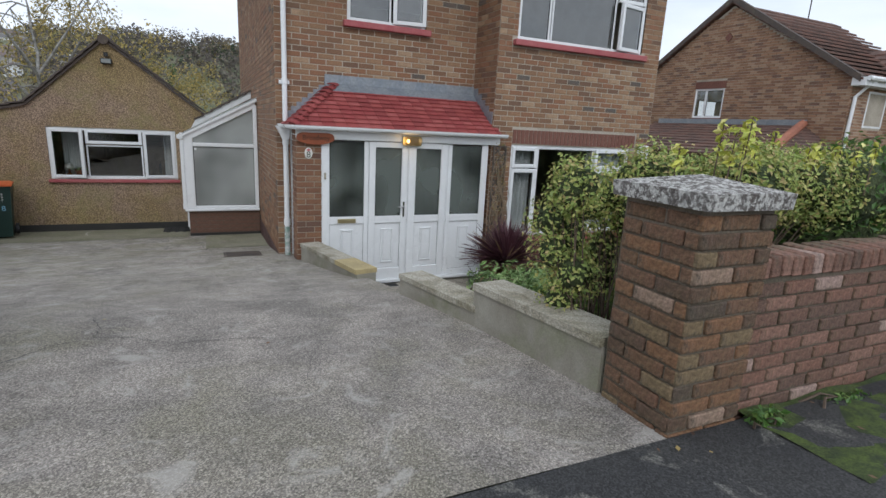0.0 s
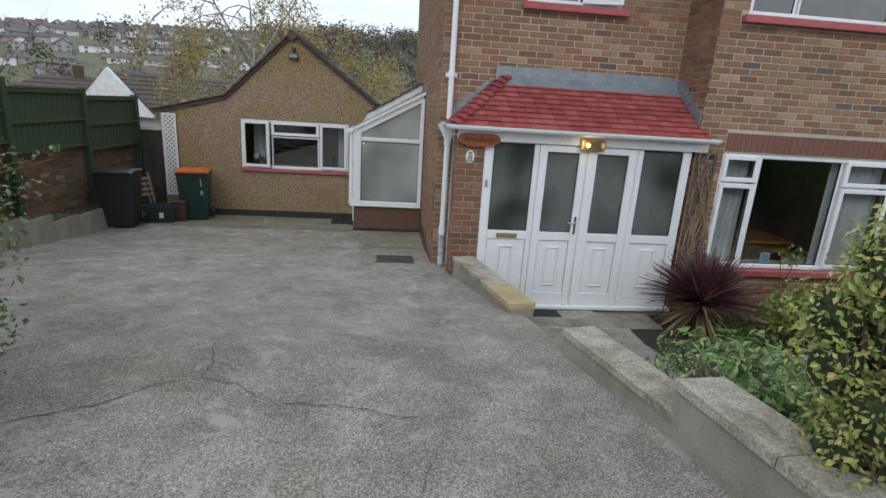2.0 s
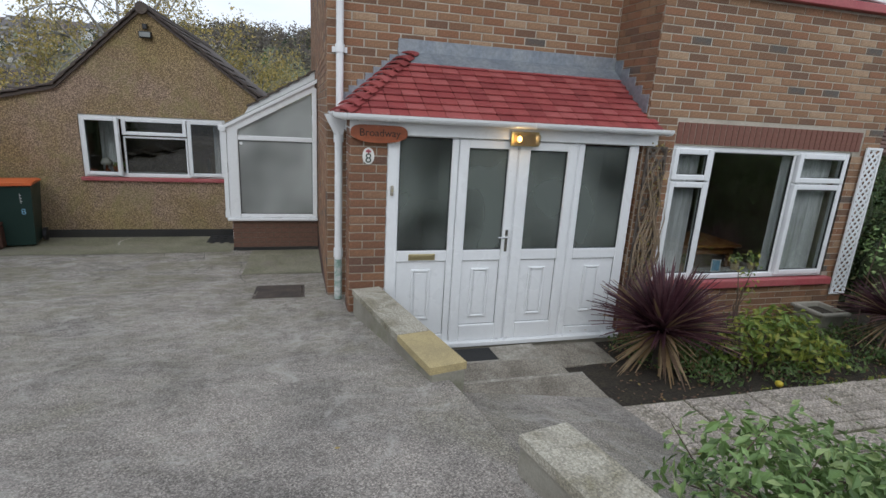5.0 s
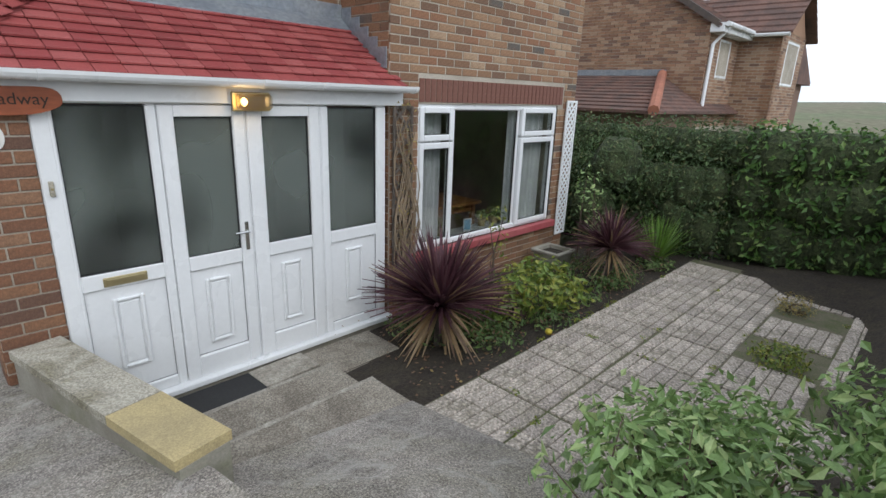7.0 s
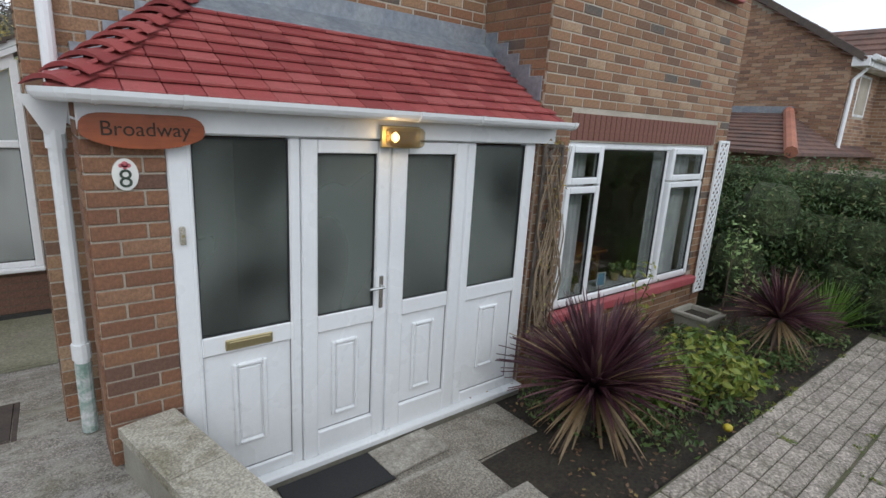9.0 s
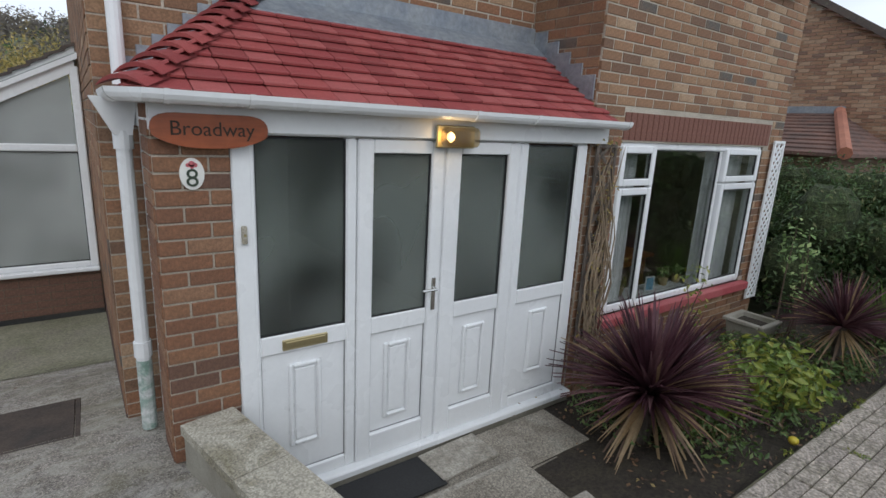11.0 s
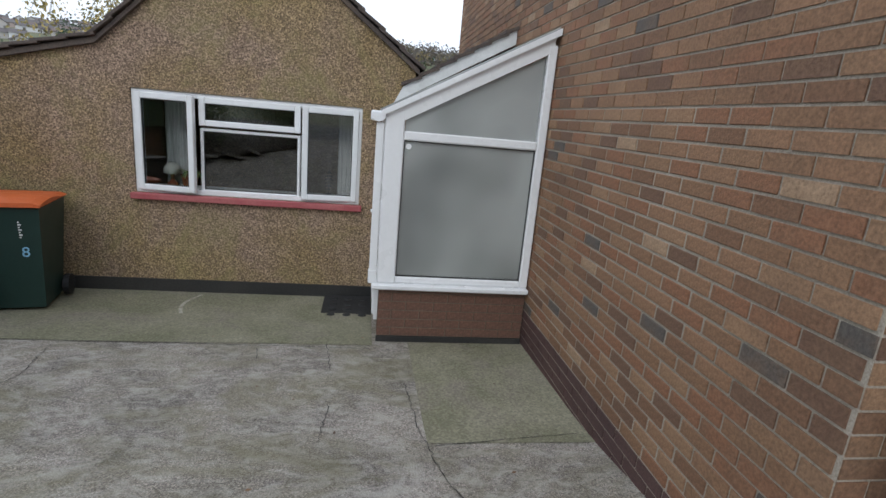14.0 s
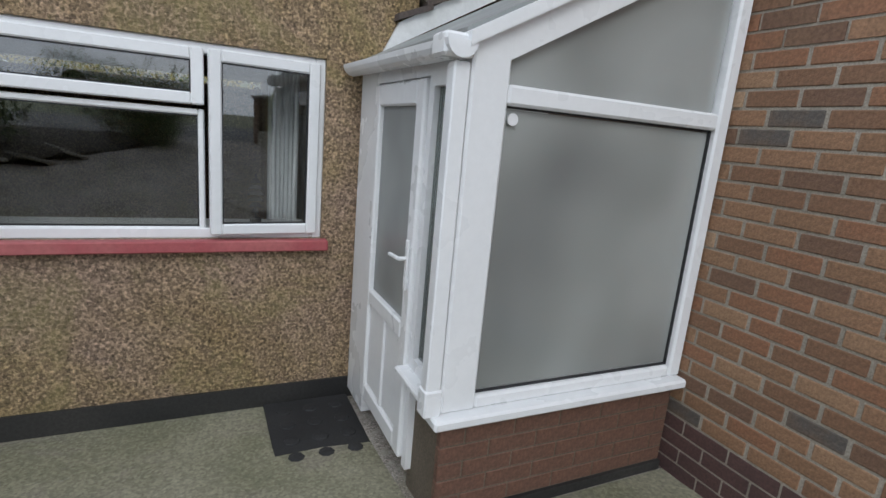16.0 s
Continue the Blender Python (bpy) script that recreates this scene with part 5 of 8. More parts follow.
# ---- annex roof and fittings ----
aroof = thing("annex_roof", (AXA, YA, AZA), "dark brown tiled gable roof with a sagging lower slope", "roof")
runs = [((0, 0.02), (AX1 + 0.03 - AXA, AEZ - 0.02 - AZA), 8, 1), ((0, 0.02), (AKX - AXA, AKZ - AZA + 0.02), 8, -1), ((AKX - AXA, AKZ - AZA + 0.02), (AX0 - 0.12 - AXA, ALZ - AZA - 0.02), 6, -1)]
for (xa, za), (xb, zb), n, sgn in runs:
    L = math.hypot(xb - xa, zb - za) / n
    ang = math.degrees(math.atan2(zb - za, abs(xb - xa)))
    tile_m = Lump().box(-0.02, L + 0.04, 0.003, 0.327, 0.0, 0.03, 0.004).mesh("tile", M["tile_dark"])
    for k in range(n):
        p, q = k / n, (k + 1) / n
        x, z = xa + (xb - xa) * p, za + (zb - za) * p
        for c in range(6):
            base_m = Matrix.Translation((x, -0.09 + c * 0.33, z + 0.035)) @ (pose(0, 0, 0, 0, -ang - 4, 0) if sgn > 0 else (pose(0, 0, 0, 0, 0, 180) @ Matrix.Translation((0, -0.33, 0)) @ pose(0, 0, 0, 0, -ang - 4, 0)))
            LATE.append((tile_m, "tile", aroof, base_m @ pose(0, 0, 0.0)))
    d = Lump()
    d.add([(xa, -0.05, za - 0.02), (xb, -0.05, zb - 0.02), (xb, 6, zb - 0.02), (xa, 6, za - 0.02), (xa, -0.05, za + 0.03), (xb, -0.05, zb + 0.03), (xb, 6, zb + 0.03), (xa, 6, za + 0.03)], [(3, 2, 1, 0), (4, 5, 6, 7), (0, 1, 5, 4), (1, 2, 6, 5), (2, 3, 7, 6), (3, 0, 4, 7)])
    part("verge", d, M["tile_dark"], aroof)
part("ridge", Lump().tube([(0, -0.1, 0.02), (0, 6, 0.02)], 0.09, 10), M["tile_dark"], aroof)
al = thing("security_light", (AXA + 0.02, YA - 0.02, 3.06), "grey security floodlight with a small sensor above", "lamp")
part("housing", Lump().box(-0.09, 0.09, -0.07, 0.0, -0.05, 0.05, 0.01), M["plastic_black"], al)
part("face", Lump().box(-0.075, 0.075, -0.078, -0.071, -0.035, 0.035), M["frost_pale"], al)
part("sensor", Lump().box(-0.035, 0.035, -0.05, 0.0, 0.08, 0.16, 0.01), M["plastic_black"], al)


def trellis(name, at, w, h, label, turn=0.0, mat="upvc", pitch=0.088):
    t = thing(name, at, label, "trellis", turn=turn)
    part("trellis_frame", ring(Lump(), 0, w, 0, h, 0.028, -0.02, 0.0, 0.003), M[mat], t)
    for sgn in (1, -1):
        c = -h if sgn > 0 else 0
        while c < w + (0 if sgn > 0 else h):
            # a slat runs along x = c + sgn * z within the frame
            za, zb = 0.02, h - 0.02
            xa, xb = c + sgn * za, c + sgn * zb
            if sgn > 0:
                if xa < 0.02:
                    za, xa = 0.02 - c, 0.02
                if xb > w - 0.02:
                    zb, xb = w - 0.02 - c, w - 0.02
            else:
                if xa > w - 0.02:
                    za, xa = c - (w - 0.02), w - 0.02
                if xb < 0.02:
                    zb, xb = c - 0.02, 0.02
            if zb - za > 0.04:
                L = Lump()
                dx, dz = 0.009, 0.009
                y0, y1 = (-0.012, -0.006) if sgn > 0 else (-0.006, 0.0)
                L.add([(xa - dx, y0, za + sgn * dz), (xa + dx, y0, za - sgn * dz), (xb + dx, y0, zb - sgn * dz), (xb - dx, y0, zb + sgn * dz),
                       (xa - dx, y1, za + sgn * dz), (xa + dx, y1, za - sgn * dz), (xb + dx, y1, zb - sgn * dz), (xb - dx, y1, zb + sgn * dz)],
                      [(0, 1, 2, 3), (7, 6, 5, 4), (3, 2, 6, 7), (0, 4, 5, 1), (1, 5, 6, 2), (0, 3, 7, 4)])
                part("slat", L, M[mat], t)
            c += pitch
    return t


trellis("white_trellis", (6.885, YB - 0.03, 0.27), 0.24, 1.77, "narrow white lattice trellis beside the window")
trellis("white_trellis", (-4.22, YA - 0.03, 0.22), 0.27, 1.62, "narrow white lattice trellis at the annex corner")
trellis("wooden_trellis", (3.99, YB - 0.03, 0.35), 0.24, 1.60, "brown wooden lattice trellis behind bare climbing stems", mat="bark", pitch=0.16)

# ---- things on the drive ----
mh = thing("manhole_cover", (0.41, 7.96, ground(7.96)), "rusty iron inspection cover set in the drive", "manhole cover")
mh.matrix_world = Matrix.Translation((0.41, 7.96, ground(7.96) + 0.004)) @ pose(0, 0, 0, -7.6, 0, 0)
part("plate", Lump().box(-0.23, 0.23, -0.3, 0.3, -0.02, 0.008, 0.003), M["iron"], mh)
part("rim", ring(Lump(), -0.26, 0.26, -0.33, 0.33, 0.028, -0.03, 0.003, 0.002, pose(0, 0, 0, -90, 0, 0) @ Matrix.Diagonal((1, -1, -1, 1))), M["iron"], mh)
mat_ = thing("rubber_mat", (-0.62, 11.58, ground(11.58) + 0.006), "black moulded rubber doormat with raised domes", "doormat")
md = Lump().box(-0.27, 0.22, -0.33, 0.33, 0, 0.014, 0.004)
for i in range(3):
    for j in range(4):
        md.lathe([(0.045, 0.012), (0.04, 0.02), (0.015, 0.024)], 8, (-0.17 + i * 0.15, -0.23 + j * 0.15, 0))
part("mat", md, M["rubber"], mat_)


def wheelie(name, at, turn, body, lid, label, mark):
    b = thing(name, at, label, "wheelie bin", turn=turn)
    L = Lump()
    L.add([(-0.22, -0.2, 0.03), (0.22, -0.2, 0.03), (0.22, 0.24, 0.03), (-0.22, 0.24, 0.03), (-0.28, -0.33, 0.93), (0.28, -0.33, 0.93), (0.28, 0.30, 0.93), (-0.28, 0.30, 0.93)],
          [(3, 2, 1, 0), (0, 1, 5, 4), (1, 2, 6, 5), (2, 3, 7, 6), (3, 0, 4, 7)])
    part("body", L, M[body], b)
    part("rim", ring(Lump(), -0.295, 0.295, -0.345, 0.315, 0.03, -0.95, -0.90, 0.006, pose(0, 0, 0, -90, 0, 0) @ Matrix.Diagonal((1, -1, 1, 1))), M[body], b)
    ld_ = Lump()
    for k in range(7):
        y = -0.37 + k * 0.115
        z = 0.95 + 0.035 * math.sin(math.pi * min(1, (k + 0.6) / 5.5))
        ld_.v += [(-0.30, y, z), (-0.24, y, z + 0.02), (0.24, y, z + 0.02), (0.30, y, z), (0.30, y, 0.945), (-0.30, y, 0.945)]
    for k in range(6):
        for i in range(6):
            a, c = k * 6 + i, k * 6 + (i + 1) % 6
            ld_.f.append((a, c, c + 6, a + 6))
    ld_.f += [(0, 1, 2, 3, 4, 5)[::-1], tuple(36 + i for i in range(6))]
    part("lid", ld_, M[lid], b)
    part("handle", Lump().tube([(-0.22, 0.33, 0.93), (-0.22, 0.37, 0.95), (0.22, 0.37, 0.95), (0.22, 0.33, 0.93)], 0.014, 8), M[body], b)
    for s in (-1, 1):
        part("wheel", Lump().tube([(s * 0.25, 0.22, 0.10), (s * 0.30, 0.22, 0.10)], 0.10, 16), M["plastic_black"], b)
    if mark:
        mk = Lump()
        for k in range(7):
            mk.box(0.145, 0.157 + 0.01 * (k % 2), -0.001, 0.001, 0.83 - k * 0.022, 0.841 - k * 0.022, 0, pose(0, -0.277, 0, 7.5, 0, 0))
        part("printed_mark", mk, M["white_paint"], b)
        w_ = lettering("numeral", "8", 0.12, (0.15, -0.294, 0.55), M["blue_mark"], b)
    return b


wheelie("wheelie_bin", (-4.28, 10.20, ground(10.2) + 0.012), 10, "plastic_black", "plastic_black", "black wheeled refuse bin standing by the slab edging", False)
wheelie("wheelie_bin", (-3.49, 11.42, ground(11.4) + 0.012), 12, "plastic_green", "plastic_orange", "dark green wheeled bin with an orange lid against the annex wall", True)
rb = thing("recycling_box", (-3.93, 10.85, ground(10.85) + 0.012), "dark green open plastic recycling box", "recycling box", turn=15)
bx = Lump()
bx.add([(-0.22, -0.15, 0), (0.22, -0.15, 0), (0.22, 0.15, 0), (-0.22, 0.15, 0), (-0.27, -0.19, 0.31), (0.27, -0.19, 0.31), (0.27, 0.19, 0.31), (-0.27, 0.19, 0.31), (-0.25, -0.17, 0.31), (0.25, -0.17, 0.31), (0.25, 0.17, 0.31), (-0.25, 0.17, 0.31), (-0.2, -0.13, 0.02), (0.2, -0.13, 0.02), (0.2, 0.13, 0.02), (-0.2, 0.13, 0.02)],
       [(3, 2, 1, 0), (0, 1, 5, 4), (1, 2, 6, 5), (2, 3, 7, 6), (3, 0, 4, 7), (4, 5, 9, 8), (5, 6, 10, 9), (6, 7, 11, 10), (7, 4, 8, 11), (8, 9, 13, 12), (9, 10, 14, 13), (10, 11, 15, 14), (11, 8, 12, 15), (12, 13, 14, 15)])
part("tub", bx, M["plastic_green"], rb)
part("printed_mark", Lump().box(0.0, 0.07, -0.188, -0.180, 0.10, 0.20), M["white_paint"], rb)
fb = thing("food_caddy", (-3.68, 11.12, ground(11.1) + 0.012), "small brown lidded food waste caddy", "caddy", turn=10)
part("body", Lump().box(-0.12, 0.12, -0.13, 0.13, 0, 0.34, 0.02), M["brown_box"], fb)
part("lid", Lump().box(-0.13, 0.13, -0.14, 0.14, 0.34, 0.385, 0.012), M["brown_box"], fb)
fc = thing("folded_chair", (-4.28, 11.25, ground(11.2) + 0.02), "weathered folded wooden garden chair leaning on the fence", "garden chair", turn=60)
for k, (x, lean_) in enumerate(((-0.15, 14), (0.15, 14), (-0.11, 24), (0.11, 24))):
    part("leg", Lump().box(x - 0.02, x + 0.02, -0.012, 0.012, 0, 0.86 if k < 2 else 0.7, 0.004, pose(0, 0, 0, -lean_, 0, 0)), M["wood_raw"], fc)
for k in range(4):
    part("slat", Lump().box(-0.17, 0.17, -0.02, -0.008, 0.42 + k * 0.1, 0.48 + k * 0.1, 0.003, pose(0, 0, 0, -14, 0, 0)), M["wood_raw"], fc)

# ---- fence, old wall and slab edging on the far side of the drive ----
FX = -4.95
posts = [5.1, 6.92, 8.68, 10.53, 12.34]
tops = [2.36, 2.33, 2.31, 2.22, 2.12]
for k, (y, zt) in enumerate(zip(posts, tops)):
    p = thing("fence_post", (FX + 0.06, y, ground(y) - 0.1), "green stained timber fence post", "fence post", "fence posts")
    part("post", Lump().box(-0.05, 0.05, -0.05, 0.05, 0, zt - ground(y) + 0.12, 0.006), M["fence"], p)
for k in range(4):
    y0, y1 = posts[k] + 0.055, posts[k + 1] - 0.055
    zt = tops[k + 1] - 0.02 if k else 2.33
    zb = zt - (0.84 if k < 2 else 0.92)
    fp = thing("close_board_fence", (FX + 0.05, y0, zb), "dark green stained close-board fence panel", "fence panel", "fence panels")
    n = 14
    wd = (y1 - y0) / n
    bm_ = Lump().box(-0.012, 0.004, 0.002, wd + 0.012, 0.01, zt - zb - 0.03, 0.002).mesh("board", M["fence"])
    for j in range(n):
        LATE.append((bm_, "board", fp, pose(0, j * wd, 0, 0, 0, 1.5)))
    for z in (0.0, 0.42, zt - zb - 0.07):
        part("rail", Lump().box(0.008, 0.045, 0, y1 - y0, z, z + 0.05, 0.004), M["fence"], fp)
    part("cap_strip", Lump().box(-0.025, 0.05, 0, y1 - y0, zt - zb - 0.02, zt - zb + 0.01, 0.004), M["fence"], fp)
fw_ = solid("wall_boundary", Lump().box(FX - 0.12, FX + 0.004, 4.0, 12.6, -0.3, 1.5), M["mortar_dark"], "old red brick boundary wall under the fence", kind="structure")
brickwork(fw_, Matrix.Translation((FX, 0, 0)) @ pose(0, 0, 0, 0, 0, 90), 4.0, 12.6, 0.1, 1.52, material("old_orange_brick", None, (0.10, 0.10, 0.05), patch=1.5, grain=60, rough=0.95, bump=0.6, pieces=PIER_PIECES), proud=0.01, rough=0.006, near=(6.9, 10.6, 0.45, 1.5), seed=12)
bed_far = Lump()
ysb = [4.6 + 0.5 * k for k in range(16)]
for y in ysb:
    for x, up_ in ((-4.45, 0.30), (-4.7, 0.36), (FX + 0.0, 0.34)):
        bed_far.v.append((x, y, ground(y) + up_ + 0.04 * noise.noise(Vector((x * 3, y * 3, 1)))))
for j in range(len(ysb) - 1):
    for i in range(2):
        bed_far.f.append((j * 3 + i + 1, j * 3 + i, (j + 1) * 3 + i, (j + 1) * 3 + i + 1))
solid("soil_bed", bed_far, M["soil"], "dark soil bed with moss behind slab edging", kind="structure", smooth=True)
rng = random.Random(3)
y = 5.35
k = 0
while y < 11.0:
    wd = 0.60 if k % 3 else 0.75
    s = thing("edging_slab", (-4.42, y, ground(y + 0.3) - 0.05), "grey concrete edging slab set on edge and leaning a little", "edging slab", "slab edging")
    part("slab", Lump().box(-0.05, 0.0, 0.004, wd - 0.006, 0.0, 0.40 + rng.uniform(-0.03, 0.03), 0.006, pose(0, 0, 0, rng.uniform(-2.5, -0.5), -5 + rng.uniform(-2, 2), 0)), M["concrete"], s)
    y += wd
    k += 1
for at, tn, tilt in (((-3.50, 5.30, ground(5.3) + 0.02), 35, 16), ((-3.15, 4.85, ground(4.8) + 0.03), 50, 20), ((-4.0, 5.7, ground(5.9) + 0.10), 10, 4)):
    s = thing("loose_slab", at, "broken grey concrete slab lying loose on the drive edge", "concrete slab", "loose slabs", turn=tn)
    part("slab", Lump().box(-0.28, 0.25, -0.2, 0.2, 0, 0.05, 0.008, pose(0, 0, 0.03, tilt, tilt * 0.4, 0)), M["concrete"], s)

# Made-up dark boards stand in for the dark gap beside the annex.
sg = thing("gap_boards", (-4.88, 12.45, -0.2), "dark brown boards added in place of the dark gap beside the annex", "screen")
for k in range(5):
    part("board", Lump().box(k * 0.123, k * 0.123 + 0.118, 0, 0.02, 0, 1.72, 0.003), M["tile_dark"], sg)
part("rail", Lump().box(0, 0.612, -0.035, -0.001, 1.66, 1.74, 0.004), M["white_paint"], sg, "white painted top rail")

# ---- low walls by the steps, pier and front wall ----


def strip_wall(name, label, pts, width, zb, zt, mat, cope_mat, cope=0.05, over=0.015):
    """A low wall along two points with a sloping top, and coping slabs of their own."""
    a, b = Vector(pts[0]), Vector(pts[1])
    d = (b - a).normalized()
    s = Vector((-d.y, d.x)) * width
    ln = (b - a).length
    t = thing(name, (a.x, a.y, zb[0]), label, "low wall")
    L = Lump()
    q = [(0, 0), (b.x - a.x, b.y - a.y), (b.x - a.x + s.x, b.y - a.y + s.y), (s.x, s.y)]
    zz = [zt[0] - zb[0], zt[1] - zb[0]]
    L.add([(*q[0], -0.4), (*q[1], -0.4), (*q[2], -0.4), (*q[3], -0.4), (*q[0], zz[0] - cope), (*q[1], zz[1] - cope), (*q[2], zz[1] - cope), (*q[3], zz[0] - cope)],
          [(3, 2, 1, 0), (4, 5, 6, 7), (0, 1, 5, 4), (1, 2, 6, 5), (2, 3, 7, 6), (3, 0, 4, 7)])
    part("wall_body", L, M[mat], t)
    n = max(1, round(ln / 0.62))
    for k in range(n):
        p, r = (k + 0.004) / n, (k + 0.992) / n
        c = Lump()
        o = s.normalized() * -over
        e = s + s.normalized() * over
        P = []
        for lift in (-cope, 0.0):
            for f, off in ((p, o), (r, o), (r, e), (p, e)):
                P.append(((b.x - a.x) * f + off.x, (b.y - a.y) * f + off.y, zz[0] + (zz[1] - zz[0]) * f + lift))
        c.add(P, [(3, 2, 1, 0), (4, 5, 6, 7), (0, 1, 5, 4), (1, 2, 6, 5), (2, 3, 7, 6), (3, 0, 4, 7)])
        cm = cope_mat if isinstance(cope_mat, str) else cope_mat[k % len(cope_mat)]
        part("coping", c, M[cm], t)
    return t


strip_wall("low_wall", "low rendered wall with pale and yellow stone coping beside the porch steps", [(1.10, YP - 0.07), (1.43, 5.24)], 0.23, (0.25, 0.5), (0.565, 0.625), "concrete", ["coping", "coping", "coping_y"], 0.05)
strip_wall("low_wall", "low rendered wall with worn stone coping along the garden bed", [(1.53, 4.15), (1.735, 3.10)], 0.22, (0.68, 0.75), (0.895, 0.93), "concrete", "coping", 0.045)
strip_wall("low_wall", "taller rendered garden wall with flat coping rising to the brick pier", [(1.735, 3.13), (1.83, 1.885)], 0.24, (0.75, 0.85), (1.10, 1.17), "concrete", "coping", 0.05)

PX0, PX1, PY0, PY1, PTOP = 1.835, 2.295, 1.42, 1.88, 1.915
pier = thing("gate_pier", (PX0, PY0, 0.84), "square weathered red brick gate pier with a lichen-covered cap", "brick pier")
part("core", Lump().box(0.012, PX1 - PX0 - 0.012, 0.012, PY1 - PY0 - 0.012, -0.3, PTOP - 0.84), M["mortar_dark"], pier)
PWD = PX1 - PX0
for m, sh in ((pose(0, 0, 0), 0.0), (pose(0, PWD, 0, 0, 0, -90), 0.115), (pose(PWD, 0, 0, 0, 0, 90), 0.115)):
    brickwork(pier, m, 0.0 if sh == 0 else 0.012, PWD if sh == 0 else PWD - 0.012, -0.1, PTOP - 0.84, M["brick_pier"], near=(-1, 2, -1, 2), bed=0.077, proud=0.0, rough=0.0055, shift=sh, seed=21 + int(sh * 100), length=0.24, depth=0.04)
cap = Lump()
cap.add([(-0.035, -0.035, 0), (PWD + 0.035, -0.035, 0), (PWD + 0.035, PWD + 0.035, 0), (-0.035, PWD + 0.035, 0), (-0.04, -0.04, 0.07), (PWD + 0.04, -0.04, 0.07), (PWD + 0.04, PWD + 0.04, 0.07), (-0.04, PWD + 0.04, 0.07), (PWD / 2, PWD / 2, 0.125)],
        [(3, 2, 1, 0), (0, 1, 5, 4), (1, 2, 6, 5), (2, 3, 7, 6), (3, 0, 4, 7), (4, 5, 8), (5, 6, 8), (6, 7, 8), (7, 4, 8)])
c_ob = part("capstone", cap, M["cap"], pier, "dark capstone crusted with white lichen")
c_ob.location = (0, 0, PTOP - 0.84)

FW1 = 12.0
fwall = solid("wall_front_garden", Lump().box(PX1, FW1, 1.48, 1.68, 0.4, 1.575), M["mortar_dark"], "old plum brick front garden wall", kind="structure")
brickwork(fwall, Matrix.Translation((0, 1.47, 0)), PX1 + 0.003, FW1, 0.78, 1.575, M["brick_wall"], near=(2.3, 5.4, 0.7, 1.7), rough=0.005, proud=0.004, seed=30)
rng = random.Random(8)
cop = [Lump().box(0.0, 0.068, -0.012, 0.222, 0, 0.10, 0.006).mesh("brick", M["brick_wall"])]
u = PX1 + 0.01
while u < 7.5:
    LATE.append((cop[0], "brick", fwall, Matrix.Translation((u, 1.465, 1.575 + rng.uniform(-0.004, 0.006))) @ pose(0, 0, 0, rng.uniform(-2, 2), rng.uniform(-3, 3), 0)))
    u += 0.081

# ---- porch steps, bed and paving ----
steps = [("porch_landing", (1.28, 3.66, 6.45, YP - 0.06, -0.5, -0.125)), ("side_landing", (2.94, 3.30, 5.85, 6.445, -0.5, -0.13)), ("step", (1.36, 2.93, 5.92, 6.445, -0.5, 0.0)), ("step", (1.44, 2.93, 5.50, 5.915, -0.5, 0.115))]
for nm, (a, b, c, d, e, f) in steps:
    s = thing(nm, (a, c, f - 0.15), "worn concrete step down to the porch door" if nm == "step" else "worn concrete landing in front of the porch", "step", "porch steps")
    part("slab", Lump().box(0, b - a, 0, d - c, -0.2, 0.15, 0.012), M["step"], s)
    if nm == "step":
        E_ = Lump()   # the rubbed front edge, ragged behind
        for k in range(41):
            x = 0.01 + (b - a - 0.02) * k / 40
            E_.v += [(x, d - c - 0.008, 0.1515), (x, d - c - 0.035 - 0.03 * abs(noise.noise(Vector((x * 9, c, 0)))) - 0.012 * abs(noise.noise(Vector((x * 31, c, 2)))), 0.1515), (x, d - c + 0.0015, 0.143), (x, d - c + 0.0015, 0.118)]
        for k in range(40):
            q = k * 4
            E_.f += [(q, q + 1, q + 5, q + 4), (q + 2, q, q + 4, q + 6), (q + 3, q + 2, q + 6, q + 7)]
        part("rubbed_edge", E_, M["step_edge"], s, "pale rubbed step edge")
L = Lump()
L.add([(1.50, 4.0, 0.62), (2.93, 4.0, 0.30), (2.93, 5.49, 0.115), (1.46, 5.49, 0.32), (1.50, 4.0, -0.3), (2.93, 4.0, -0.3), (2.93, 5.49, -0.3), (1.46, 5.49, -0.3)], [(0, 1, 2, 3), (7, 6, 5, 4), (0, 4, 5, 1), (1, 5, 6, 2), (2, 6, 7, 3), (3, 7, 4, 0)])
solid("ramp", L, M["drive"], "sloping worn concrete path to the porch steps", kind="structure")
ps = thing("loose_slab", (2.70, 6.73, -0.121), "pale concrete slab lying beside the porch doormat", "concrete slab", turn=3)
part("slab", Lump().box(-0.235, 0.24, -0.11, 0.175, 0, 0.022, 0.004), M["step_edge"], ps)
dm = thing("door_mat", (2.17, 6.84, -0.118), "black rubber doormat at the porch threshold", "doormat")
part("mat", Lump().box(-0.33, 0.31, -0.26, 0.06, 0, 0.012, 0.003), M["rubber"], dm)


def bed_z(x, y):
    if y < 4.2 and x < 4.4:
        return float(np.interp(x, [1.9, 3.0, 4.4], [0.98, 0.55, 0.06])) * float(np.interp(y, [3.0, 4.2], [1.0, 0.75]))
    return float(np.interp(y, [1.6, 3.0, 5.2, 7.0], [1.0, 0.3, 0.0, -0.03])) if x > 4.4 else float(np.interp(y, [5.8, 6.6], [0.0, -0.17]))


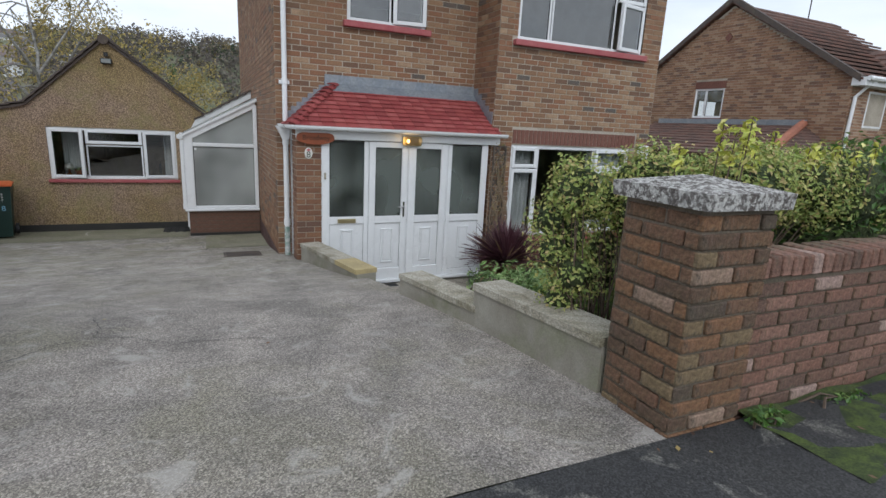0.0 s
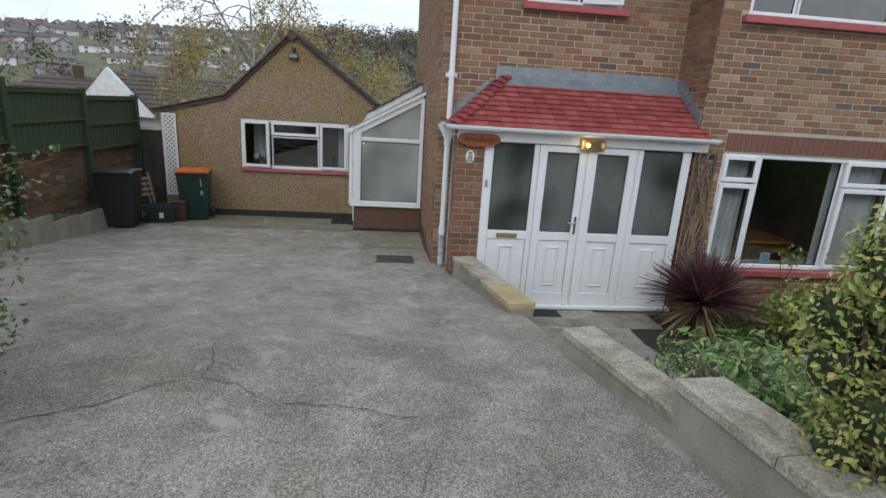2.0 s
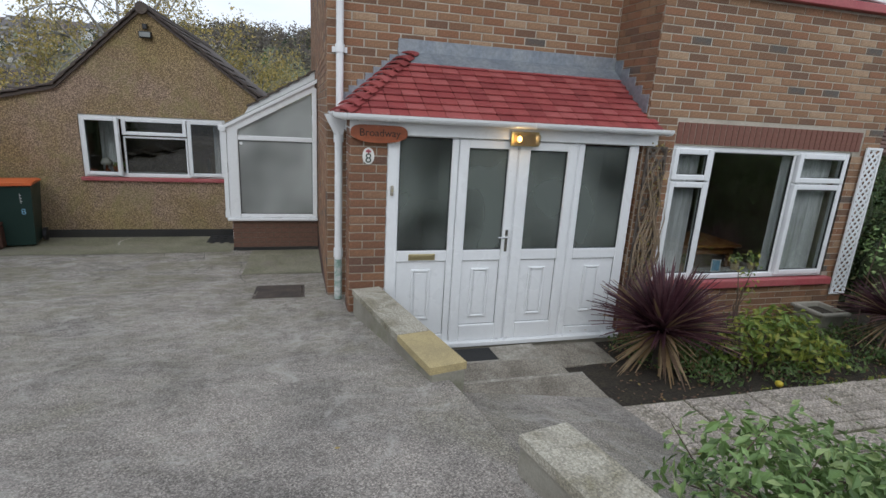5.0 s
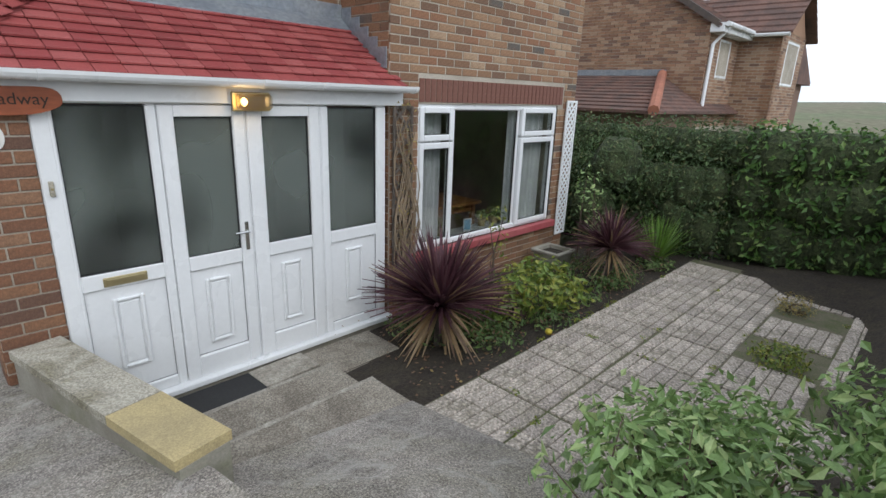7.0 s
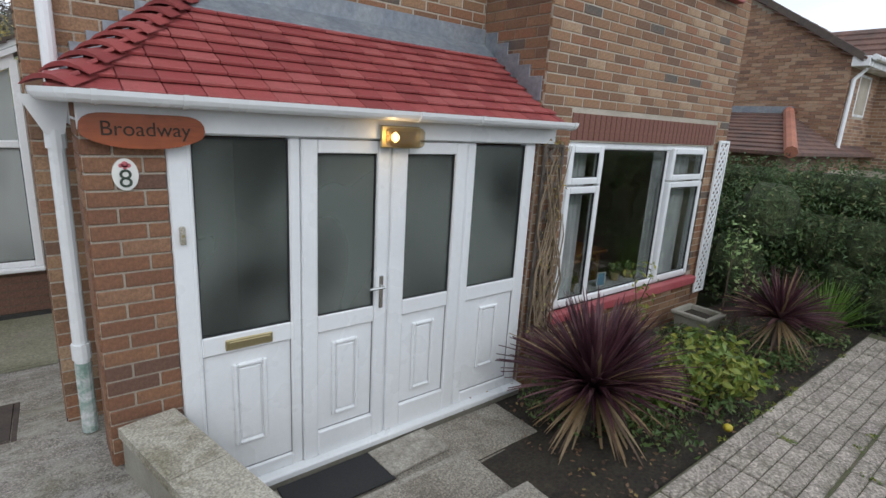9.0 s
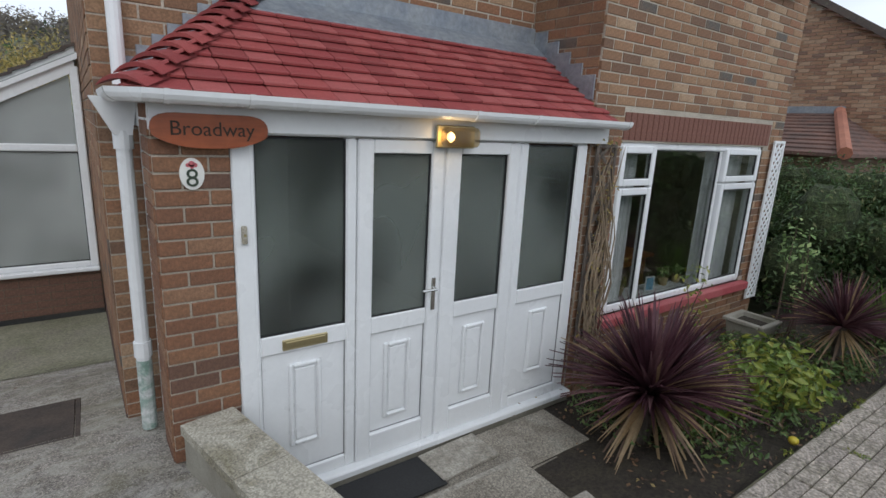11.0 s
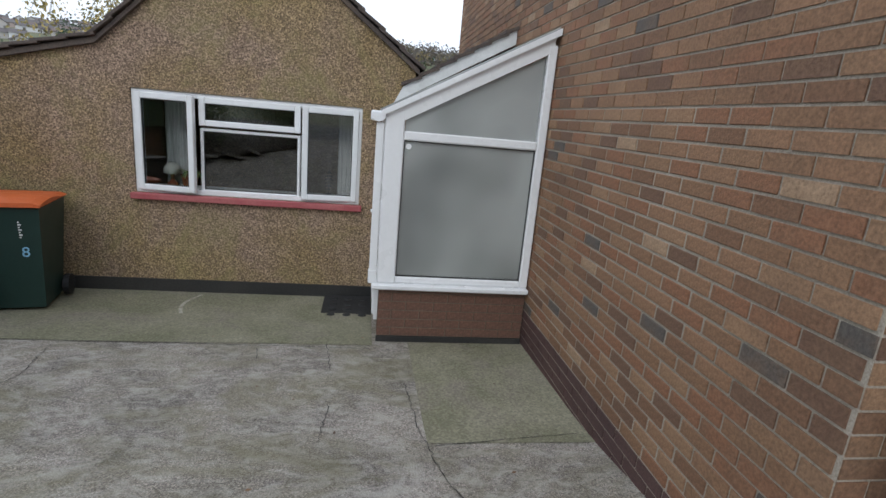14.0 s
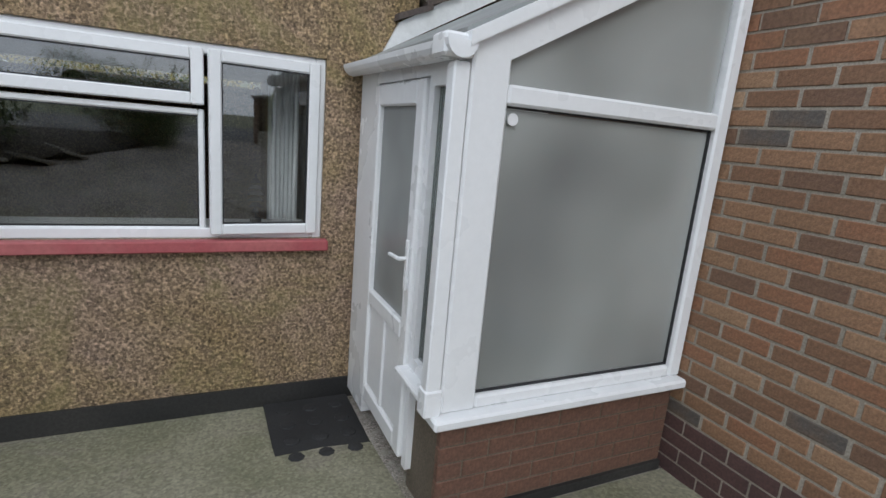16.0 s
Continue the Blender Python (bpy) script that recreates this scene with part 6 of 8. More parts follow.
bxs = [1.93, 2.05, 2.2, 2.6, 3.0, 3.4, 3.9, 4.4, 5.0, 6.0, 7.0, 8.0, 9.0, 11.0]
bys = [1.66, 2.0, 2.4, 2.8, 3.2, 3.6, 4.0, 4.3, 4.8, 5.4, 6.0, 6.5, 6.98, 7.6, 9.0]
L = Lump()
for y in bys:
    for x in bxs:
        zz_ = bed_z(x, y) + 0.03 * noise.noise(Vector((x * 2, y * 2, 0)))
        if x < 2.9 and y > 3.7:
            zz_ = -0.25
        if 3.0 < x < 7.9 and 3.2 < y < 5.5:
            zz_ = min(zz_, -0.02)
        L.v.append((x, y, zz_))
n = len(bxs)
for j in range(len(bys) - 1):
    for i in range(n - 1):
        if bxs[i] >= 3.9 and bys[j] >= 6.98:
            if bxs[i] < 7.1:
                continue
        L.f.append((j * n + i, j * n + i + 1, (j + 1) * n + i + 1, (j + 1) * n + i))
solid("garden_soil", L, M["soil"], "dark garden soil with fallen leaves", kind="structure", smooth=True)
M["joint_sand"] = material("mossy_joint_sand", (0.15, 0.13, 0.09), (0.10, 0.11, 0.05), patch=6, grain=120, rough=0.95, bump=0.5)
M["paver"] = material("pinkish_grey_paving", None, (0.22, 0.20, 0.15), patch=3, grain=50, grainy=0.5, rough=0.95, bump=0.9, depth=0.008, pieces=[(0, (0.46, 0.40, 0.345)), (0.3, (0.42, 0.365, 0.315)), (0.6, (0.50, 0.435, 0.375)), (0.85, (0.37, 0.32, 0.28))], stain=(0.26, 0.23, 0.18), stain_scale=7, stain_at=(0.48, 0.62))
speckled(M["paver"], 80, 0.6, 1.4, 0.7)
pav = solid("paving", Lump().box(2.95, 8.1, 3.0, 5.48, -0.15, 0.036), M["joint_sand"], "brick-pattern concrete garden paving with missing slabs", kind="structure")
slab_m = Lump()
for i in range(2):
    for j in range(6):
        slab_m.box(0.005 + i * 0.30, 0.299 + i * 0.30, 0.005 + j * 0.1, 0.0985 + j * 0.1, -0.03, 0.04, 0.006)
slab_mesh = slab_m.mesh("slab", M["paver"])
for i in range(8):
    for j in range(4):
        if (i, j) in ((4, 1), (6, 1), (3, 0)):
            continue
        tw = rng.uniform(-0.5, 0.5)
        LATE.append((slab_mesh, "slab", pav, Matrix.Translation((2.98 + i * 0.612, 3.03 + j * 0.612, 0.01)) @ pose(0, 0, 0, rng.uniform(-0.4, 0.4), rng.uniform(-0.4, 0.4), tw)))


# ---- plants near by ----
def sword_plant(name, at, h, n, label, trunk=0.25, mat="leaf_purple", seed=1, width=0.022, dead=14, up=0.15):
    rng = random.Random(seed)
    t = thing(name, at, label, "plant")
    if trunk > 0.05:
        part("stem", Lump().tube([(0, 0, -0.05), (0.01, 0, trunk * 0.5), (0, 0, trunk)], [0.05, 0.045, 0.04], 8), M["bark"], t)
    for nm, cnt, mt, lo, hi in (("leaves", n, mat, up, 1.35), ("dead_leaves", dead, "leaf_tan", -0.9, -0.2)):
        L = Lump()
        for k in range(cnt):
            a = rng.uniform(0, 2 * math.pi)
            el = rng.uniform(lo, hi) if nm == "leaves" else rng.uniform(lo, hi)
            ln = h * rng.uniform(0.75, 1.05) * (1 if nm == "leaves" else 0.75)
            d = Vector((math.cos(a) * math.cos(el), math.sin(a) * math.cos(el), math.sin(el)))
            s = Vector((-math.sin(a), math.cos(a), 0))
            p = Vector((0, 0, trunk)) + d * 0.02
            k0 = len(L.v)
            w0 = width * rng.uniform(0.8, 1.2)
            for j in range(6):
                f = j / 5
                q = p + d * ln * f + Vector((0, 0, -1)) * ln * 0.22 * f * f * (math.cos(el) if nm == "leaves" else 0.7)
                ww = w0 * (0.55 + 0.9 * f) if f < 0.4 else w0 * (1.0 - f) * 1.5 + 0.0015
                L.v += [tuple(q - s * ww), tuple(q + Vector((0, 0, -0.006))), tuple(q + s * ww)]
            for j in range(5):
                b = k0 + j * 3
                L.f += [(b, b + 1, b + 4, b + 3), (b + 1, b + 2, b + 5, b + 4)]
        if cnt:
            part(nm, L, M[mt], t, "dried tan drooping leaves" if nm != "leaves" else "")
    return t


sword_plant("cordyline", (3.88, 6.18, -0.02), 0.74, 460, "large purple spiky cordyline with tan dead leaves drooping at its base", trunk=0.31, seed=2, width=0.019, dead=44, up=0.25)
sword_plant("cordyline", (6.38, 5.88, 0.0), 0.56, 260, "smaller purple cordyline with faded lower leaves by the paving", trunk=0.42, seed=5, width=0.013, dead=24)
sword_plant("strap_leaf_clump", (7.55, 5.80, 0.0), 0.70, 190, "bright green strap-leaved clump beside the paving", trunk=0.0, mat="leaf_grass", seed=7, width=0.009, dead=0, up=0.7)


# Dark filler for leaf masses: the shade of their depth is in its colour.
M["core_fill"] = material("dark_core_fill", (0.04, 0.06, 0.02), (0.06, 0.075, 0.03), patch=6, grain=25, grainy=0.7, rough=1, bump=1.0, depth=0.05)


def bush(name, at, spots, count, size, mat, label, category="shrub", seed=1, stems=10, r0=0.010, core=0, core_mat="core_fill", **kw):
    """A leafy thing: twiggy stems with leaves round their ends. Spots are relative to its base."""
    t = thing(name, at, label, category)
    rng = random.Random(seed)
    L = Lump()
    for k in range(stems):
        s = spots[k % len(spots)]
        twigs(L, (s[0] * 0.5, s[1] * 0.5, -0.05), [s], rng, 1, r0)
    part("stem", L, M["twig"], t)
    # solid shells added behind the leaves to stop sight through them
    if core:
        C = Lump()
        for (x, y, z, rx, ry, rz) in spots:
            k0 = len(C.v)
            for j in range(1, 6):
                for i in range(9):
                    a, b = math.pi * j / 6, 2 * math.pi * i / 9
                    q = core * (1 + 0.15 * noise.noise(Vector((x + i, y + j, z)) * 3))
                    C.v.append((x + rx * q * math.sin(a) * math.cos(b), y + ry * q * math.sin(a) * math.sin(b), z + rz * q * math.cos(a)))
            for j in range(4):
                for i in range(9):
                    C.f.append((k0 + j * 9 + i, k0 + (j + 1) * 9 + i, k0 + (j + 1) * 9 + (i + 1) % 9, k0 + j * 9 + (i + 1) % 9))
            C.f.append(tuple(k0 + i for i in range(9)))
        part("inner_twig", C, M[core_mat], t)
    leaf_cloud("foliage", M[mat], spots, count, size, t, seed, **kw)
    return t


bush("shrub", (4.85, 5.90, 0), [(0, 0, 0.36, 0.44, 0.36, 0.25), (0.35, -0.15, 0.22, 0.3, 0.25, 0.18), (-0.3, 0.1, 0.2, 0.25, 0.2, 0.18)], 900, 0.078, "leaf_yellow", "rounded shrub with yellow-green leaves under the window", seed=3, stems=18, shell=0.35, narrow=0.5)
bush("rose", (5.25, 6.72, 0), [(0, 0, 0.78, 0.2, 0.12, 0.16), (0.1, 0, 0.5, 0.12, 0.1, 0.2)], 70, 0.055, "leaf_yellow", "thin rose stem with few pale leaves before the sill", "rose", seed=4, stems=4)
bush("rose", (6.95, 6.55, 0), [(0, 0, 0.95, 0.22, 0.2, 0.3), (0.1, -0.1, 0.5, 0.15, 0.15, 0.2)], 150, 0.06, "leaf_shrub", "leggy rose bush by the white trellis", "rose", seed=5, stems=6)
# low ground leaves in the bed
rngn = random.Random(9)
bush("ground_cover", (5.2, 6.0, 0), [(rngn.uniform(-1.1, 2.6), rngn.uniform(-0.35, 0.7), 0.07, 0.3, 0.25, 0.09) for k in range(34)], 5200, 0.045, "leaf_bed", "low leafy ground cover over the flower bed", "ground cover", seed=6, stems=4, shell=0.2)
bush("ground_cover", (3.6, 6.2, 0), [(rngn.uniform(0.15, 0.9), rngn.uniform(-0.35, 0.5), 0.03, 0.22, 0.2, 0.05) for k in range(20)], 1500, 0.038, "leaf_bed", "low dark leaves and litter under the cordyline", "ground cover", seed=16, stems=3, shell=0.2)
bush("paving_plant", (5.60, 3.95, 0.0), [(0, 0, 0.10, 0.26, 0.24, 0.10)], 650, 0.035, "leaf_yellow", "bright green herb growing in a gap in the paving", "herb", seed=8, stems=6, shell=0.3)
bush("paving_plant", (6.95, 4.1, 0.0), [(0, 0, 0.13, 0.22, 0.2, 0.12)], 500, 0.025, "leaf_autumn", "brown heather growing in a gap in the paving", "heather", seed=9, stems=8, shell=0.3)
# shrubs behind the low garden walls
bush("shrub", (2.35, 3.75, 0.6), [(0.05, 0.0, 0.20, 0.42, 0.45, 0.25), (0.5, 0.1, 0.10, 0.45, 0.38, 0.26), (0.5, -0.3, 0.16, 0.5, 0.45, 0.26), (-0.3, -0.5, 0.24, 0.22, 0.3, 0.18), (0.9, 0.0, 0.0, 0.4, 0.35, 0.26)], 2900, 0.068, "leaf_shrub", "leafy green shrub spilling over the low wall coping", seed=11, stems=46, r0=0.006, shell=0.25, narrow=0.42)
bush("shrub", (2.75, 2.95, 0.75), [(0.0, 0.0, 0.22, 0.5, 0.4, 0.28), (0.6, 0.1, 0.18, 0.45, 0.45, 0.28), (-0.45, 0.1, 0.2, 0.25, 0.3, 0.18)], 3300, 0.07, "leaf_shrub", "loose green shrub with many thin stems behind the garden wall", seed=12, stems=50, r0=0.006, shell=0.25, narrow=0.42)
bush("trailing_plant", (2.02, 2.8, 1.02), [(0, -0.4, 0.0, 0.16, 0.3, 0.07), (0, 0.2, 0.0, 0.14, 0.35, 0.07), (0.05, 0.75, -0.08, 0.15, 0.3, 0.08)], 700, 0.035, "leaf_dark", "dark grey-green trailing plant along the coping", "trailing plant", seed=13, stems=10, shell=0.1, narrow=0.3)
H = []
for k in range(26):
    f = k / 25
    H.append((0.50 + f * 2.0 + rngn.uniform(-0.08, 0.08), 0.10 + rngn.uniform(-0.15, 0.2), 1.0 - 0.12 * rngn.random(), 0.26, 0.34, 0.28))
H += [(0.34 + rngn.uniform(-0.05, 0.12), 0.2 + rngn.uniform(-0.1, 0.35), z, 0.17, 0.22, 0.24) for z in (0.3, 0.5, 0.7, 0.85, 0.95, 1.0, 0.8, 0.4)]
H += [(rngn.uniform(-0.12, 0.3), rngn.uniform(0.25, 0.5), z, 0.17, 0.2, 0.2) for z in (0.2, 0.35, 0.5, 0.6, 0.7, 0.78, 0.85, 0.9, 0.92, 0.95, 0.4, 0.8)]
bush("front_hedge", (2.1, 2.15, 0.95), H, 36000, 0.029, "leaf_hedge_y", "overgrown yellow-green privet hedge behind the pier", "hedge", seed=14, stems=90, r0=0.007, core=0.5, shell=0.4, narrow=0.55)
H = []
for k in range(40):
    f = k / 39
    H.append((f * 5.5, rngn.uniform(-0.2, 0.3), 0.95 + 0.06 * math.sin(k), 0.32, 0.42, 0.33))
    H.append((f * 5.5, rngn.uniform(-0.25, 0.2), 0.5, 0.32, 0.36, 0.4))
bush("front_hedge", (4.0, 2.15, 0.95), H, 26000, 0.052, "leaf_hedge", "dense bright green laurel hedge behind the front garden wall", "hedge", seed=15, stems=60, core=0.75, shell=0.7, narrow=0.45)
tips = thing("hedge_shoots", (2.9, 1.95, 2.0), "upright yellow shoots rising above the hedge", "shoots")
spk = []
for k in range(16):
    x, y, h = rngn.uniform(-0.5, 1.0), rngn.uniform(-0.1, 0.3), rngn.uniform(0.15, 0.36)
    part("stem", Lump().tube([(x, y, -0.1), (x + 0.02, y, h)], 0.004, 5), M["twig"], tips)
    spk += [(x + 0.01, y, h * f, 0.035, 0.035, 0.05) for f in (0.4, 0.65, 0.9)]
leaf_cloud("leaves", material("pale_yellow_shoot_leaf", None, None, grain=40, grainy=0.1, rough=0.5, pieces=[(0, (0.55, 0.55, 0.10)), (0.5, (0.45, 0.50, 0.09)), (0.8, (0.6, 0.56, 0.2))]), spk, 420, 0.05, tips, 3, shell=0.2)
H = []
for k in range(30):
    f = k / 29
    y = 1.9 + f * 6.6
    for z, r in ((0.35, 0.5), (0.95, 0.5), (1.45, 0.45)):
        H.append((rngn.uniform(-0.12, 0.12) - (0.35 if y > 5.4 and z < 1.2 else 0), y - 5, z, 0.45, 0.34, r))
near_part = [h for h in H if h[1] < 0.2]
far_part = [h for h in H if h[1] >= 0.2]
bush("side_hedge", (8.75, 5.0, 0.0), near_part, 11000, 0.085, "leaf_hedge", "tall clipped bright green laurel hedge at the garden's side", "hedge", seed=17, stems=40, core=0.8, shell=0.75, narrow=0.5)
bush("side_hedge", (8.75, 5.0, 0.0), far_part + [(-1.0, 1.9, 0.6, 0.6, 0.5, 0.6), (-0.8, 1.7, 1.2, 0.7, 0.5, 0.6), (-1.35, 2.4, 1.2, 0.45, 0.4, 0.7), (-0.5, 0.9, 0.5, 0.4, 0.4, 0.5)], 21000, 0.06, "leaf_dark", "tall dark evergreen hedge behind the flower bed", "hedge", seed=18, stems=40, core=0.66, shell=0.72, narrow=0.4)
# stems and leaves on the wooden trellis
cl = thing("climbing_plant", (4.13, YB - 0.07, 0.05), "nearly bare climbing plant on the wooden trellis", "climber")
L = Lump()
for k in range(22):
    x, pts = rngn.uniform(-0.1, 0.12), []
    top_ = rngn.uniform(0.9, 1.95)
    for j in range(9):
        pts.append((x + 0.07 * math.sin(j * 1.1 + k), -0.015 + 0.02 * math.sin(j + k * 2), top_ * j / 8))
    L.tube(pts, [0.006] * 8 + [0.002], 5)
part("stem", L, M["wood_raw"], cl)
leaf_cloud("leaves", M["leaf_autumn"], [(0.0, 0, 0.2 + 0.19 * k, 0.15, 0.05, 0.1) for k in range(10)], 170, 0.035, cl, 22, shell=0.2)
pot = thing("planter", (6.35, 6.62, 0.0), "square weathered stone planter by the wall corner", "planter")
L = Lump()
L.add([(-0.15, -0.15, 0), (0.15, -0.15, 0), (0.15, 0.15, 0), (-0.15, 0.15, 0), (-0.18, -0.18, 0.235), (0.18, -0.18, 0.235), (0.18, 0.18, 0.235), (-0.18, 0.18, 0.235),
       (-0.15, -0.15, 0.235), (0.15, -0.15, 0.235), (0.15, 0.15, 0.235), (-0.15, 0.15, 0.235), (-0.14, -0.14, 0.19), (0.14, -0.14, 0.19), (0.14, 0.14, 0.19), (-0.14, 0.14, 0.19)],
      [(3, 2, 1, 0), (0, 1, 5, 4), (1, 2, 6, 5), (2, 3, 7, 6), (3, 0, 4, 7), (4, 5, 9, 8), (5, 6, 10, 9), (6, 7, 11, 10), (7, 4, 8, 11), (8, 9, 13, 12), (9, 10, 14, 13), (10, 11, 15, 14), (11, 8, 12, 15)])
part("bowl", L, M["concrete"], pot)
part("rim", Lump().box(-0.205, 0.205, -0.205, -0.15, 0.21, 0.25, 0.008).box(-0.205, 0.205, 0.15, 0.205, 0.21, 0.25, 0.008).box(-0.205, -0.15, -0.149, 0.149, 0.21, 0.25, 0.008).box(0.15, 0.205, -0.149, 0.149, 0.21, 0.25, 0.008), M["concrete"], pot)
part("soil", Lump().box(-0.143, 0.143, -0.143, 0.143, 0.17, 0.205), M["soil"], pot)
pw = thing("paving_weeds", (3.0, 4.4, 0.03), "tufts of weed in the joints of the garden paving", "weeds")
leaf_cloud("foliage", M["leaf_yellow"], [(rngn.uniform(0.1, 4.2), -1.37 + 0.612 * rngn.choice([1, 2, 3, 4]) + rngn.uniform(-0.03, 0.03), 0.02, 0.07, 0.04, 0.02) for k in range(22)] + [(0.612 * rngn.randrange(1, 7), rngn.uniform(-1.2, 1.0), 0.02, 0.04, 0.09, 0.02) for k in range(10)], 700, 0.026, pw, 39, shell=0.1)
apple = thing("windfall_apple", (4.62, 5.53, 0.055), "small yellow windfall apple on the paving edge", "apple")
part("fruit", Lump().lathe([(0.001, -0.028), (0.02, -0.024), (0.033, -0.004), (0.031, 0.015), (0.016, 0.027), (0.001, 0.022)], 14), material("yellow_apple_skin", (0.60, 0.50, 0.05), (0.55, 0.38, 0.05), patch=20, grain=60, grainy=0.1, rough=0.4, bump=0.1), apple, smooth=True)

# ---- left-hand bush, tree and ivy ----
B = [(0.25, 0.0, 0.95, 0.62, 0.80, 0.50), (0.0, -0.1, 0.45, 0.55, 0.85, 0.5), (-0.3, -0.9, 0.8, 0.7, 0.7, 0.7), (-0.35, 0.6, 0.7, 0.6, 0.6, 0.6), (-0.6, 0.0, 1.05, 0.7, 0.8, 0.5), (0.1, -0.7, 1.0, 0.5, 0.5, 0.4), (-0.9, -1.5, 0.9, 0.7, 0.6, 0.8), (0.05, 0.45, 0.35, 0.45, 0.5, 0.4), (-1.2, 0.6, 1.1, 0.6, 0.7, 0.6)]
bb = bush("cotoneaster", (-2.0, 2.95, 0.74), B, 38000, 0.033, "leaf_bush", "large untidy grey-green cotoneaster bush with red autumn leaves", seed=30, stems=60, core=0.34, shell=0.35, narrow=0.55)
spk = []
for k in range(34):
    a, el = rngn.uniform(-1.2, 2.2), rngn.uniform(0.2, 1.2)
    o = Vector((rngn.uniform(-0.3, 0.5), rngn.uniform(-0.7, 0.6), rngn.uniform(0.8, 1.25)))
    d = Vector((math.cos(a) * math.cos(el), math.sin(a) * math.cos(el), math.sin(el)))
    ln = rngn.uniform(0.45, 0.85)
    part("long_twig", Lump().tube([o, o + d * ln * 0.5, o + d * ln + Vector((0, 0, -0.05))], [0.006, 0.004, 0.002], 5), M["twig"], bb)
    spk += [(*(o + d * ln * f), 0.02, 0.02, 0.02) for f in (0.35, 0.45, 0.55, 0.65, 0.75, 0.85, 0.95, 1.0)]
leaf_cloud("twig_leaves", M["leaf_bush"], spk, 2200, 0.026, bb, 31, shell=0.5)
edge = thing("edging_kerb", (-2.02, 1.7, ground(2.5)), "half-buried concrete edging along the shrub bed", "edging")
edge.matrix_world = pose(-1.93, 1.65, ground(1.65) - 0.01, -4, 0, 3)
for k in range(5):
    part("edging_stone", Lump().box(0, 0.09, 0.01 + k * 0.5, 0.49 + k * 0.5, -0.1, 0.035, 0.01), M["coping"], edge)
L = Lump()
bed_ys = [1.43 + 0.3 * k for k in range(20)]
for y in bed_ys:
    edge_x = float(np.interp(y, [1.42, 2.4, 4.1, 5.2, 6.0, 7.2], [-1.95, -1.92, -2.55, -3.6, -4.5, -4.6]))
    for k in range(6):
        x = -7 + (edge_x + 7) * k / 5
        L.v.append((x, y, ground(y) + 0.022 + (0.05 * noise.noise(Vector((x * 2, y * 2, 4))) if k < 5 else 0)))
for j in range(len(bed_ys) - 1):
    for i in range(5):
        L.f.append((j * 6 + i, j * 6 + i + 1, (j + 1) * 6 + i + 1, (j + 1) * 6 + i))
solid("shrub_bed_soil", L, M["soil"], "dark soil under the shrubs and tree", kind="structure")
tree = thing("ivy_tree", (-4.27, 5.90, 0.5), "old tree with ridged grey bark and ivy climbing its trunks", "tree")


def trunk_lump(path, radii, sides=14, seed=0):
    L = Lump().tube(path, radii, sides)
    c = 0
    for k in range(len(L.v)):
        p = Vector(L.v[k])
        L.v[k] = tuple(p + Vector((noise.noise(p * 5 + Vector((seed, 0, 0))), noise.noise(p * 5 + Vector((0, seed, 3))), 0)) * 0.045)
    return L


def rise(a, b, n, wob=0.05, seed=0):
    a, b = Vector(a), Vector(b)
    return [a.lerp(b, k / n) + Vector((math.sin(k * 0.9 + seed), math.cos(k * 1.3 + seed), 0)) * wob for k in range(n + 1)]


part("trunk", trunk_lump(rise((0, 0, -0.6), (0.1, 0.05, 5.5), 26, 0.03), [0.27 - 0.07 * min(1, k / 6) + (0.05 if 13 < k < 17 else 0) - 0.003 * k for k in range(27)], 18), M["bark"], tree, smooth=True)
part("limb", trunk_lump(rise((0.05, 0, 2.3), (1.0, -0.5, 3.6), 8, 0.02), [0.13 - 0.011 * k for k in range(9)], 10), M["bark"], tree, smooth=True)
part("limb", trunk_lump(rise((0.12, 0, 2.2), (0.5, -0.9, 2.0), 6, 0.02), [0.07 - 0.009 * k for k in range(7)], 8), M["bark"], tree, smooth=True)
iv = []
for (tx, ty, sd) in ((-0.30, -0.45, 1), (-0.50, -0.85, 2), (-0.62, -1.35, 3), (-1.2, -0.8, 4), (-0.9, -1.9, 5)):
    part("ivy_stem", trunk_lump(rise((tx, ty, -0.5), (tx + 0.1, ty, 5.2), 20, 0.05, sd), [0.11] * 21, 10, sd), M["bark"], tree, smooth=True)
    iv += [(tx + 0.05, ty, z, 0.30, 0.30, 0.35) for z in np.arange(0.3, 5.4, 0.42)]
iv += [(-0.12, -0.1, z, 0.24, 0.24, 0.3) for z in np.arange(2.2, 5.0, 0.5)]
leaf_cloud("ivy_leaves", M["leaf_dark"], iv, 16000, 0.07, tree, 33, shell=0.55, narrow=0.85)
bush("laurel_bush", (-4.1, 4.6, 0.6), [(0, 0, 0.7, 0.5, 0.6, 0.6), (-0.6, -0.5, 1.0, 0.7, 0.7, 0.9), (-0.9, -1.5, 1.0, 0.7, 0.8, 0.9)], 3200, 0.075, "leaf_dark", "dark green broad-leaved bush in front of the tree", seed=35, stems=24, shell=0.5)
bush("wall_ivy", (-4.88, 7.8, 0.9), [(0.02, rngn.uniform(-0.9, 0.9), rngn.uniform(-0.2, 0.5), 0.07, 0.28, 0.2) for k in range(16)], 1500, 0.05, "leaf_dark", "ivy covering part of the old brick wall", "ivy", seed=36, stems=8, shell=0.2, narrow=0.8)
bush("verge_weeds", (-4.65, 8.5, 0.45), [(rngn.uniform(-0.18, 0.15), y, -0.13 * (y) - 0.0, 0.14, 0.2, 0.05) for y in np.arange(-2.4, 2.4, 0.2)], 1500, 0.032, "leaf_yellow", "low weeds and moss behind the slab edging", "weeds", seed=37, stems=8, shell=0.2)
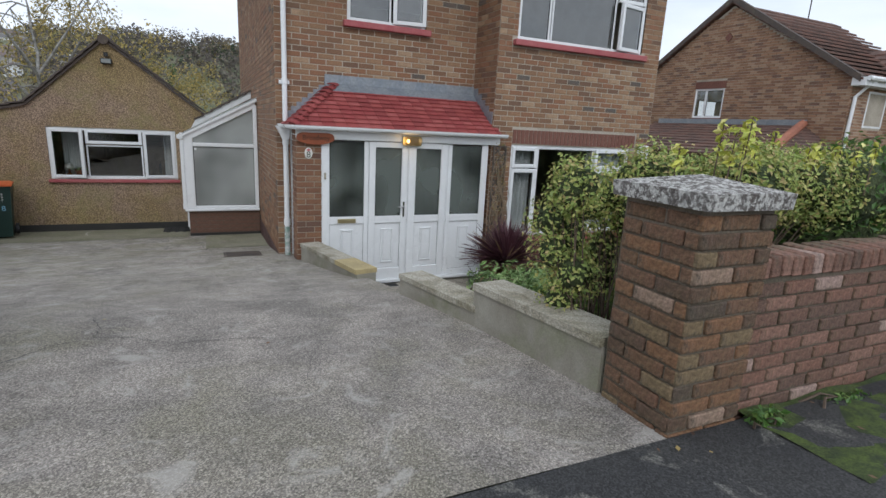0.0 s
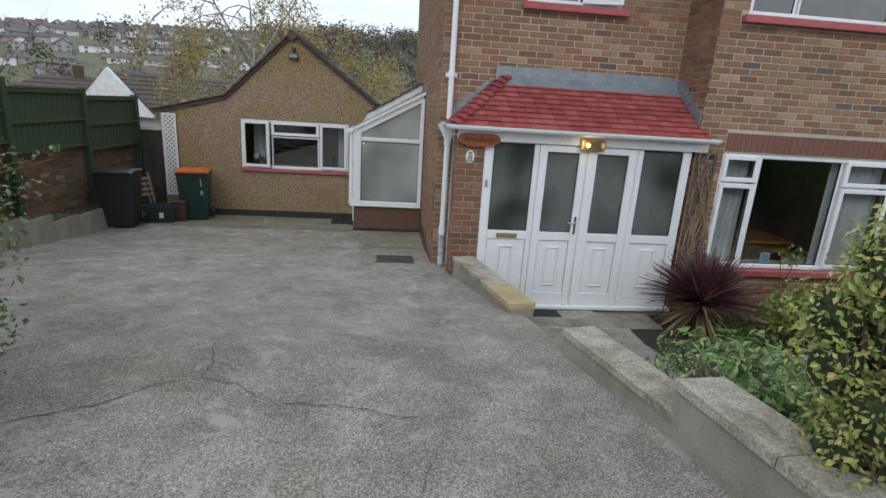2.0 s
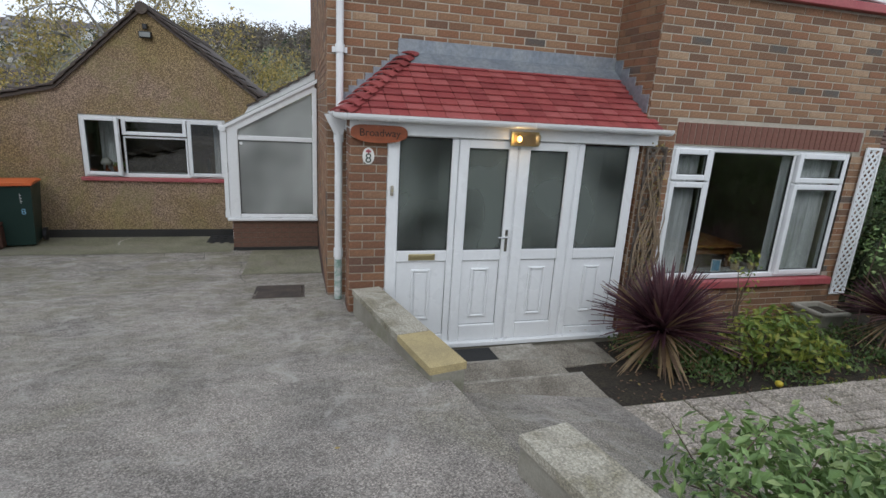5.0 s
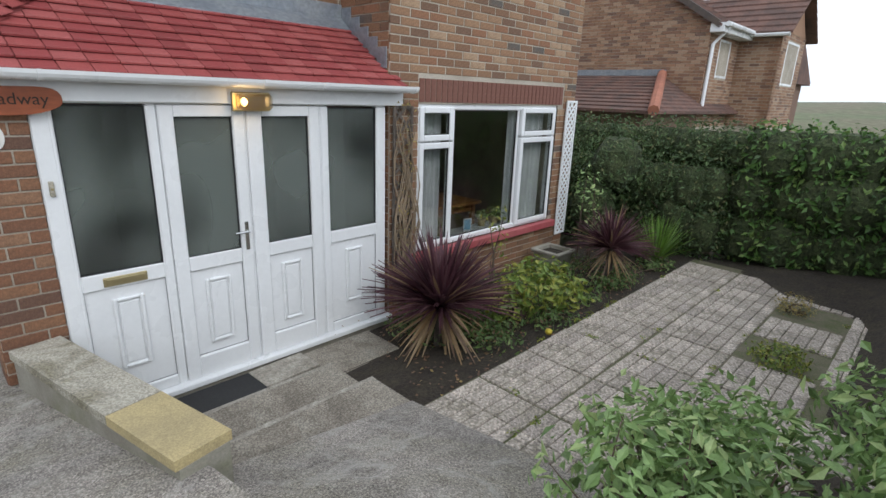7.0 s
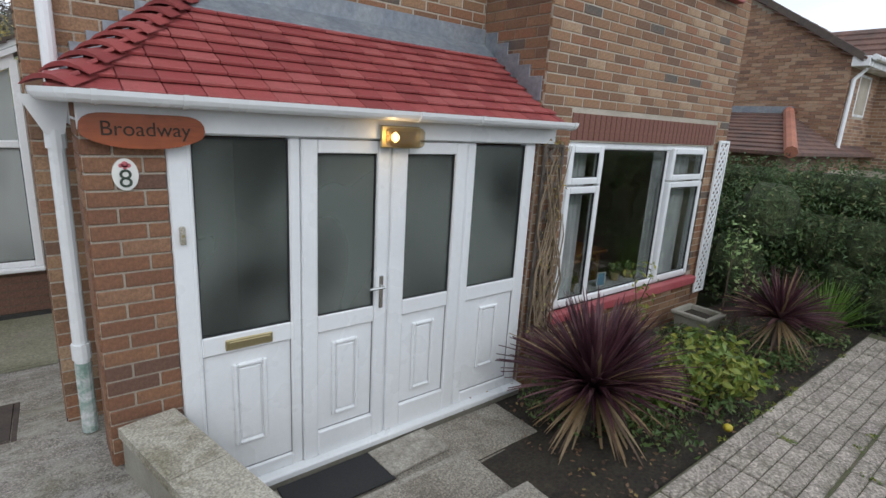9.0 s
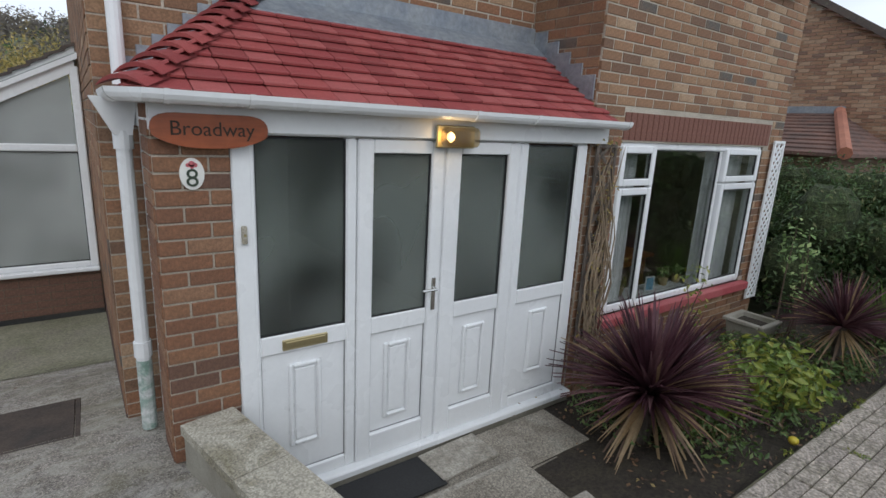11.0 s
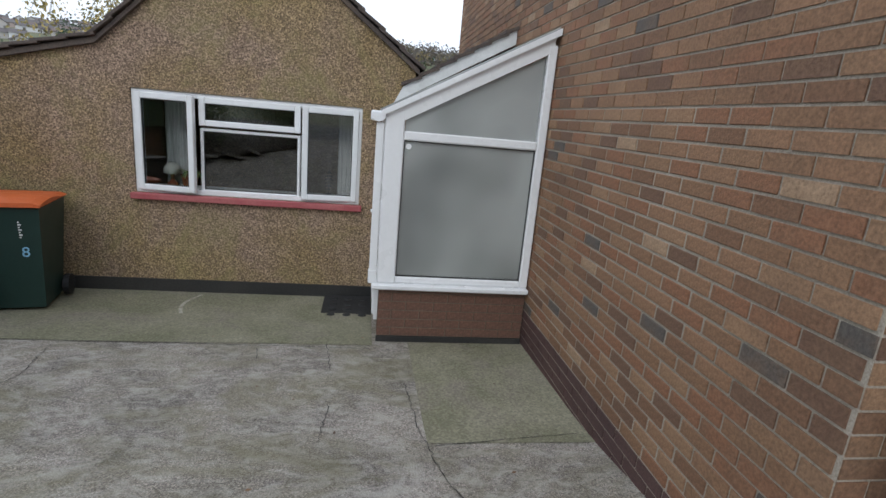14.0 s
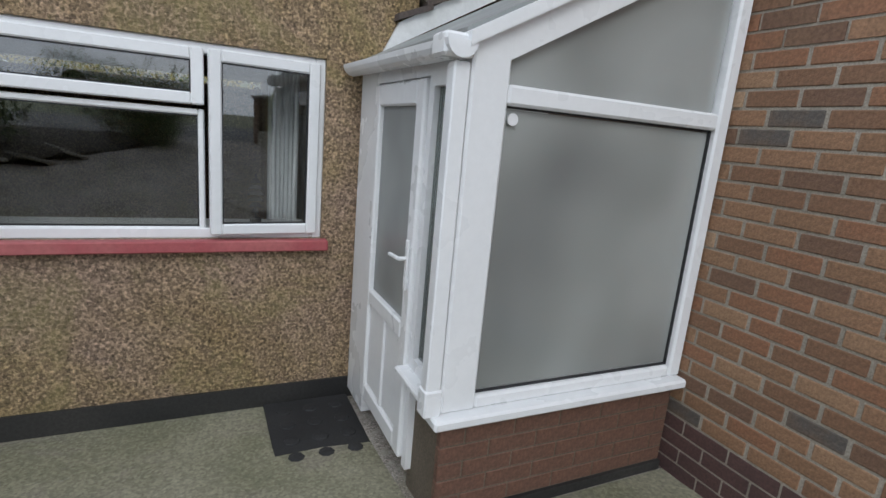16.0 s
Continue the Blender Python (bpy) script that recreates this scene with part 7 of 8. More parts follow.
bush("wall_foot_weed", (2.4, 1.36, 0.88), [(0, 0, 0.03, 0.13, 0.06, 0.05), (0.7, 0, 0.0, 0.2, 0.05, 0.02), (1.6, -0.05, 0.0, 0.3, 0.06, 0.02)], 260, 0.04, "leaf_hedge", "small weeds at the foot of the brick wall", "weeds", seed=38, stems=5, shell=0.2)
# fallen leaves
M["leaf_litter"] = leaf_material("fallen_leaf_litter", [(0, (0.16, 0.09, 0.05)), (0.3, (0.22, 0.13, 0.07)), (0.6, (0.10, 0.06, 0.04)), (0.85, (0.38, 0.28, 0.10))])
L = Lump()
for k in range(170):
    x, y = (rngn.uniform(1.6, 6.5), rngn.uniform(0.3, 1.4)) if k < 90 else (rngn.uniform(3.0, 7.5), rngn.uniform(5.5, 6.9)) if k < 150 else (rngn.uniform(-2.2, 1.2), rngn.uniform(3, 11))
    z = (0.0 if 90 <= k < 150 else ground(y)) + 0.022
    s, a = rngn.uniform(0.008, 0.02), rngn.uniform(0, 6)
    L.add([(-s, 0, 0), (0, -s * 0.6, 0.002), (s, 0, 0.004), (0, s * 0.6, 0.002)], [(0, 1, 2, 3)], pose(x, y, z, 0, 0, math.degrees(a)))
for k in range(900):
    x, y = rngn.uniform(3.1, 7.6), rngn.uniform(5.5, 6.9)
    z = bed_z(x, y) + 0.03 * noise.noise(Vector((x * 2, y * 2, 0))) + 0.014
    if x < 3.4 and y > 5.93:
        continue
    w_, a = rngn.uniform(0.008, 0.024), rngn.uniform(0, 6)
    L.add([(-w_, 0, 0), (0, -w_ * 0.6, 0.006), (w_, 0, 0.008), (0, w_ * 0.6, 0.002)], [(0, 1, 2, 3)], pose(x, y, z, rngn.uniform(-20, 20), rngn.uniform(-20, 20), math.degrees(a)))
solid("fallen_leaves", L, M["leaf_litter"], "scattered small fallen leaves", "leaves", kind="stuff")

# ---- neighbour's house ----
NX, NY0, NY1, NEZ, NAZ = 14.6, 8.0, 15.4, 3.92, 6.15
NM = (NY0 + NY1) / 2
nb = thing("neighbour_house", (NX, NY0, 0.0), "brown brick neighbouring house with a gable wall and brown tiled roof", "house")
dy = NY1 - NY0
W = (11.55 - NY0, 12.62 - NY0, 2.88, 3.78)
brk = material("neighbour_brown_brick", None, None, grain=30, grainy=0.2, rough=0.9, bump=0.2, pieces=[(0, (0.27, 0.16, 0.10)), (0.25, (0.32, 0.19, 0.12)), (0.5, (0.23, 0.13, 0.085)), (0.7, (0.36, 0.24, 0.16)), (0.9, (0.18, 0.11, 0.08))])
L = Lump()
panel_with_holes(L, 0, dy, -0.6, NEZ, 0.01, 0.25, [W], pose(0, 0, 0, 0, 0, 90) @ Matrix.Diagonal((1, -1, 1, 1)))
L.prism([(0, NEZ), (dy, NEZ), (dy / 2, NAZ)], 0.01, 0.25, Matrix(((0, 0, 1, 0), (1, 0, 0, 0), (0, 1, 0, 0), (0, 0, 0, 1))))
L.box(0.25, 2.2, 0, 0.25, -0.6, NEZ).box(2.2, 2.45, -1.0, 0.25, -0.6, NEZ - 0.0).box(2.2, 4.7, -1.0, -0.75, -0.6, NEZ).box(4.45, 4.7, -0.75, dy, -0.6, NEZ)
part("wall", L, M["mortar"], nb)
gm = Matrix.Identity(4) @ pose(0, dy, 0, 0, 0, -90)
slope_n = (NAZ - NEZ) / (dy / 2)
brickwork(nb, gm, 0, dy, 0.6, NAZ, brk, [(dy - W[1], dy - W[0], W[2], W[3]), (dy - W[1] - 0.03, dy - W[0] + 0.03, W[3], W[3] + 0.24)], top=lambda u: NEZ + slope_n * (dy / 2 - abs(u - dy / 2)), seed=40)
brickwork(nb, pose(0, 0, 0), 0, 2.2, 1.5, NEZ, brk, [(0.75, 1.6, 2.7, 3.6)], seed=41)
brickwork(nb, pose(2.2, -1.0, 0), 0, 2.5, 1.5, NEZ, brk, [(0.6, 1.9, 2.6, 3.7)], seed=42)
brickwork(nb, pose(2.2, 0, 0, 0, 0, -90), 0, 1.0, 1.5, NEZ, brk, seed=43)
L = Lump()
for k in range(16):
    L.box(-0.012, 0.03, W[0] - 0.02 + k * 0.07, W[0] + 0.042 + k * 0.07, W[3], W[3] + 0.22)
part("lintel_bricks", L, M["brick_soldier"], nb, kind="stuff")
window("window", nb, W[1] - W[0], W[3] - W[2], pose(0.02, W[1], W[2], 0, 0, -90), [(0.03, 0.4, 0.03, 0.87, False, 0), (0.42, 1.04, 0.03, 0.87, False, 0)])
part("sill", Lump().box(-0.07, 0.03, W[0] - 0.05, W[1] + 0.05, W[2] - 0.08, W[2]), M["brick_soldier"], nb)
window("window", nb, 0.85, 0.9, pose(0.75, 0.0, 2.7), [(0.03, 0.82, 0.03, 0.87, False, 0)], glass=M["frost_pale"])
window("window", nb, 1.3, 1.1, pose(2.8, -1.0, 2.6), [(0.03, 0.64, 0.03, 1.07, False, 0), (0.66, 1.27, 0.03, 1.07, False, 0)], glass=M["frost_pale"])
L = Lump()
for c in range(15):   # roof in courses, each a shallow wedge
    for side_ in (1, -1):
        f0, f1 = c / 15, (c + 1) / 15
        ya, yb = (dy / 2) * (1 - f0), (dy / 2) * (1 - f1)
        ya += 0.25 * (1 - f0)
        za, zb = NEZ - 0.12 + (NAZ + 0.18 - NEZ) * f0, NEZ - 0.12 + (NAZ + 0.18 - NEZ) * f1
        P = []
        for x in (-0.12, 4.9):
            for y, z in ((ya, za), (ya, za + 0.055), (yb, zb + 0.012), (yb, zb)):
                P.append((x, dy / 2 - side_ * y, z))
        part("tile_course", Lump().add(P, [(0, 1, 2, 3), (7, 6, 5, 4), (0, 4, 5, 1), (1, 5, 6, 2), (2, 6, 7, 3), (3, 7, 4, 0)]), M["tile_far"], nb)
part("roof_deck", Lump().prism([(-0.1, NEZ - 0.2), (dy + 0.1, NEZ - 0.2), (dy / 2, NAZ - 0.02)], 0.26, 4.85, Matrix(((0, 0, 1, 0), (1, 0, 0, 0), (0, 1, 0, 0), (0, 0, 0, 1)))), M["tile_dark"], nb)
L = Lump()   # the wing's own gable roof, its ridge running back into the main one
for s in (1, -1):
    for c in range(7):
        f0, f1 = c / 7, (c + 1) / 7
        xa, xb = 3.45 + s * 1.55 * (1 - f0), 3.45 + s * 1.55 * (1 - f1)
        za, zb = NEZ - 0.1 + 1.15 * f0, NEZ - 0.1 + 1.15 * f1
        P = [(xa, -1.25, za + 0.05), (xb, -1.25, zb + 0.01), (xb, 2.4, zb + 0.01), (xa, 2.4, za + 0.05), (xa, -1.25, za - 0.02), (xb, -1.25, zb - 0.02), (xb, 2.4, zb - 0.02), (xa, 2.4, za - 0.02)]
        part("tile_course", Lump().add(P, [(0, 1, 2, 3), (7, 6, 5, 4), (0, 4, 5, 1), (1, 5, 6, 2), (2, 6, 7, 3), (3, 7, 4, 0)]), M["tile_far"], nb)
part("wing_gable", Lump().prism([(2.2, NEZ - 0.05), (4.7, NEZ - 0.05), (3.45, NEZ + 0.9)], 0.76, 1.0, pose(0, 0, 0, 90, 0, 0)), brk, nb)
L = Lump()
for s in (1, -1):
    P = [(-0.13, dy / 2, NAZ + 0.10), (-0.13, dy / 2 - s * (dy / 2 + 0.2), NEZ - 0.16), (-0.13, dy / 2 - s * (dy / 2 + 0.2), NEZ + 0.0), (-0.13, dy / 2, NAZ + 0.26)]
    L.add(P + [(p[0] + 0.14, p[1], p[2]) for p in P], [(0, 1, 2, 3), (7, 6, 5, 4), (3, 2, 6, 7), (0, 4, 5, 1), (1, 5, 6, 2), (0, 3, 7, 4)])
part("verge_board", L, M["tile_dark"], nb)
part("eave_box", Lump().box(-0.1, 2.2, -0.32, 0.0, NEZ - 0.25, NEZ - 0.05, 0.01), M["upvc"], nb)
part("gutter", Lump().tube([(-0.1, -0.38, NEZ - 0.08), (2.2, -0.38, NEZ - 0.08)], 0.06, 8).tube([(1.95, -1.2, NEZ - 0.12), (1.95, 0, NEZ - 0.12)], 0.06, 8), M["upvc"], nb)
part("downpipe", Lump().tube([(0.2, -0.36, NEZ - 0.1), (0.1, -0.06, NEZ - 0.5), (0.06, -0.06, 1.9)], 0.045, 8), M["upvc"], nb)
part("vent_brick", Lump().prism([(0, 0.13), (-0.13, 0), (0, -0.13), (0.13, 0)], -0.03, 0.0, Matrix(((0, 0, 1, 0), (1, 0, 0, dy / 2), (0, 1, 0, NAZ - 0.9), (0, 0, 0, 1)))), M["brick_soldier"], nb)
part("aerial", Lump().tube([(3.5, dy / 2, NAZ - 0.1), (3.5, dy / 2, NAZ + 2.3)], 0.02, 6).tube([(3.2, dy / 2, NAZ + 2.2), (3.9, dy / 2, NAZ + 2.2)], 0.01, 6), M["iron"], nb)
garage = thing("neighbour_garage", (11.3, 7.7, 0.0), "low garage with a hipped brown tiled roof beside the neighbouring house", "garage")
part("wall", Lump().box(0.3, 3.25, 0.3, 6.2, -0.6, 1.85), brk, garage)
L = Lump()
nr = 11
for c in range(nr):
    f0, f1 = c / nr, (c + 1) / nr
    x0, x1 = 3.3 * f0, 3.3 * f1
    ya, yb = 1.3 * f0, 1.3 * f1
    z0_, z1_ = 1.85 + 0.85 * f0, 1.85 + 0.85 * f1
    # side slope rising away from us, front slope
    P = [(x0, ya, z0_ + 0.04), (x1, yb, z1_ + 0.01), (x1, 6.3, z1_ + 0.01), (x0, 6.3, z0_ + 0.04), (x0, ya, z0_ - 0.02), (x1, yb, z1_ - 0.02), (x1, 6.3, z1_ - 0.02), (x0, 6.3, z0_ - 0.02)]
    part("tile_course", Lump().add(P, [(0, 1, 2, 3), (7, 6, 5, 4), (0, 4, 5, 1), (1, 5, 6, 2), (2, 6, 7, 3), (3, 7, 4, 0)]), M["tile_far"], garage)
    P = [(x0, ya, z0_ + 0.04), (6.0, ya, z0_ + 0.04), (6.0, yb, z1_ + 0.01), (x1, yb, z1_ + 0.01), (x0, ya, z0_ - 0.02), (6.0, ya, z0_ - 0.02), (6.0, yb, z1_ - 0.02), (x1, yb, z1_ - 0.02)]
    part("tile_course", Lump().add(P, [(0, 1, 2, 3), (7, 6, 5, 4), (0, 4, 5, 1), (1, 5, 6, 2), (2, 6, 7, 3), (3, 7, 4, 0)]), M["tile_far"], garage)
part("hip_tile", Lump().tube([(0.0, 0.0, 1.9), (3.3, 1.3, 2.76)], 0.11, 8), material("orange_ridge_tile", (0.38, 0.15, 0.09), (0.3, 0.12, 0.08)), garage, "orange clay hip tiles")
part("flashing", Lump().box(3.2, 3.29, 1.2, 6.2, 2.7, 2.85), M["lead"], garage)
fh = thing("far_side_house", (27.0, 9.5, -0.5), "small brick house farther along the street", "house")
part("wall", Lump().box(0, 6, 0, 7, 0, 3.7), brk, fh)
part("roof", Lump().prism([(-0.3, 3.6), (6.3, 3.6), (6.3, 3.75), (3.0, 5.6), (-0.3, 3.75)], -7.3, 0.3, pose(0, 0, 0, 90, 0, 0)), M["tile_far"], fh)
window("window", fh, 1.6, 1.1, pose(1.5, 0, 2.2), [(0.03, 1.57, 0.03, 1.07, False, 0)], glass=M["frost_pale"])
L = Lump()   # moss along the foot of the front wall
nx, ny = 60, 8
for j in range(ny + 1):
    for i in range(nx + 1):
        x, y = 2.35 + 0.12 * i, 1.46 - 0.11 * j
        L.v.append((x, y, ground(y) - 0.008 + 0.034 * noise.noise(Vector((x * 3.1, y * 5.5, 5))) + 0.014 * (1 - j / ny)))
for j in range(ny):
    for i in range(nx):
        a = j * (nx + 1) + i
        L.f.append((a, a + nx + 1, a + nx + 2, a + 1))
solid("moss", L, M["moss"], "bright green moss on the pavement beside the wall", "moss", kind="stuff", smooth=True)


# ---- things inside the windows ----
tb = thing("table", (4.75, 7.75, -0.05), "honey-coloured wooden table inside the living room window", "table")
part("tabletop", Lump().box(0, 1.5, 0, 0.8, 0.70, 0.74, 0.008), M["table"], tb)
for x in (0.06, 1.38):
    for y in (0.06, 0.68):
        part("leg", Lump().box(x, x + 0.06, y, y + 0.06, 0, 0.70, 0.006), M["table"], tb)
part("apron", Lump().box(0.1, 1.4, 0.08, 0.10, 0.6, 0.70), M["table"], tb)
ins = thing("window_board", (4.31, 7.12, 0.49), "white painted window board inside the living room", "window board")
part("board", Lump().box(0, 2.38, 0, 0.28, 0, 0.025, 0.005), M["white_paint"], ins)
ph = thing("photo_frame", (5.35, 7.2, 0.52), "small photo frame standing on the window board", "photo frame", turn=-10)
part("frame", ring(Lump(), -0.06, 0.06, 0, 0.15, 0.012, 0, 0.012, 0.002), M["upvc"], ph)
part("print", Lump().box(-0.048, 0.048, 0.006, 0.009, 0.012, 0.138), M["blue_mark"], ph)
for k, x in enumerate((4.95, 5.7, 5.95)):
    v = thing("flower_pot", (x, 7.28, 0.517), "small flowering pot plant on the window board", "pot plant")
    part("pot", Lump().lathe([(0.04, 0), (0.055, 0.09), (0.058, 0.09), (0.05, 0.085)], 12), M["coping_y"], v)
    leaf_cloud("foliage", M["leaf_shrub" if k else "leaf_yellow"], [(0, 0, 0.14, 0.08, 0.08, 0.07)], 90, 0.045, v, 70 + k, shell=0.2)
bdw = thing("annex_window_board", (WAN[0] + 0.05, YA + 0.14, WAN[2] + 0.02), "white window board inside the annex window", "window board")
part("board", Lump().box(0, 2.05, 0, 0.22, 0, 0.025, 0.005), M["white_paint"], bdw)
sp = thing("spider_plant", (WAN[0] + 0.42, YA + 0.26, WAN[2] + 0.045), "spider plant in a terracotta pot inside the annex window", "pot plant")
part("pot", Lump().lathe([(0.06, 0), (0.085, 0.12), (0.09, 0.12), (0.08, 0.11)], 14), M["sign_wood"], sp)
LL = Lump()
for k in range(26):
    a, ln = rngn.uniform(0, 6.28), rngn.uniform(0.12, 0.22)
    pts = [Vector((math.cos(a) * ln * f, math.sin(a) * ln * f * 0.6, 0.12 + ln * (1.1 * f - 1.2 * f * f))) for f in (0, 0.3, 0.6, 1)]
    s_ = Vector((-math.sin(a), math.cos(a), 0)) * 0.006
    k0 = len(LL.v)
    for p in pts:
        LL.v += [tuple(p - s_), tuple(p + s_)]
    LL.f += [(k0 + 2 * j, k0 + 2 * j + 1, k0 + 2 * j + 3, k0 + 2 * j + 2) for j in range(3)]
part("foliage", LL, M["leaf_shrub"], sp)
lm = thing("table_lamp", (WAN[0] + 0.24, YA + 0.30, WAN[2] + 0.045), "small table lamp with a white dome shade on the sill", "lamp")
part("base", Lump().lathe([(0.06, 0), (0.05, 0.02), (0.02, 0.05), (0.02, 0.12)], 12), M["sign_wood"], lm)
part("shade", Lump().lathe([(0.085, 0.12), (0.08, 0.18), (0.05, 0.22), (0.01, 0.235)], 16), M["enamel"], lm, smooth=True)
hs2 = thing("leaf_ornament", (WAN[0] + 1.82, YA + 0.28, WAN[2] + 0.045), "dark leaf-shaped ornament on a stand inside the annex window", "ornament")
LL = Lump().box(-0.03, 0.03, -0.02, 0.02, 0, 0.02)
for k in range(6):
    w_ = 0.05 * math.sin(math.pi * (k + 1) / 7.5)
    LL.prism([(-w_, 0.05 + k * 0.035), (w_, 0.05 + k * 0.035), (w_ * 0.5, 0.078 + k * 0.035), (-w_ * 0.5, 0.078 + k * 0.035)], -0.004, 0.004, pose(0, 0, 0, 90, 0, 0))
LL.box(-0.004, 0.004, -0.003, 0.003, 0.02, 0.28)
part("ornament", LL, M["plastic_black"], hs2)
curtains(Matrix.Translation((WAN[0], YA + 0.22, WAN[2])), WAN[1] - WAN[0], WAN[3] - WAN[2], [(0.14, 0.42), (1.90, 2.08)], 1)
solid("ceiling_annex", Lump().box(AX0 + 0.3, AX1 - 0.3, YA + 0.3, 17.7, 2.0, 2.1), M["room"], kind="structure")
solid("floor_annex", Lump().box(AX0 + 0.3, AX1 - 0.3, YA + 0.3, 17.7, -0.4, -0.3), M["room"], kind="structure")
solid("floor_porch", Lump().box(1.4, XB0 - 0.02, YP + 0.09, YM, -0.095, -0.07), M["white_paint"], kind="structure")
solid("floor_lean_to", Lump().box(LX0 + 0.21, XS - 0.02, YL + 0.21, YA + 0.85, -0.2, 0.02), M["coping"], kind="structure")


# ---- houses below, the valley and the hill opposite ----
def hip_house(name, label, at, turn, w, d, h, rise_, roof_mat, gable=None, wall="far_wall"):
    t = thing(name, at, label, "house", turn=turn)
    part("wall", Lump().box(-w / 2, w / 2, -d / 2, d / 2, -6, h), M[wall], t)
    L = Lump()
    ins = 0 if gable else d / 2
    rows_ = 9
    for c in range(rows_):
        f0, f1 = c / rows_, (c + 1) / rows_
        e = 0.35
        def ring_pts(f, z):
            hx, hy = w / 2 + e - (ins + e) * f * (0 if gable else 1), (d / 2 + e) * (1 - f)
            return [(-hx, -hy, z), (hx, -hy, z), (hx, hy, z), (-hx, hy, z)]
        a, b = ring_pts(f0, h + rise_ * f0 + 0.06), ring_pts(f1, h + rise_ * f1)
        c0 = ring_pts(f0, h + rise_ * f0 - 0.02)
        part("tile_course", Lump().add(a + b + c0, [(0, 1, 5, 4), (1, 2, 6, 5), (2, 3, 7, 6), (3, 0, 4, 7), (8, 9, 1, 0), (9, 10, 2, 1), (10, 11, 3, 2), (11, 8, 0, 3)]), M[roof_mat], t)
    if gable:
        part("gable", Lump().prism([(-d / 2 - 0.2, h - 0.2), (d / 2 + 0.2, h - 0.2), (0, h + rise_ + 0.15)], w / 2 + 0.36, w / 2 + 0.5, Matrix(((0, 0, -1, 0), (1, 0, 0, 0), (0, 1, 0, 0), (0, 0, 0, 1)))), M["white_paint"], t)
    part("chimney", Lump().box(-0.3, 0.3, -0.3, 0.3, h + rise_ - 0.4, h + rise_ + 0.7), M["brick_pier"], t)
    return t


hip_house("bungalow", "bungalow with a brown hipped tiled roof below the garden", (-22.5, 28.5, 0), 35, 11, 8, 0.6, 2.7, "tile_far")
hip_house("bungalow", "bungalow with a dark tiled roof farther down the slope", (-20.5, 39.0, 0), 30, 12, 8, 0.3, 2.4, "tile_dark")
hip_house("bungalow", "bungalow with a white painted gable and grey-brown tiled roof", (-13.5, 37.3, 0), 65, 9, 6, 0.9, 2.2, "tile_dark", gable=True)

rng = random.Random(77)
SHAPES = []
# far panes are grey, the haze of distance being in their colour
M["far_glass"] = material("far_window_glass", (0.16, 0.17, 0.18), rough=0.3, bump=0)
for v in range(3):
    w, d, h, rz = ((5.4, 4.5, 3.0, 1.5), (9.5, 4.5, 3.0, 1.4), (4.8, 5, 3.1, 1.7))[v]
    hs_ = Lump().box(-w / 2, w / 2, -d / 2, d / 2, -5, h)
    if v == 2:
        hs_.prism([(-w / 2, h), (w / 2, h), (0, h + rz)], -d / 2, d / 2, Matrix(((1, 0, 0, 0), (0, 0, 1, 0), (0, 1, 0, 0), (0, 0, 0, 1))))
        rf_ = Lump()
        for s in (1, -1):
            rf_.add([(0, -d / 2 - 0.3, h + rz + 0.05), (s * (w / 2 + 0.4), -d / 2 - 0.3, h - 0.2), (s * (w / 2 + 0.4), d / 2 + 0.3, h - 0.2), (0, d / 2 + 0.3, h + rz + 0.05), (0, -d / 2 - 0.3, h + rz + 0.35), (s * (w / 2 + 0.4), -d / 2 - 0.3, h + 0.1), (s * (w / 2 + 0.4), d / 2 + 0.3, h + 0.1), (0, d / 2 + 0.3, h + rz + 0.35)], QUADS_ALT if False else [(0, 1, 2, 3), (7, 6, 5, 4), (0, 4, 5, 1), (1, 5, 6, 2), (2, 6, 7, 3), (3, 7, 4, 0)])
    else:
        rf_ = Lump().prism([(-d / 2 - 0.4, h - 0.1), (d / 2 + 0.4, h - 0.1), (0, h + rz)], -w / 2 - 0.2, w / 2 + 0.2, Matrix(((0, 0, 1, 0), (1, 0, 0, 0), (0, 1, 0, 0), (0, 0, 0, 1))))
        rf_.box(w * 0.3, w * 0.3 + 0.9, -0.4, 0.4, h + rz - 0.5, h + rz + 0.9)
    wn_ = Lump().box(-0.55, 0.55, -d / 2 - 0.06, -d / 2 + 0.02, -0.4, 0.4).mesh("window", M["far_glass"])
    SHAPES.append((hs_.mesh("wall", M["far_wall"]), rf_.mesh("roof", M["far_roof"]), wn_, w, h))
for r in (205, 228, 250, 272, 292, 312, 330, 348, 366, 384, 400, 414):
    az = -56 + rng.uniform(0, 2)
    while az < (-9 if r > 280 else -13):
        v = rng.choice((0, 0, 1, 1, 2))
        wm, rm, wi, w, h = SHAPES[v]
        az += math.degrees((w + rng.choice((0.3, 0.5, 2, 7))) / r)
        rr = r + rng.uniform(-4, 4)
        x, y = rr * math.sin(radians(az)), rr * math.cos(radians(az))
        if rng.random() < (0.10 if r > 300 else 0.25):
            continue
        hh = thing("terraced_house", (x, y, far_land(x, y) - 1.2), "small pale house on the far hillside", "house", "houses on the far hill", turn=-az + rng.uniform(-14, 14))
        for me, nm in ((wm, "wall"), (rm, "roof")):
            lay(me, nm, hh, Matrix.Identity(4))
        if r <= 260:
            for wx in (-w * 0.28, w * 0.28):
                lay(wi, "window", hh, Matrix.Translation((wx, 0, h - 0.9)))
                lay(wi, "window", hh, Matrix.Translation((wx, 0, h - 2.3)))


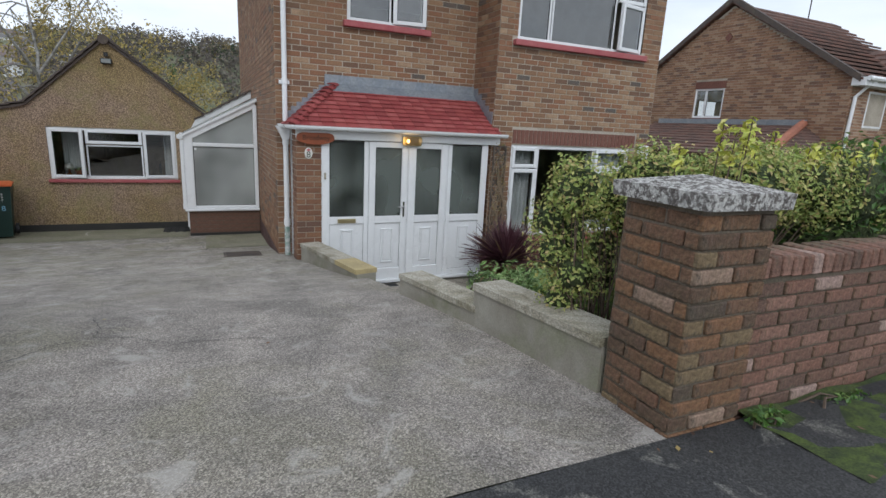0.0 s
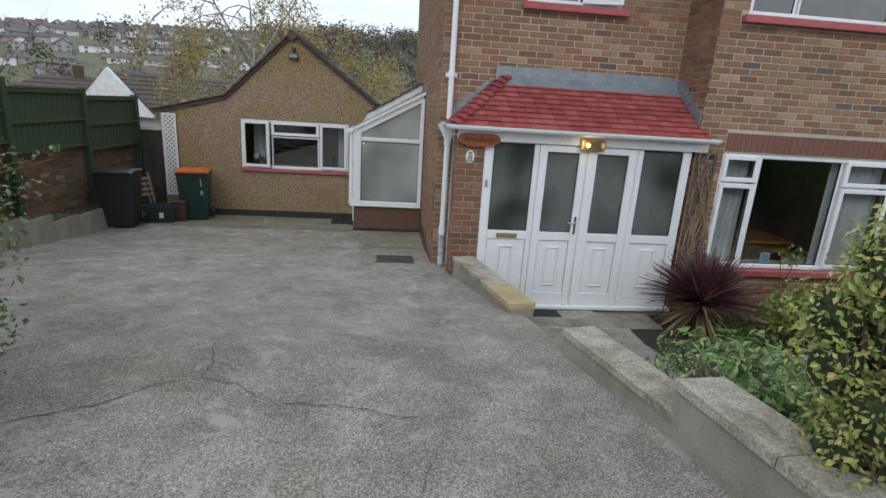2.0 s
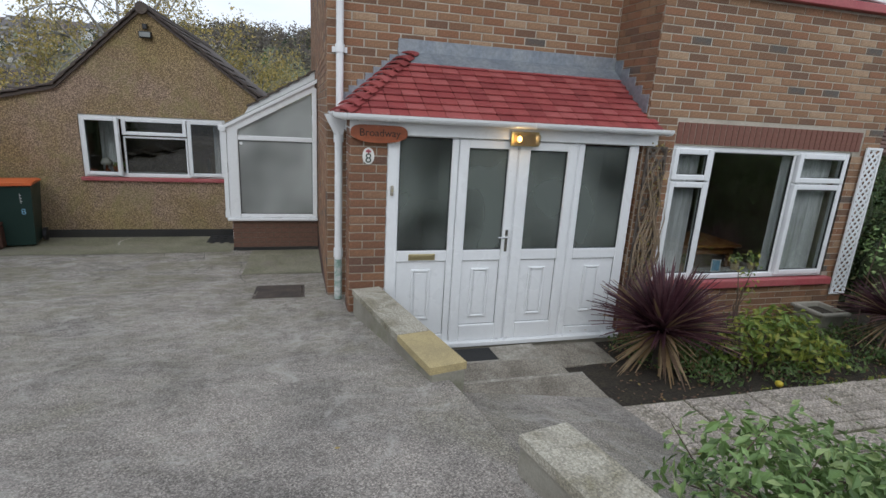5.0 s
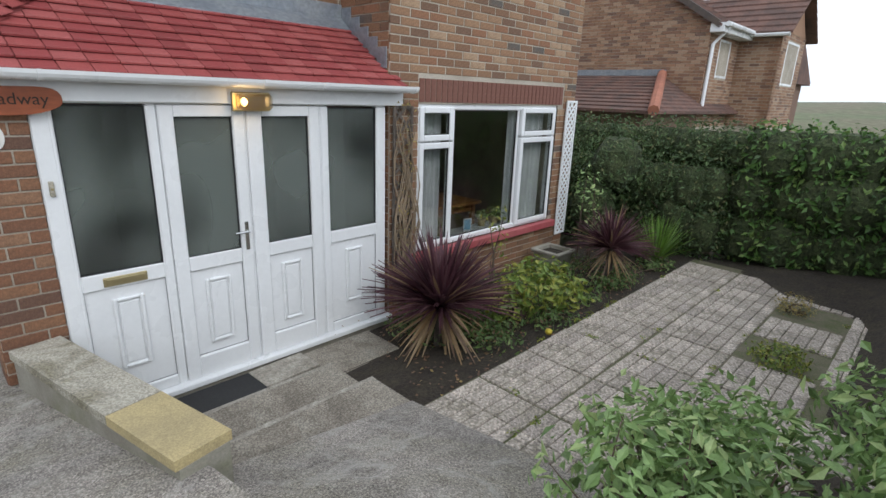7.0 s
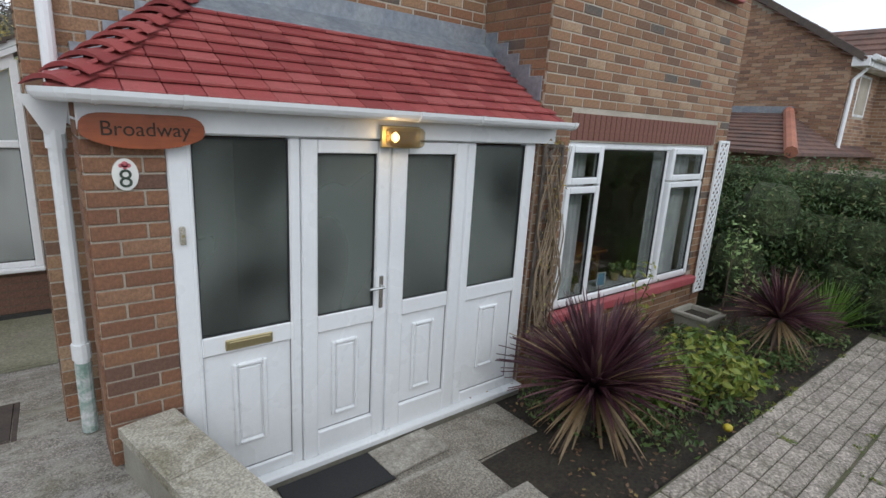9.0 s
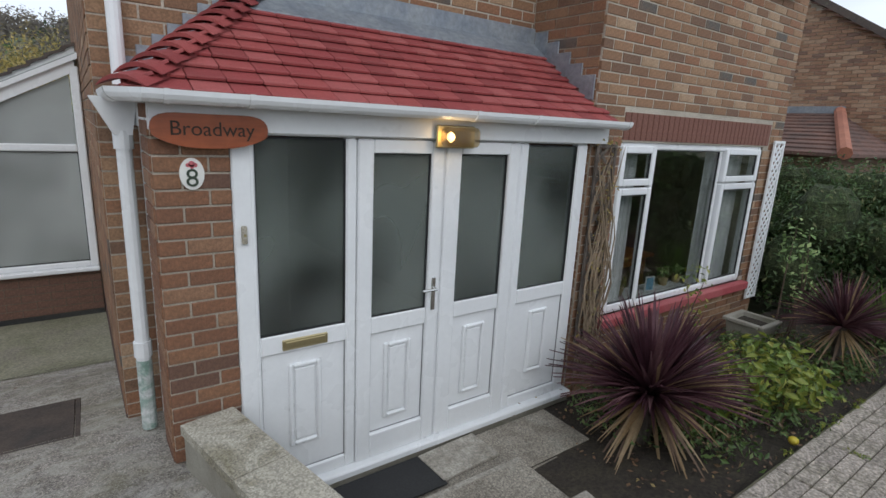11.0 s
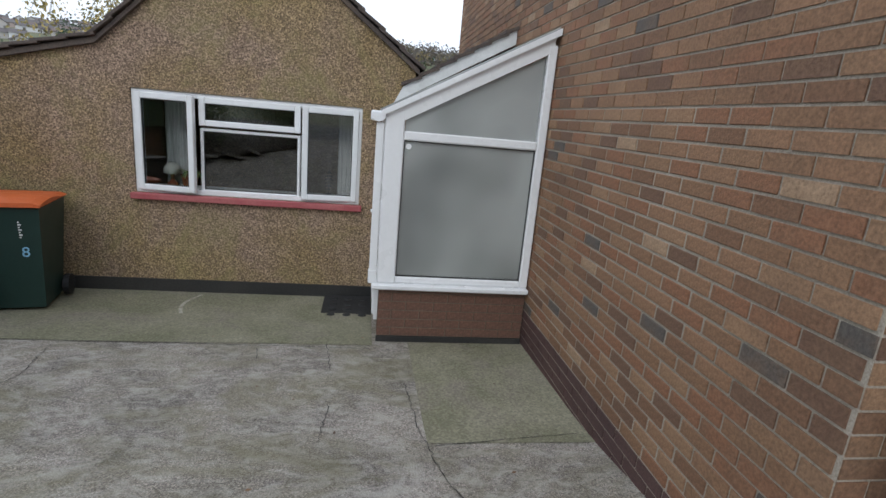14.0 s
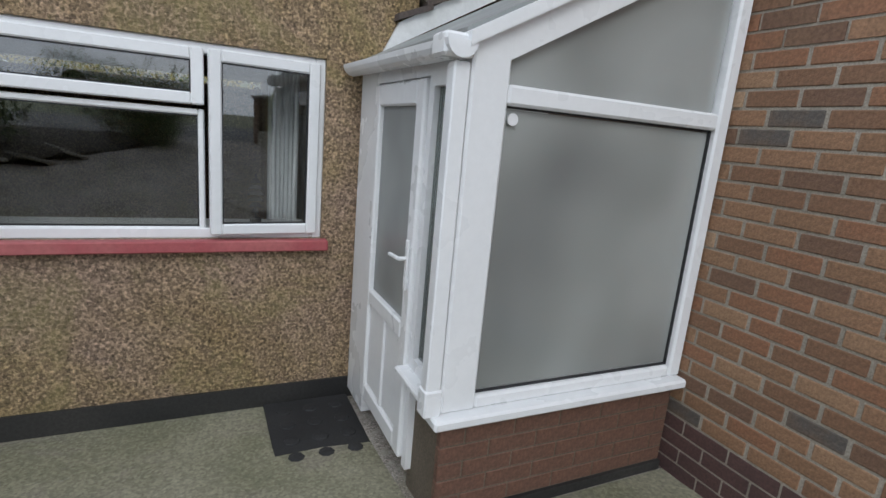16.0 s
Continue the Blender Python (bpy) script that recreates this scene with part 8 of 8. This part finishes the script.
def woods(name, az0, az1, r0, r1, n, leaves, size, mat, label, seed, h=(3, 6)):
    rg = random.Random(seed)
    S = []
    for k in range(n):
        az, r = rg.uniform(az0, az1), rg.uniform(r0, r1)
        x, y = r * math.sin(radians(az)), r * math.cos(radians(az))
        q = rg.uniform(*h)
        S.append((x, y, far_land(x, y) + q * 0.7, q * 0.8, q * 0.8, q))
    ob = leaf_cloud(name, M[mat], S, leaves, size, None, seed, kind="stuff", shell=0.4, label=label)
    tagged(ob, label, "woodland")


M["wood_grey"] = leaf_material("bare_grey_brown_branches", [(0, (0.13, 0.115, 0.10)), (0.4, (0.17, 0.15, 0.125)), (0.7, (0.11, 0.095, 0.085)), (0.9, (0.20, 0.17, 0.12))], rough=1)
M["wood_gold"] = leaf_material("golden_brown_far_foliage", [(0, (0.22, 0.18, 0.09)), (0.4, (0.17, 0.155, 0.08)), (0.7, (0.27, 0.21, 0.10))], rough=1)
M["wood_green"] = leaf_material("dark_green_far_foliage", [(0, (0.05, 0.075, 0.045)), (0.5, (0.07, 0.095, 0.055))], rough=1)
woods("woodland", -13, 22, 190, 430, 420, 17000, 2.0, "wood_grey", "bare grey-brown woodland on the far hillside", 51, (4, 8))
woods("woodland", -12, 18, 300, 430, 90, 4500, 1.8, "wood_gold", "golden autumn trees on the far hillside", 52)
woods("woodland", -12, 18, 250, 430, 50, 2600, 1.8, "wood_green", "dark evergreen trees on the far hillside", 53)
woods("woodland", -60, -12, 180, 300, 80, 3200, 1.2, "wood_grey", "bare trees between the far houses", 54, (2.5, 5))
woods("woodland", -60, -12, 190, 420, 26, 2200, 1.3, "wood_green", "dark green trees between the far houses", 55, (3, 6.5))
woods("woodland", -60, 16, 70, 150, 90, 4200, 1.0, "wood_grey", "bare trees in the valley below", 56, (2.2, 3.6))
woods("woodland", 40, 75, 60, 150, 90, 5000, 1.4, "wood_grey", "bare trees beyond the street", 57, (4, 7))


def grown_tree(name, at, height, spread, label, bark, leaf, count, size, seed, droop=0.3, base=0.3, leaf_r=0.5, levels=3, r0=None, narrow=0.5):
    """A tapered trunk, limbs and twigs that divide, and leaves round the twigs' ends."""
    rg = random.Random(seed)
    t = thing(name, at, label, "tree")
    L, ends = Lump(), []

    def grow(p, d, ln, r, lev):
        n = 4
        pts, q, dd = [p], p, d
        for k in range(n):
            dd = (dd + Vector((rg.uniform(-0.18, 0.18), rg.uniform(-0.18, 0.18), (0.06 if lev < 2 else -droop * 0.5)))).normalized()
            q = q + dd * ln / n
            pts.append(q)
        L.tube(pts, [r * (1 - 0.16 * k) for k in range(n + 1)], 6 if lev else 9, ends=False)
        if lev >= levels:
            ends.extend([(*pts[k], leaf_r, leaf_r, leaf_r * (1 + droop)) for k in (2, 4)])
            return
        for k in range(rg.choice((3, 4))):
            a = rg.uniform(0, 2 * math.pi)
            side_ = Vector((math.cos(a), math.sin(a), 0.25))
            grow(pts[rg.choice((2, 3, 4))], (dd * 0.7 + side_ * spread).normalized(), ln * rg.uniform(0.55, 0.75), r * 0.5, lev + 1)

    trunk_l = height * 0.5
    r0 = r0 or height * 0.018
    k_ = [Vector((0.15 * math.sin(j), 0.12 * math.cos(j * 1.7), trunk_l * j / 5)) for j in range(6)]
    part("trunk", Lump().tube([Vector((0, 0, -1))] + k_, [r0 * (1.1 - 0.1 * j) for j in range(7)], 9), M[bark], t)
    for j in range(9):
        a = j * 2.4
        o = k_[min(5, int(1 + base * 5 + j * 0.45))]
        grow(o, Vector((math.cos(a) * spread, math.sin(a) * spread, 1.0 - 0.3 * (j < 4))).normalized(), height * rg.uniform(0.24, 0.34), r0 * 0.5, 1)
    part("limb", L, M[bark], t)
    leaf_cloud("crown", M[leaf], ends, count, size, t, seed, shell=0.1, droop=1.0, narrow=narrow)
    return t


grown_tree("birch", (-5.7, 25.5, -3.2), 13.0, 0.7, "tall birch with pale bark and sparse yellow leaves behind the annex", "birch", "leaf_autumn", 11000, 0.13, 60, droop=0.9, leaf_r=0.45, r0=0.13)
grown_tree("autumn_tree", (-2.6, 33.0, -5.0), 11.5, 0.6, "autumn tree with thinning golden leaves", "birch", "leaf_autumn", 9000, 0.16, 61, droop=0.2, leaf_r=0.7, r0=0.14)
grown_tree("autumn_tree", (-5.9, 31.0, -4.0), 8.5, 0.6, "small autumn tree with thin yellow-brown leaves", "twig", "leaf_autumn", 6000, 0.14, 62, droop=0.3, leaf_r=0.6, r0=0.11)
grown_tree("bare_tree", (-22.0, 33.0, -5.0), 11.5, 0.35, "slender leafless tree beyond the fence", "twig", "wood_grey", 200, 0.08, 63, droop=0.0, leaf_r=0.3, r0=0.08)
con = thing("conifer", (-2.9, 61.0, -10.0), "dark green conifer standing behind the annex roof", "tree")
part("trunk", Lump().tube([(0, 0, -1), (0, 0, 16)], [0.25, 0.05], 8), M["bark"], con)
leaf_cloud("crown", M["leaf_dark"], [(rng.uniform(-0.3, 0.3) * (17 - z) * 0.2, rng.uniform(-0.3, 0.3), z, (17.2 - z) * 0.17 + 0.15, (17.2 - z) * 0.17 + 0.15, 0.8) for z in np.arange(2, 17, 0.6)], 5200, 0.42, con, 64, shell=0.3, droop=0.6)


# ---- bricks and tiles that are objects of their own ----
soldier = Lump().box(0, 0.066, -0.008, 0.03, 0, 0.215, 0.003).mesh("brick", M["brick_soldier"])
for mesh, name, parent, m in LATE:
    if mesh is None:
        lay(soldier, name, parent, Matrix.Translation((m[0], YB, 1.985)))
    else:
        lay(mesh, name, parent, m)
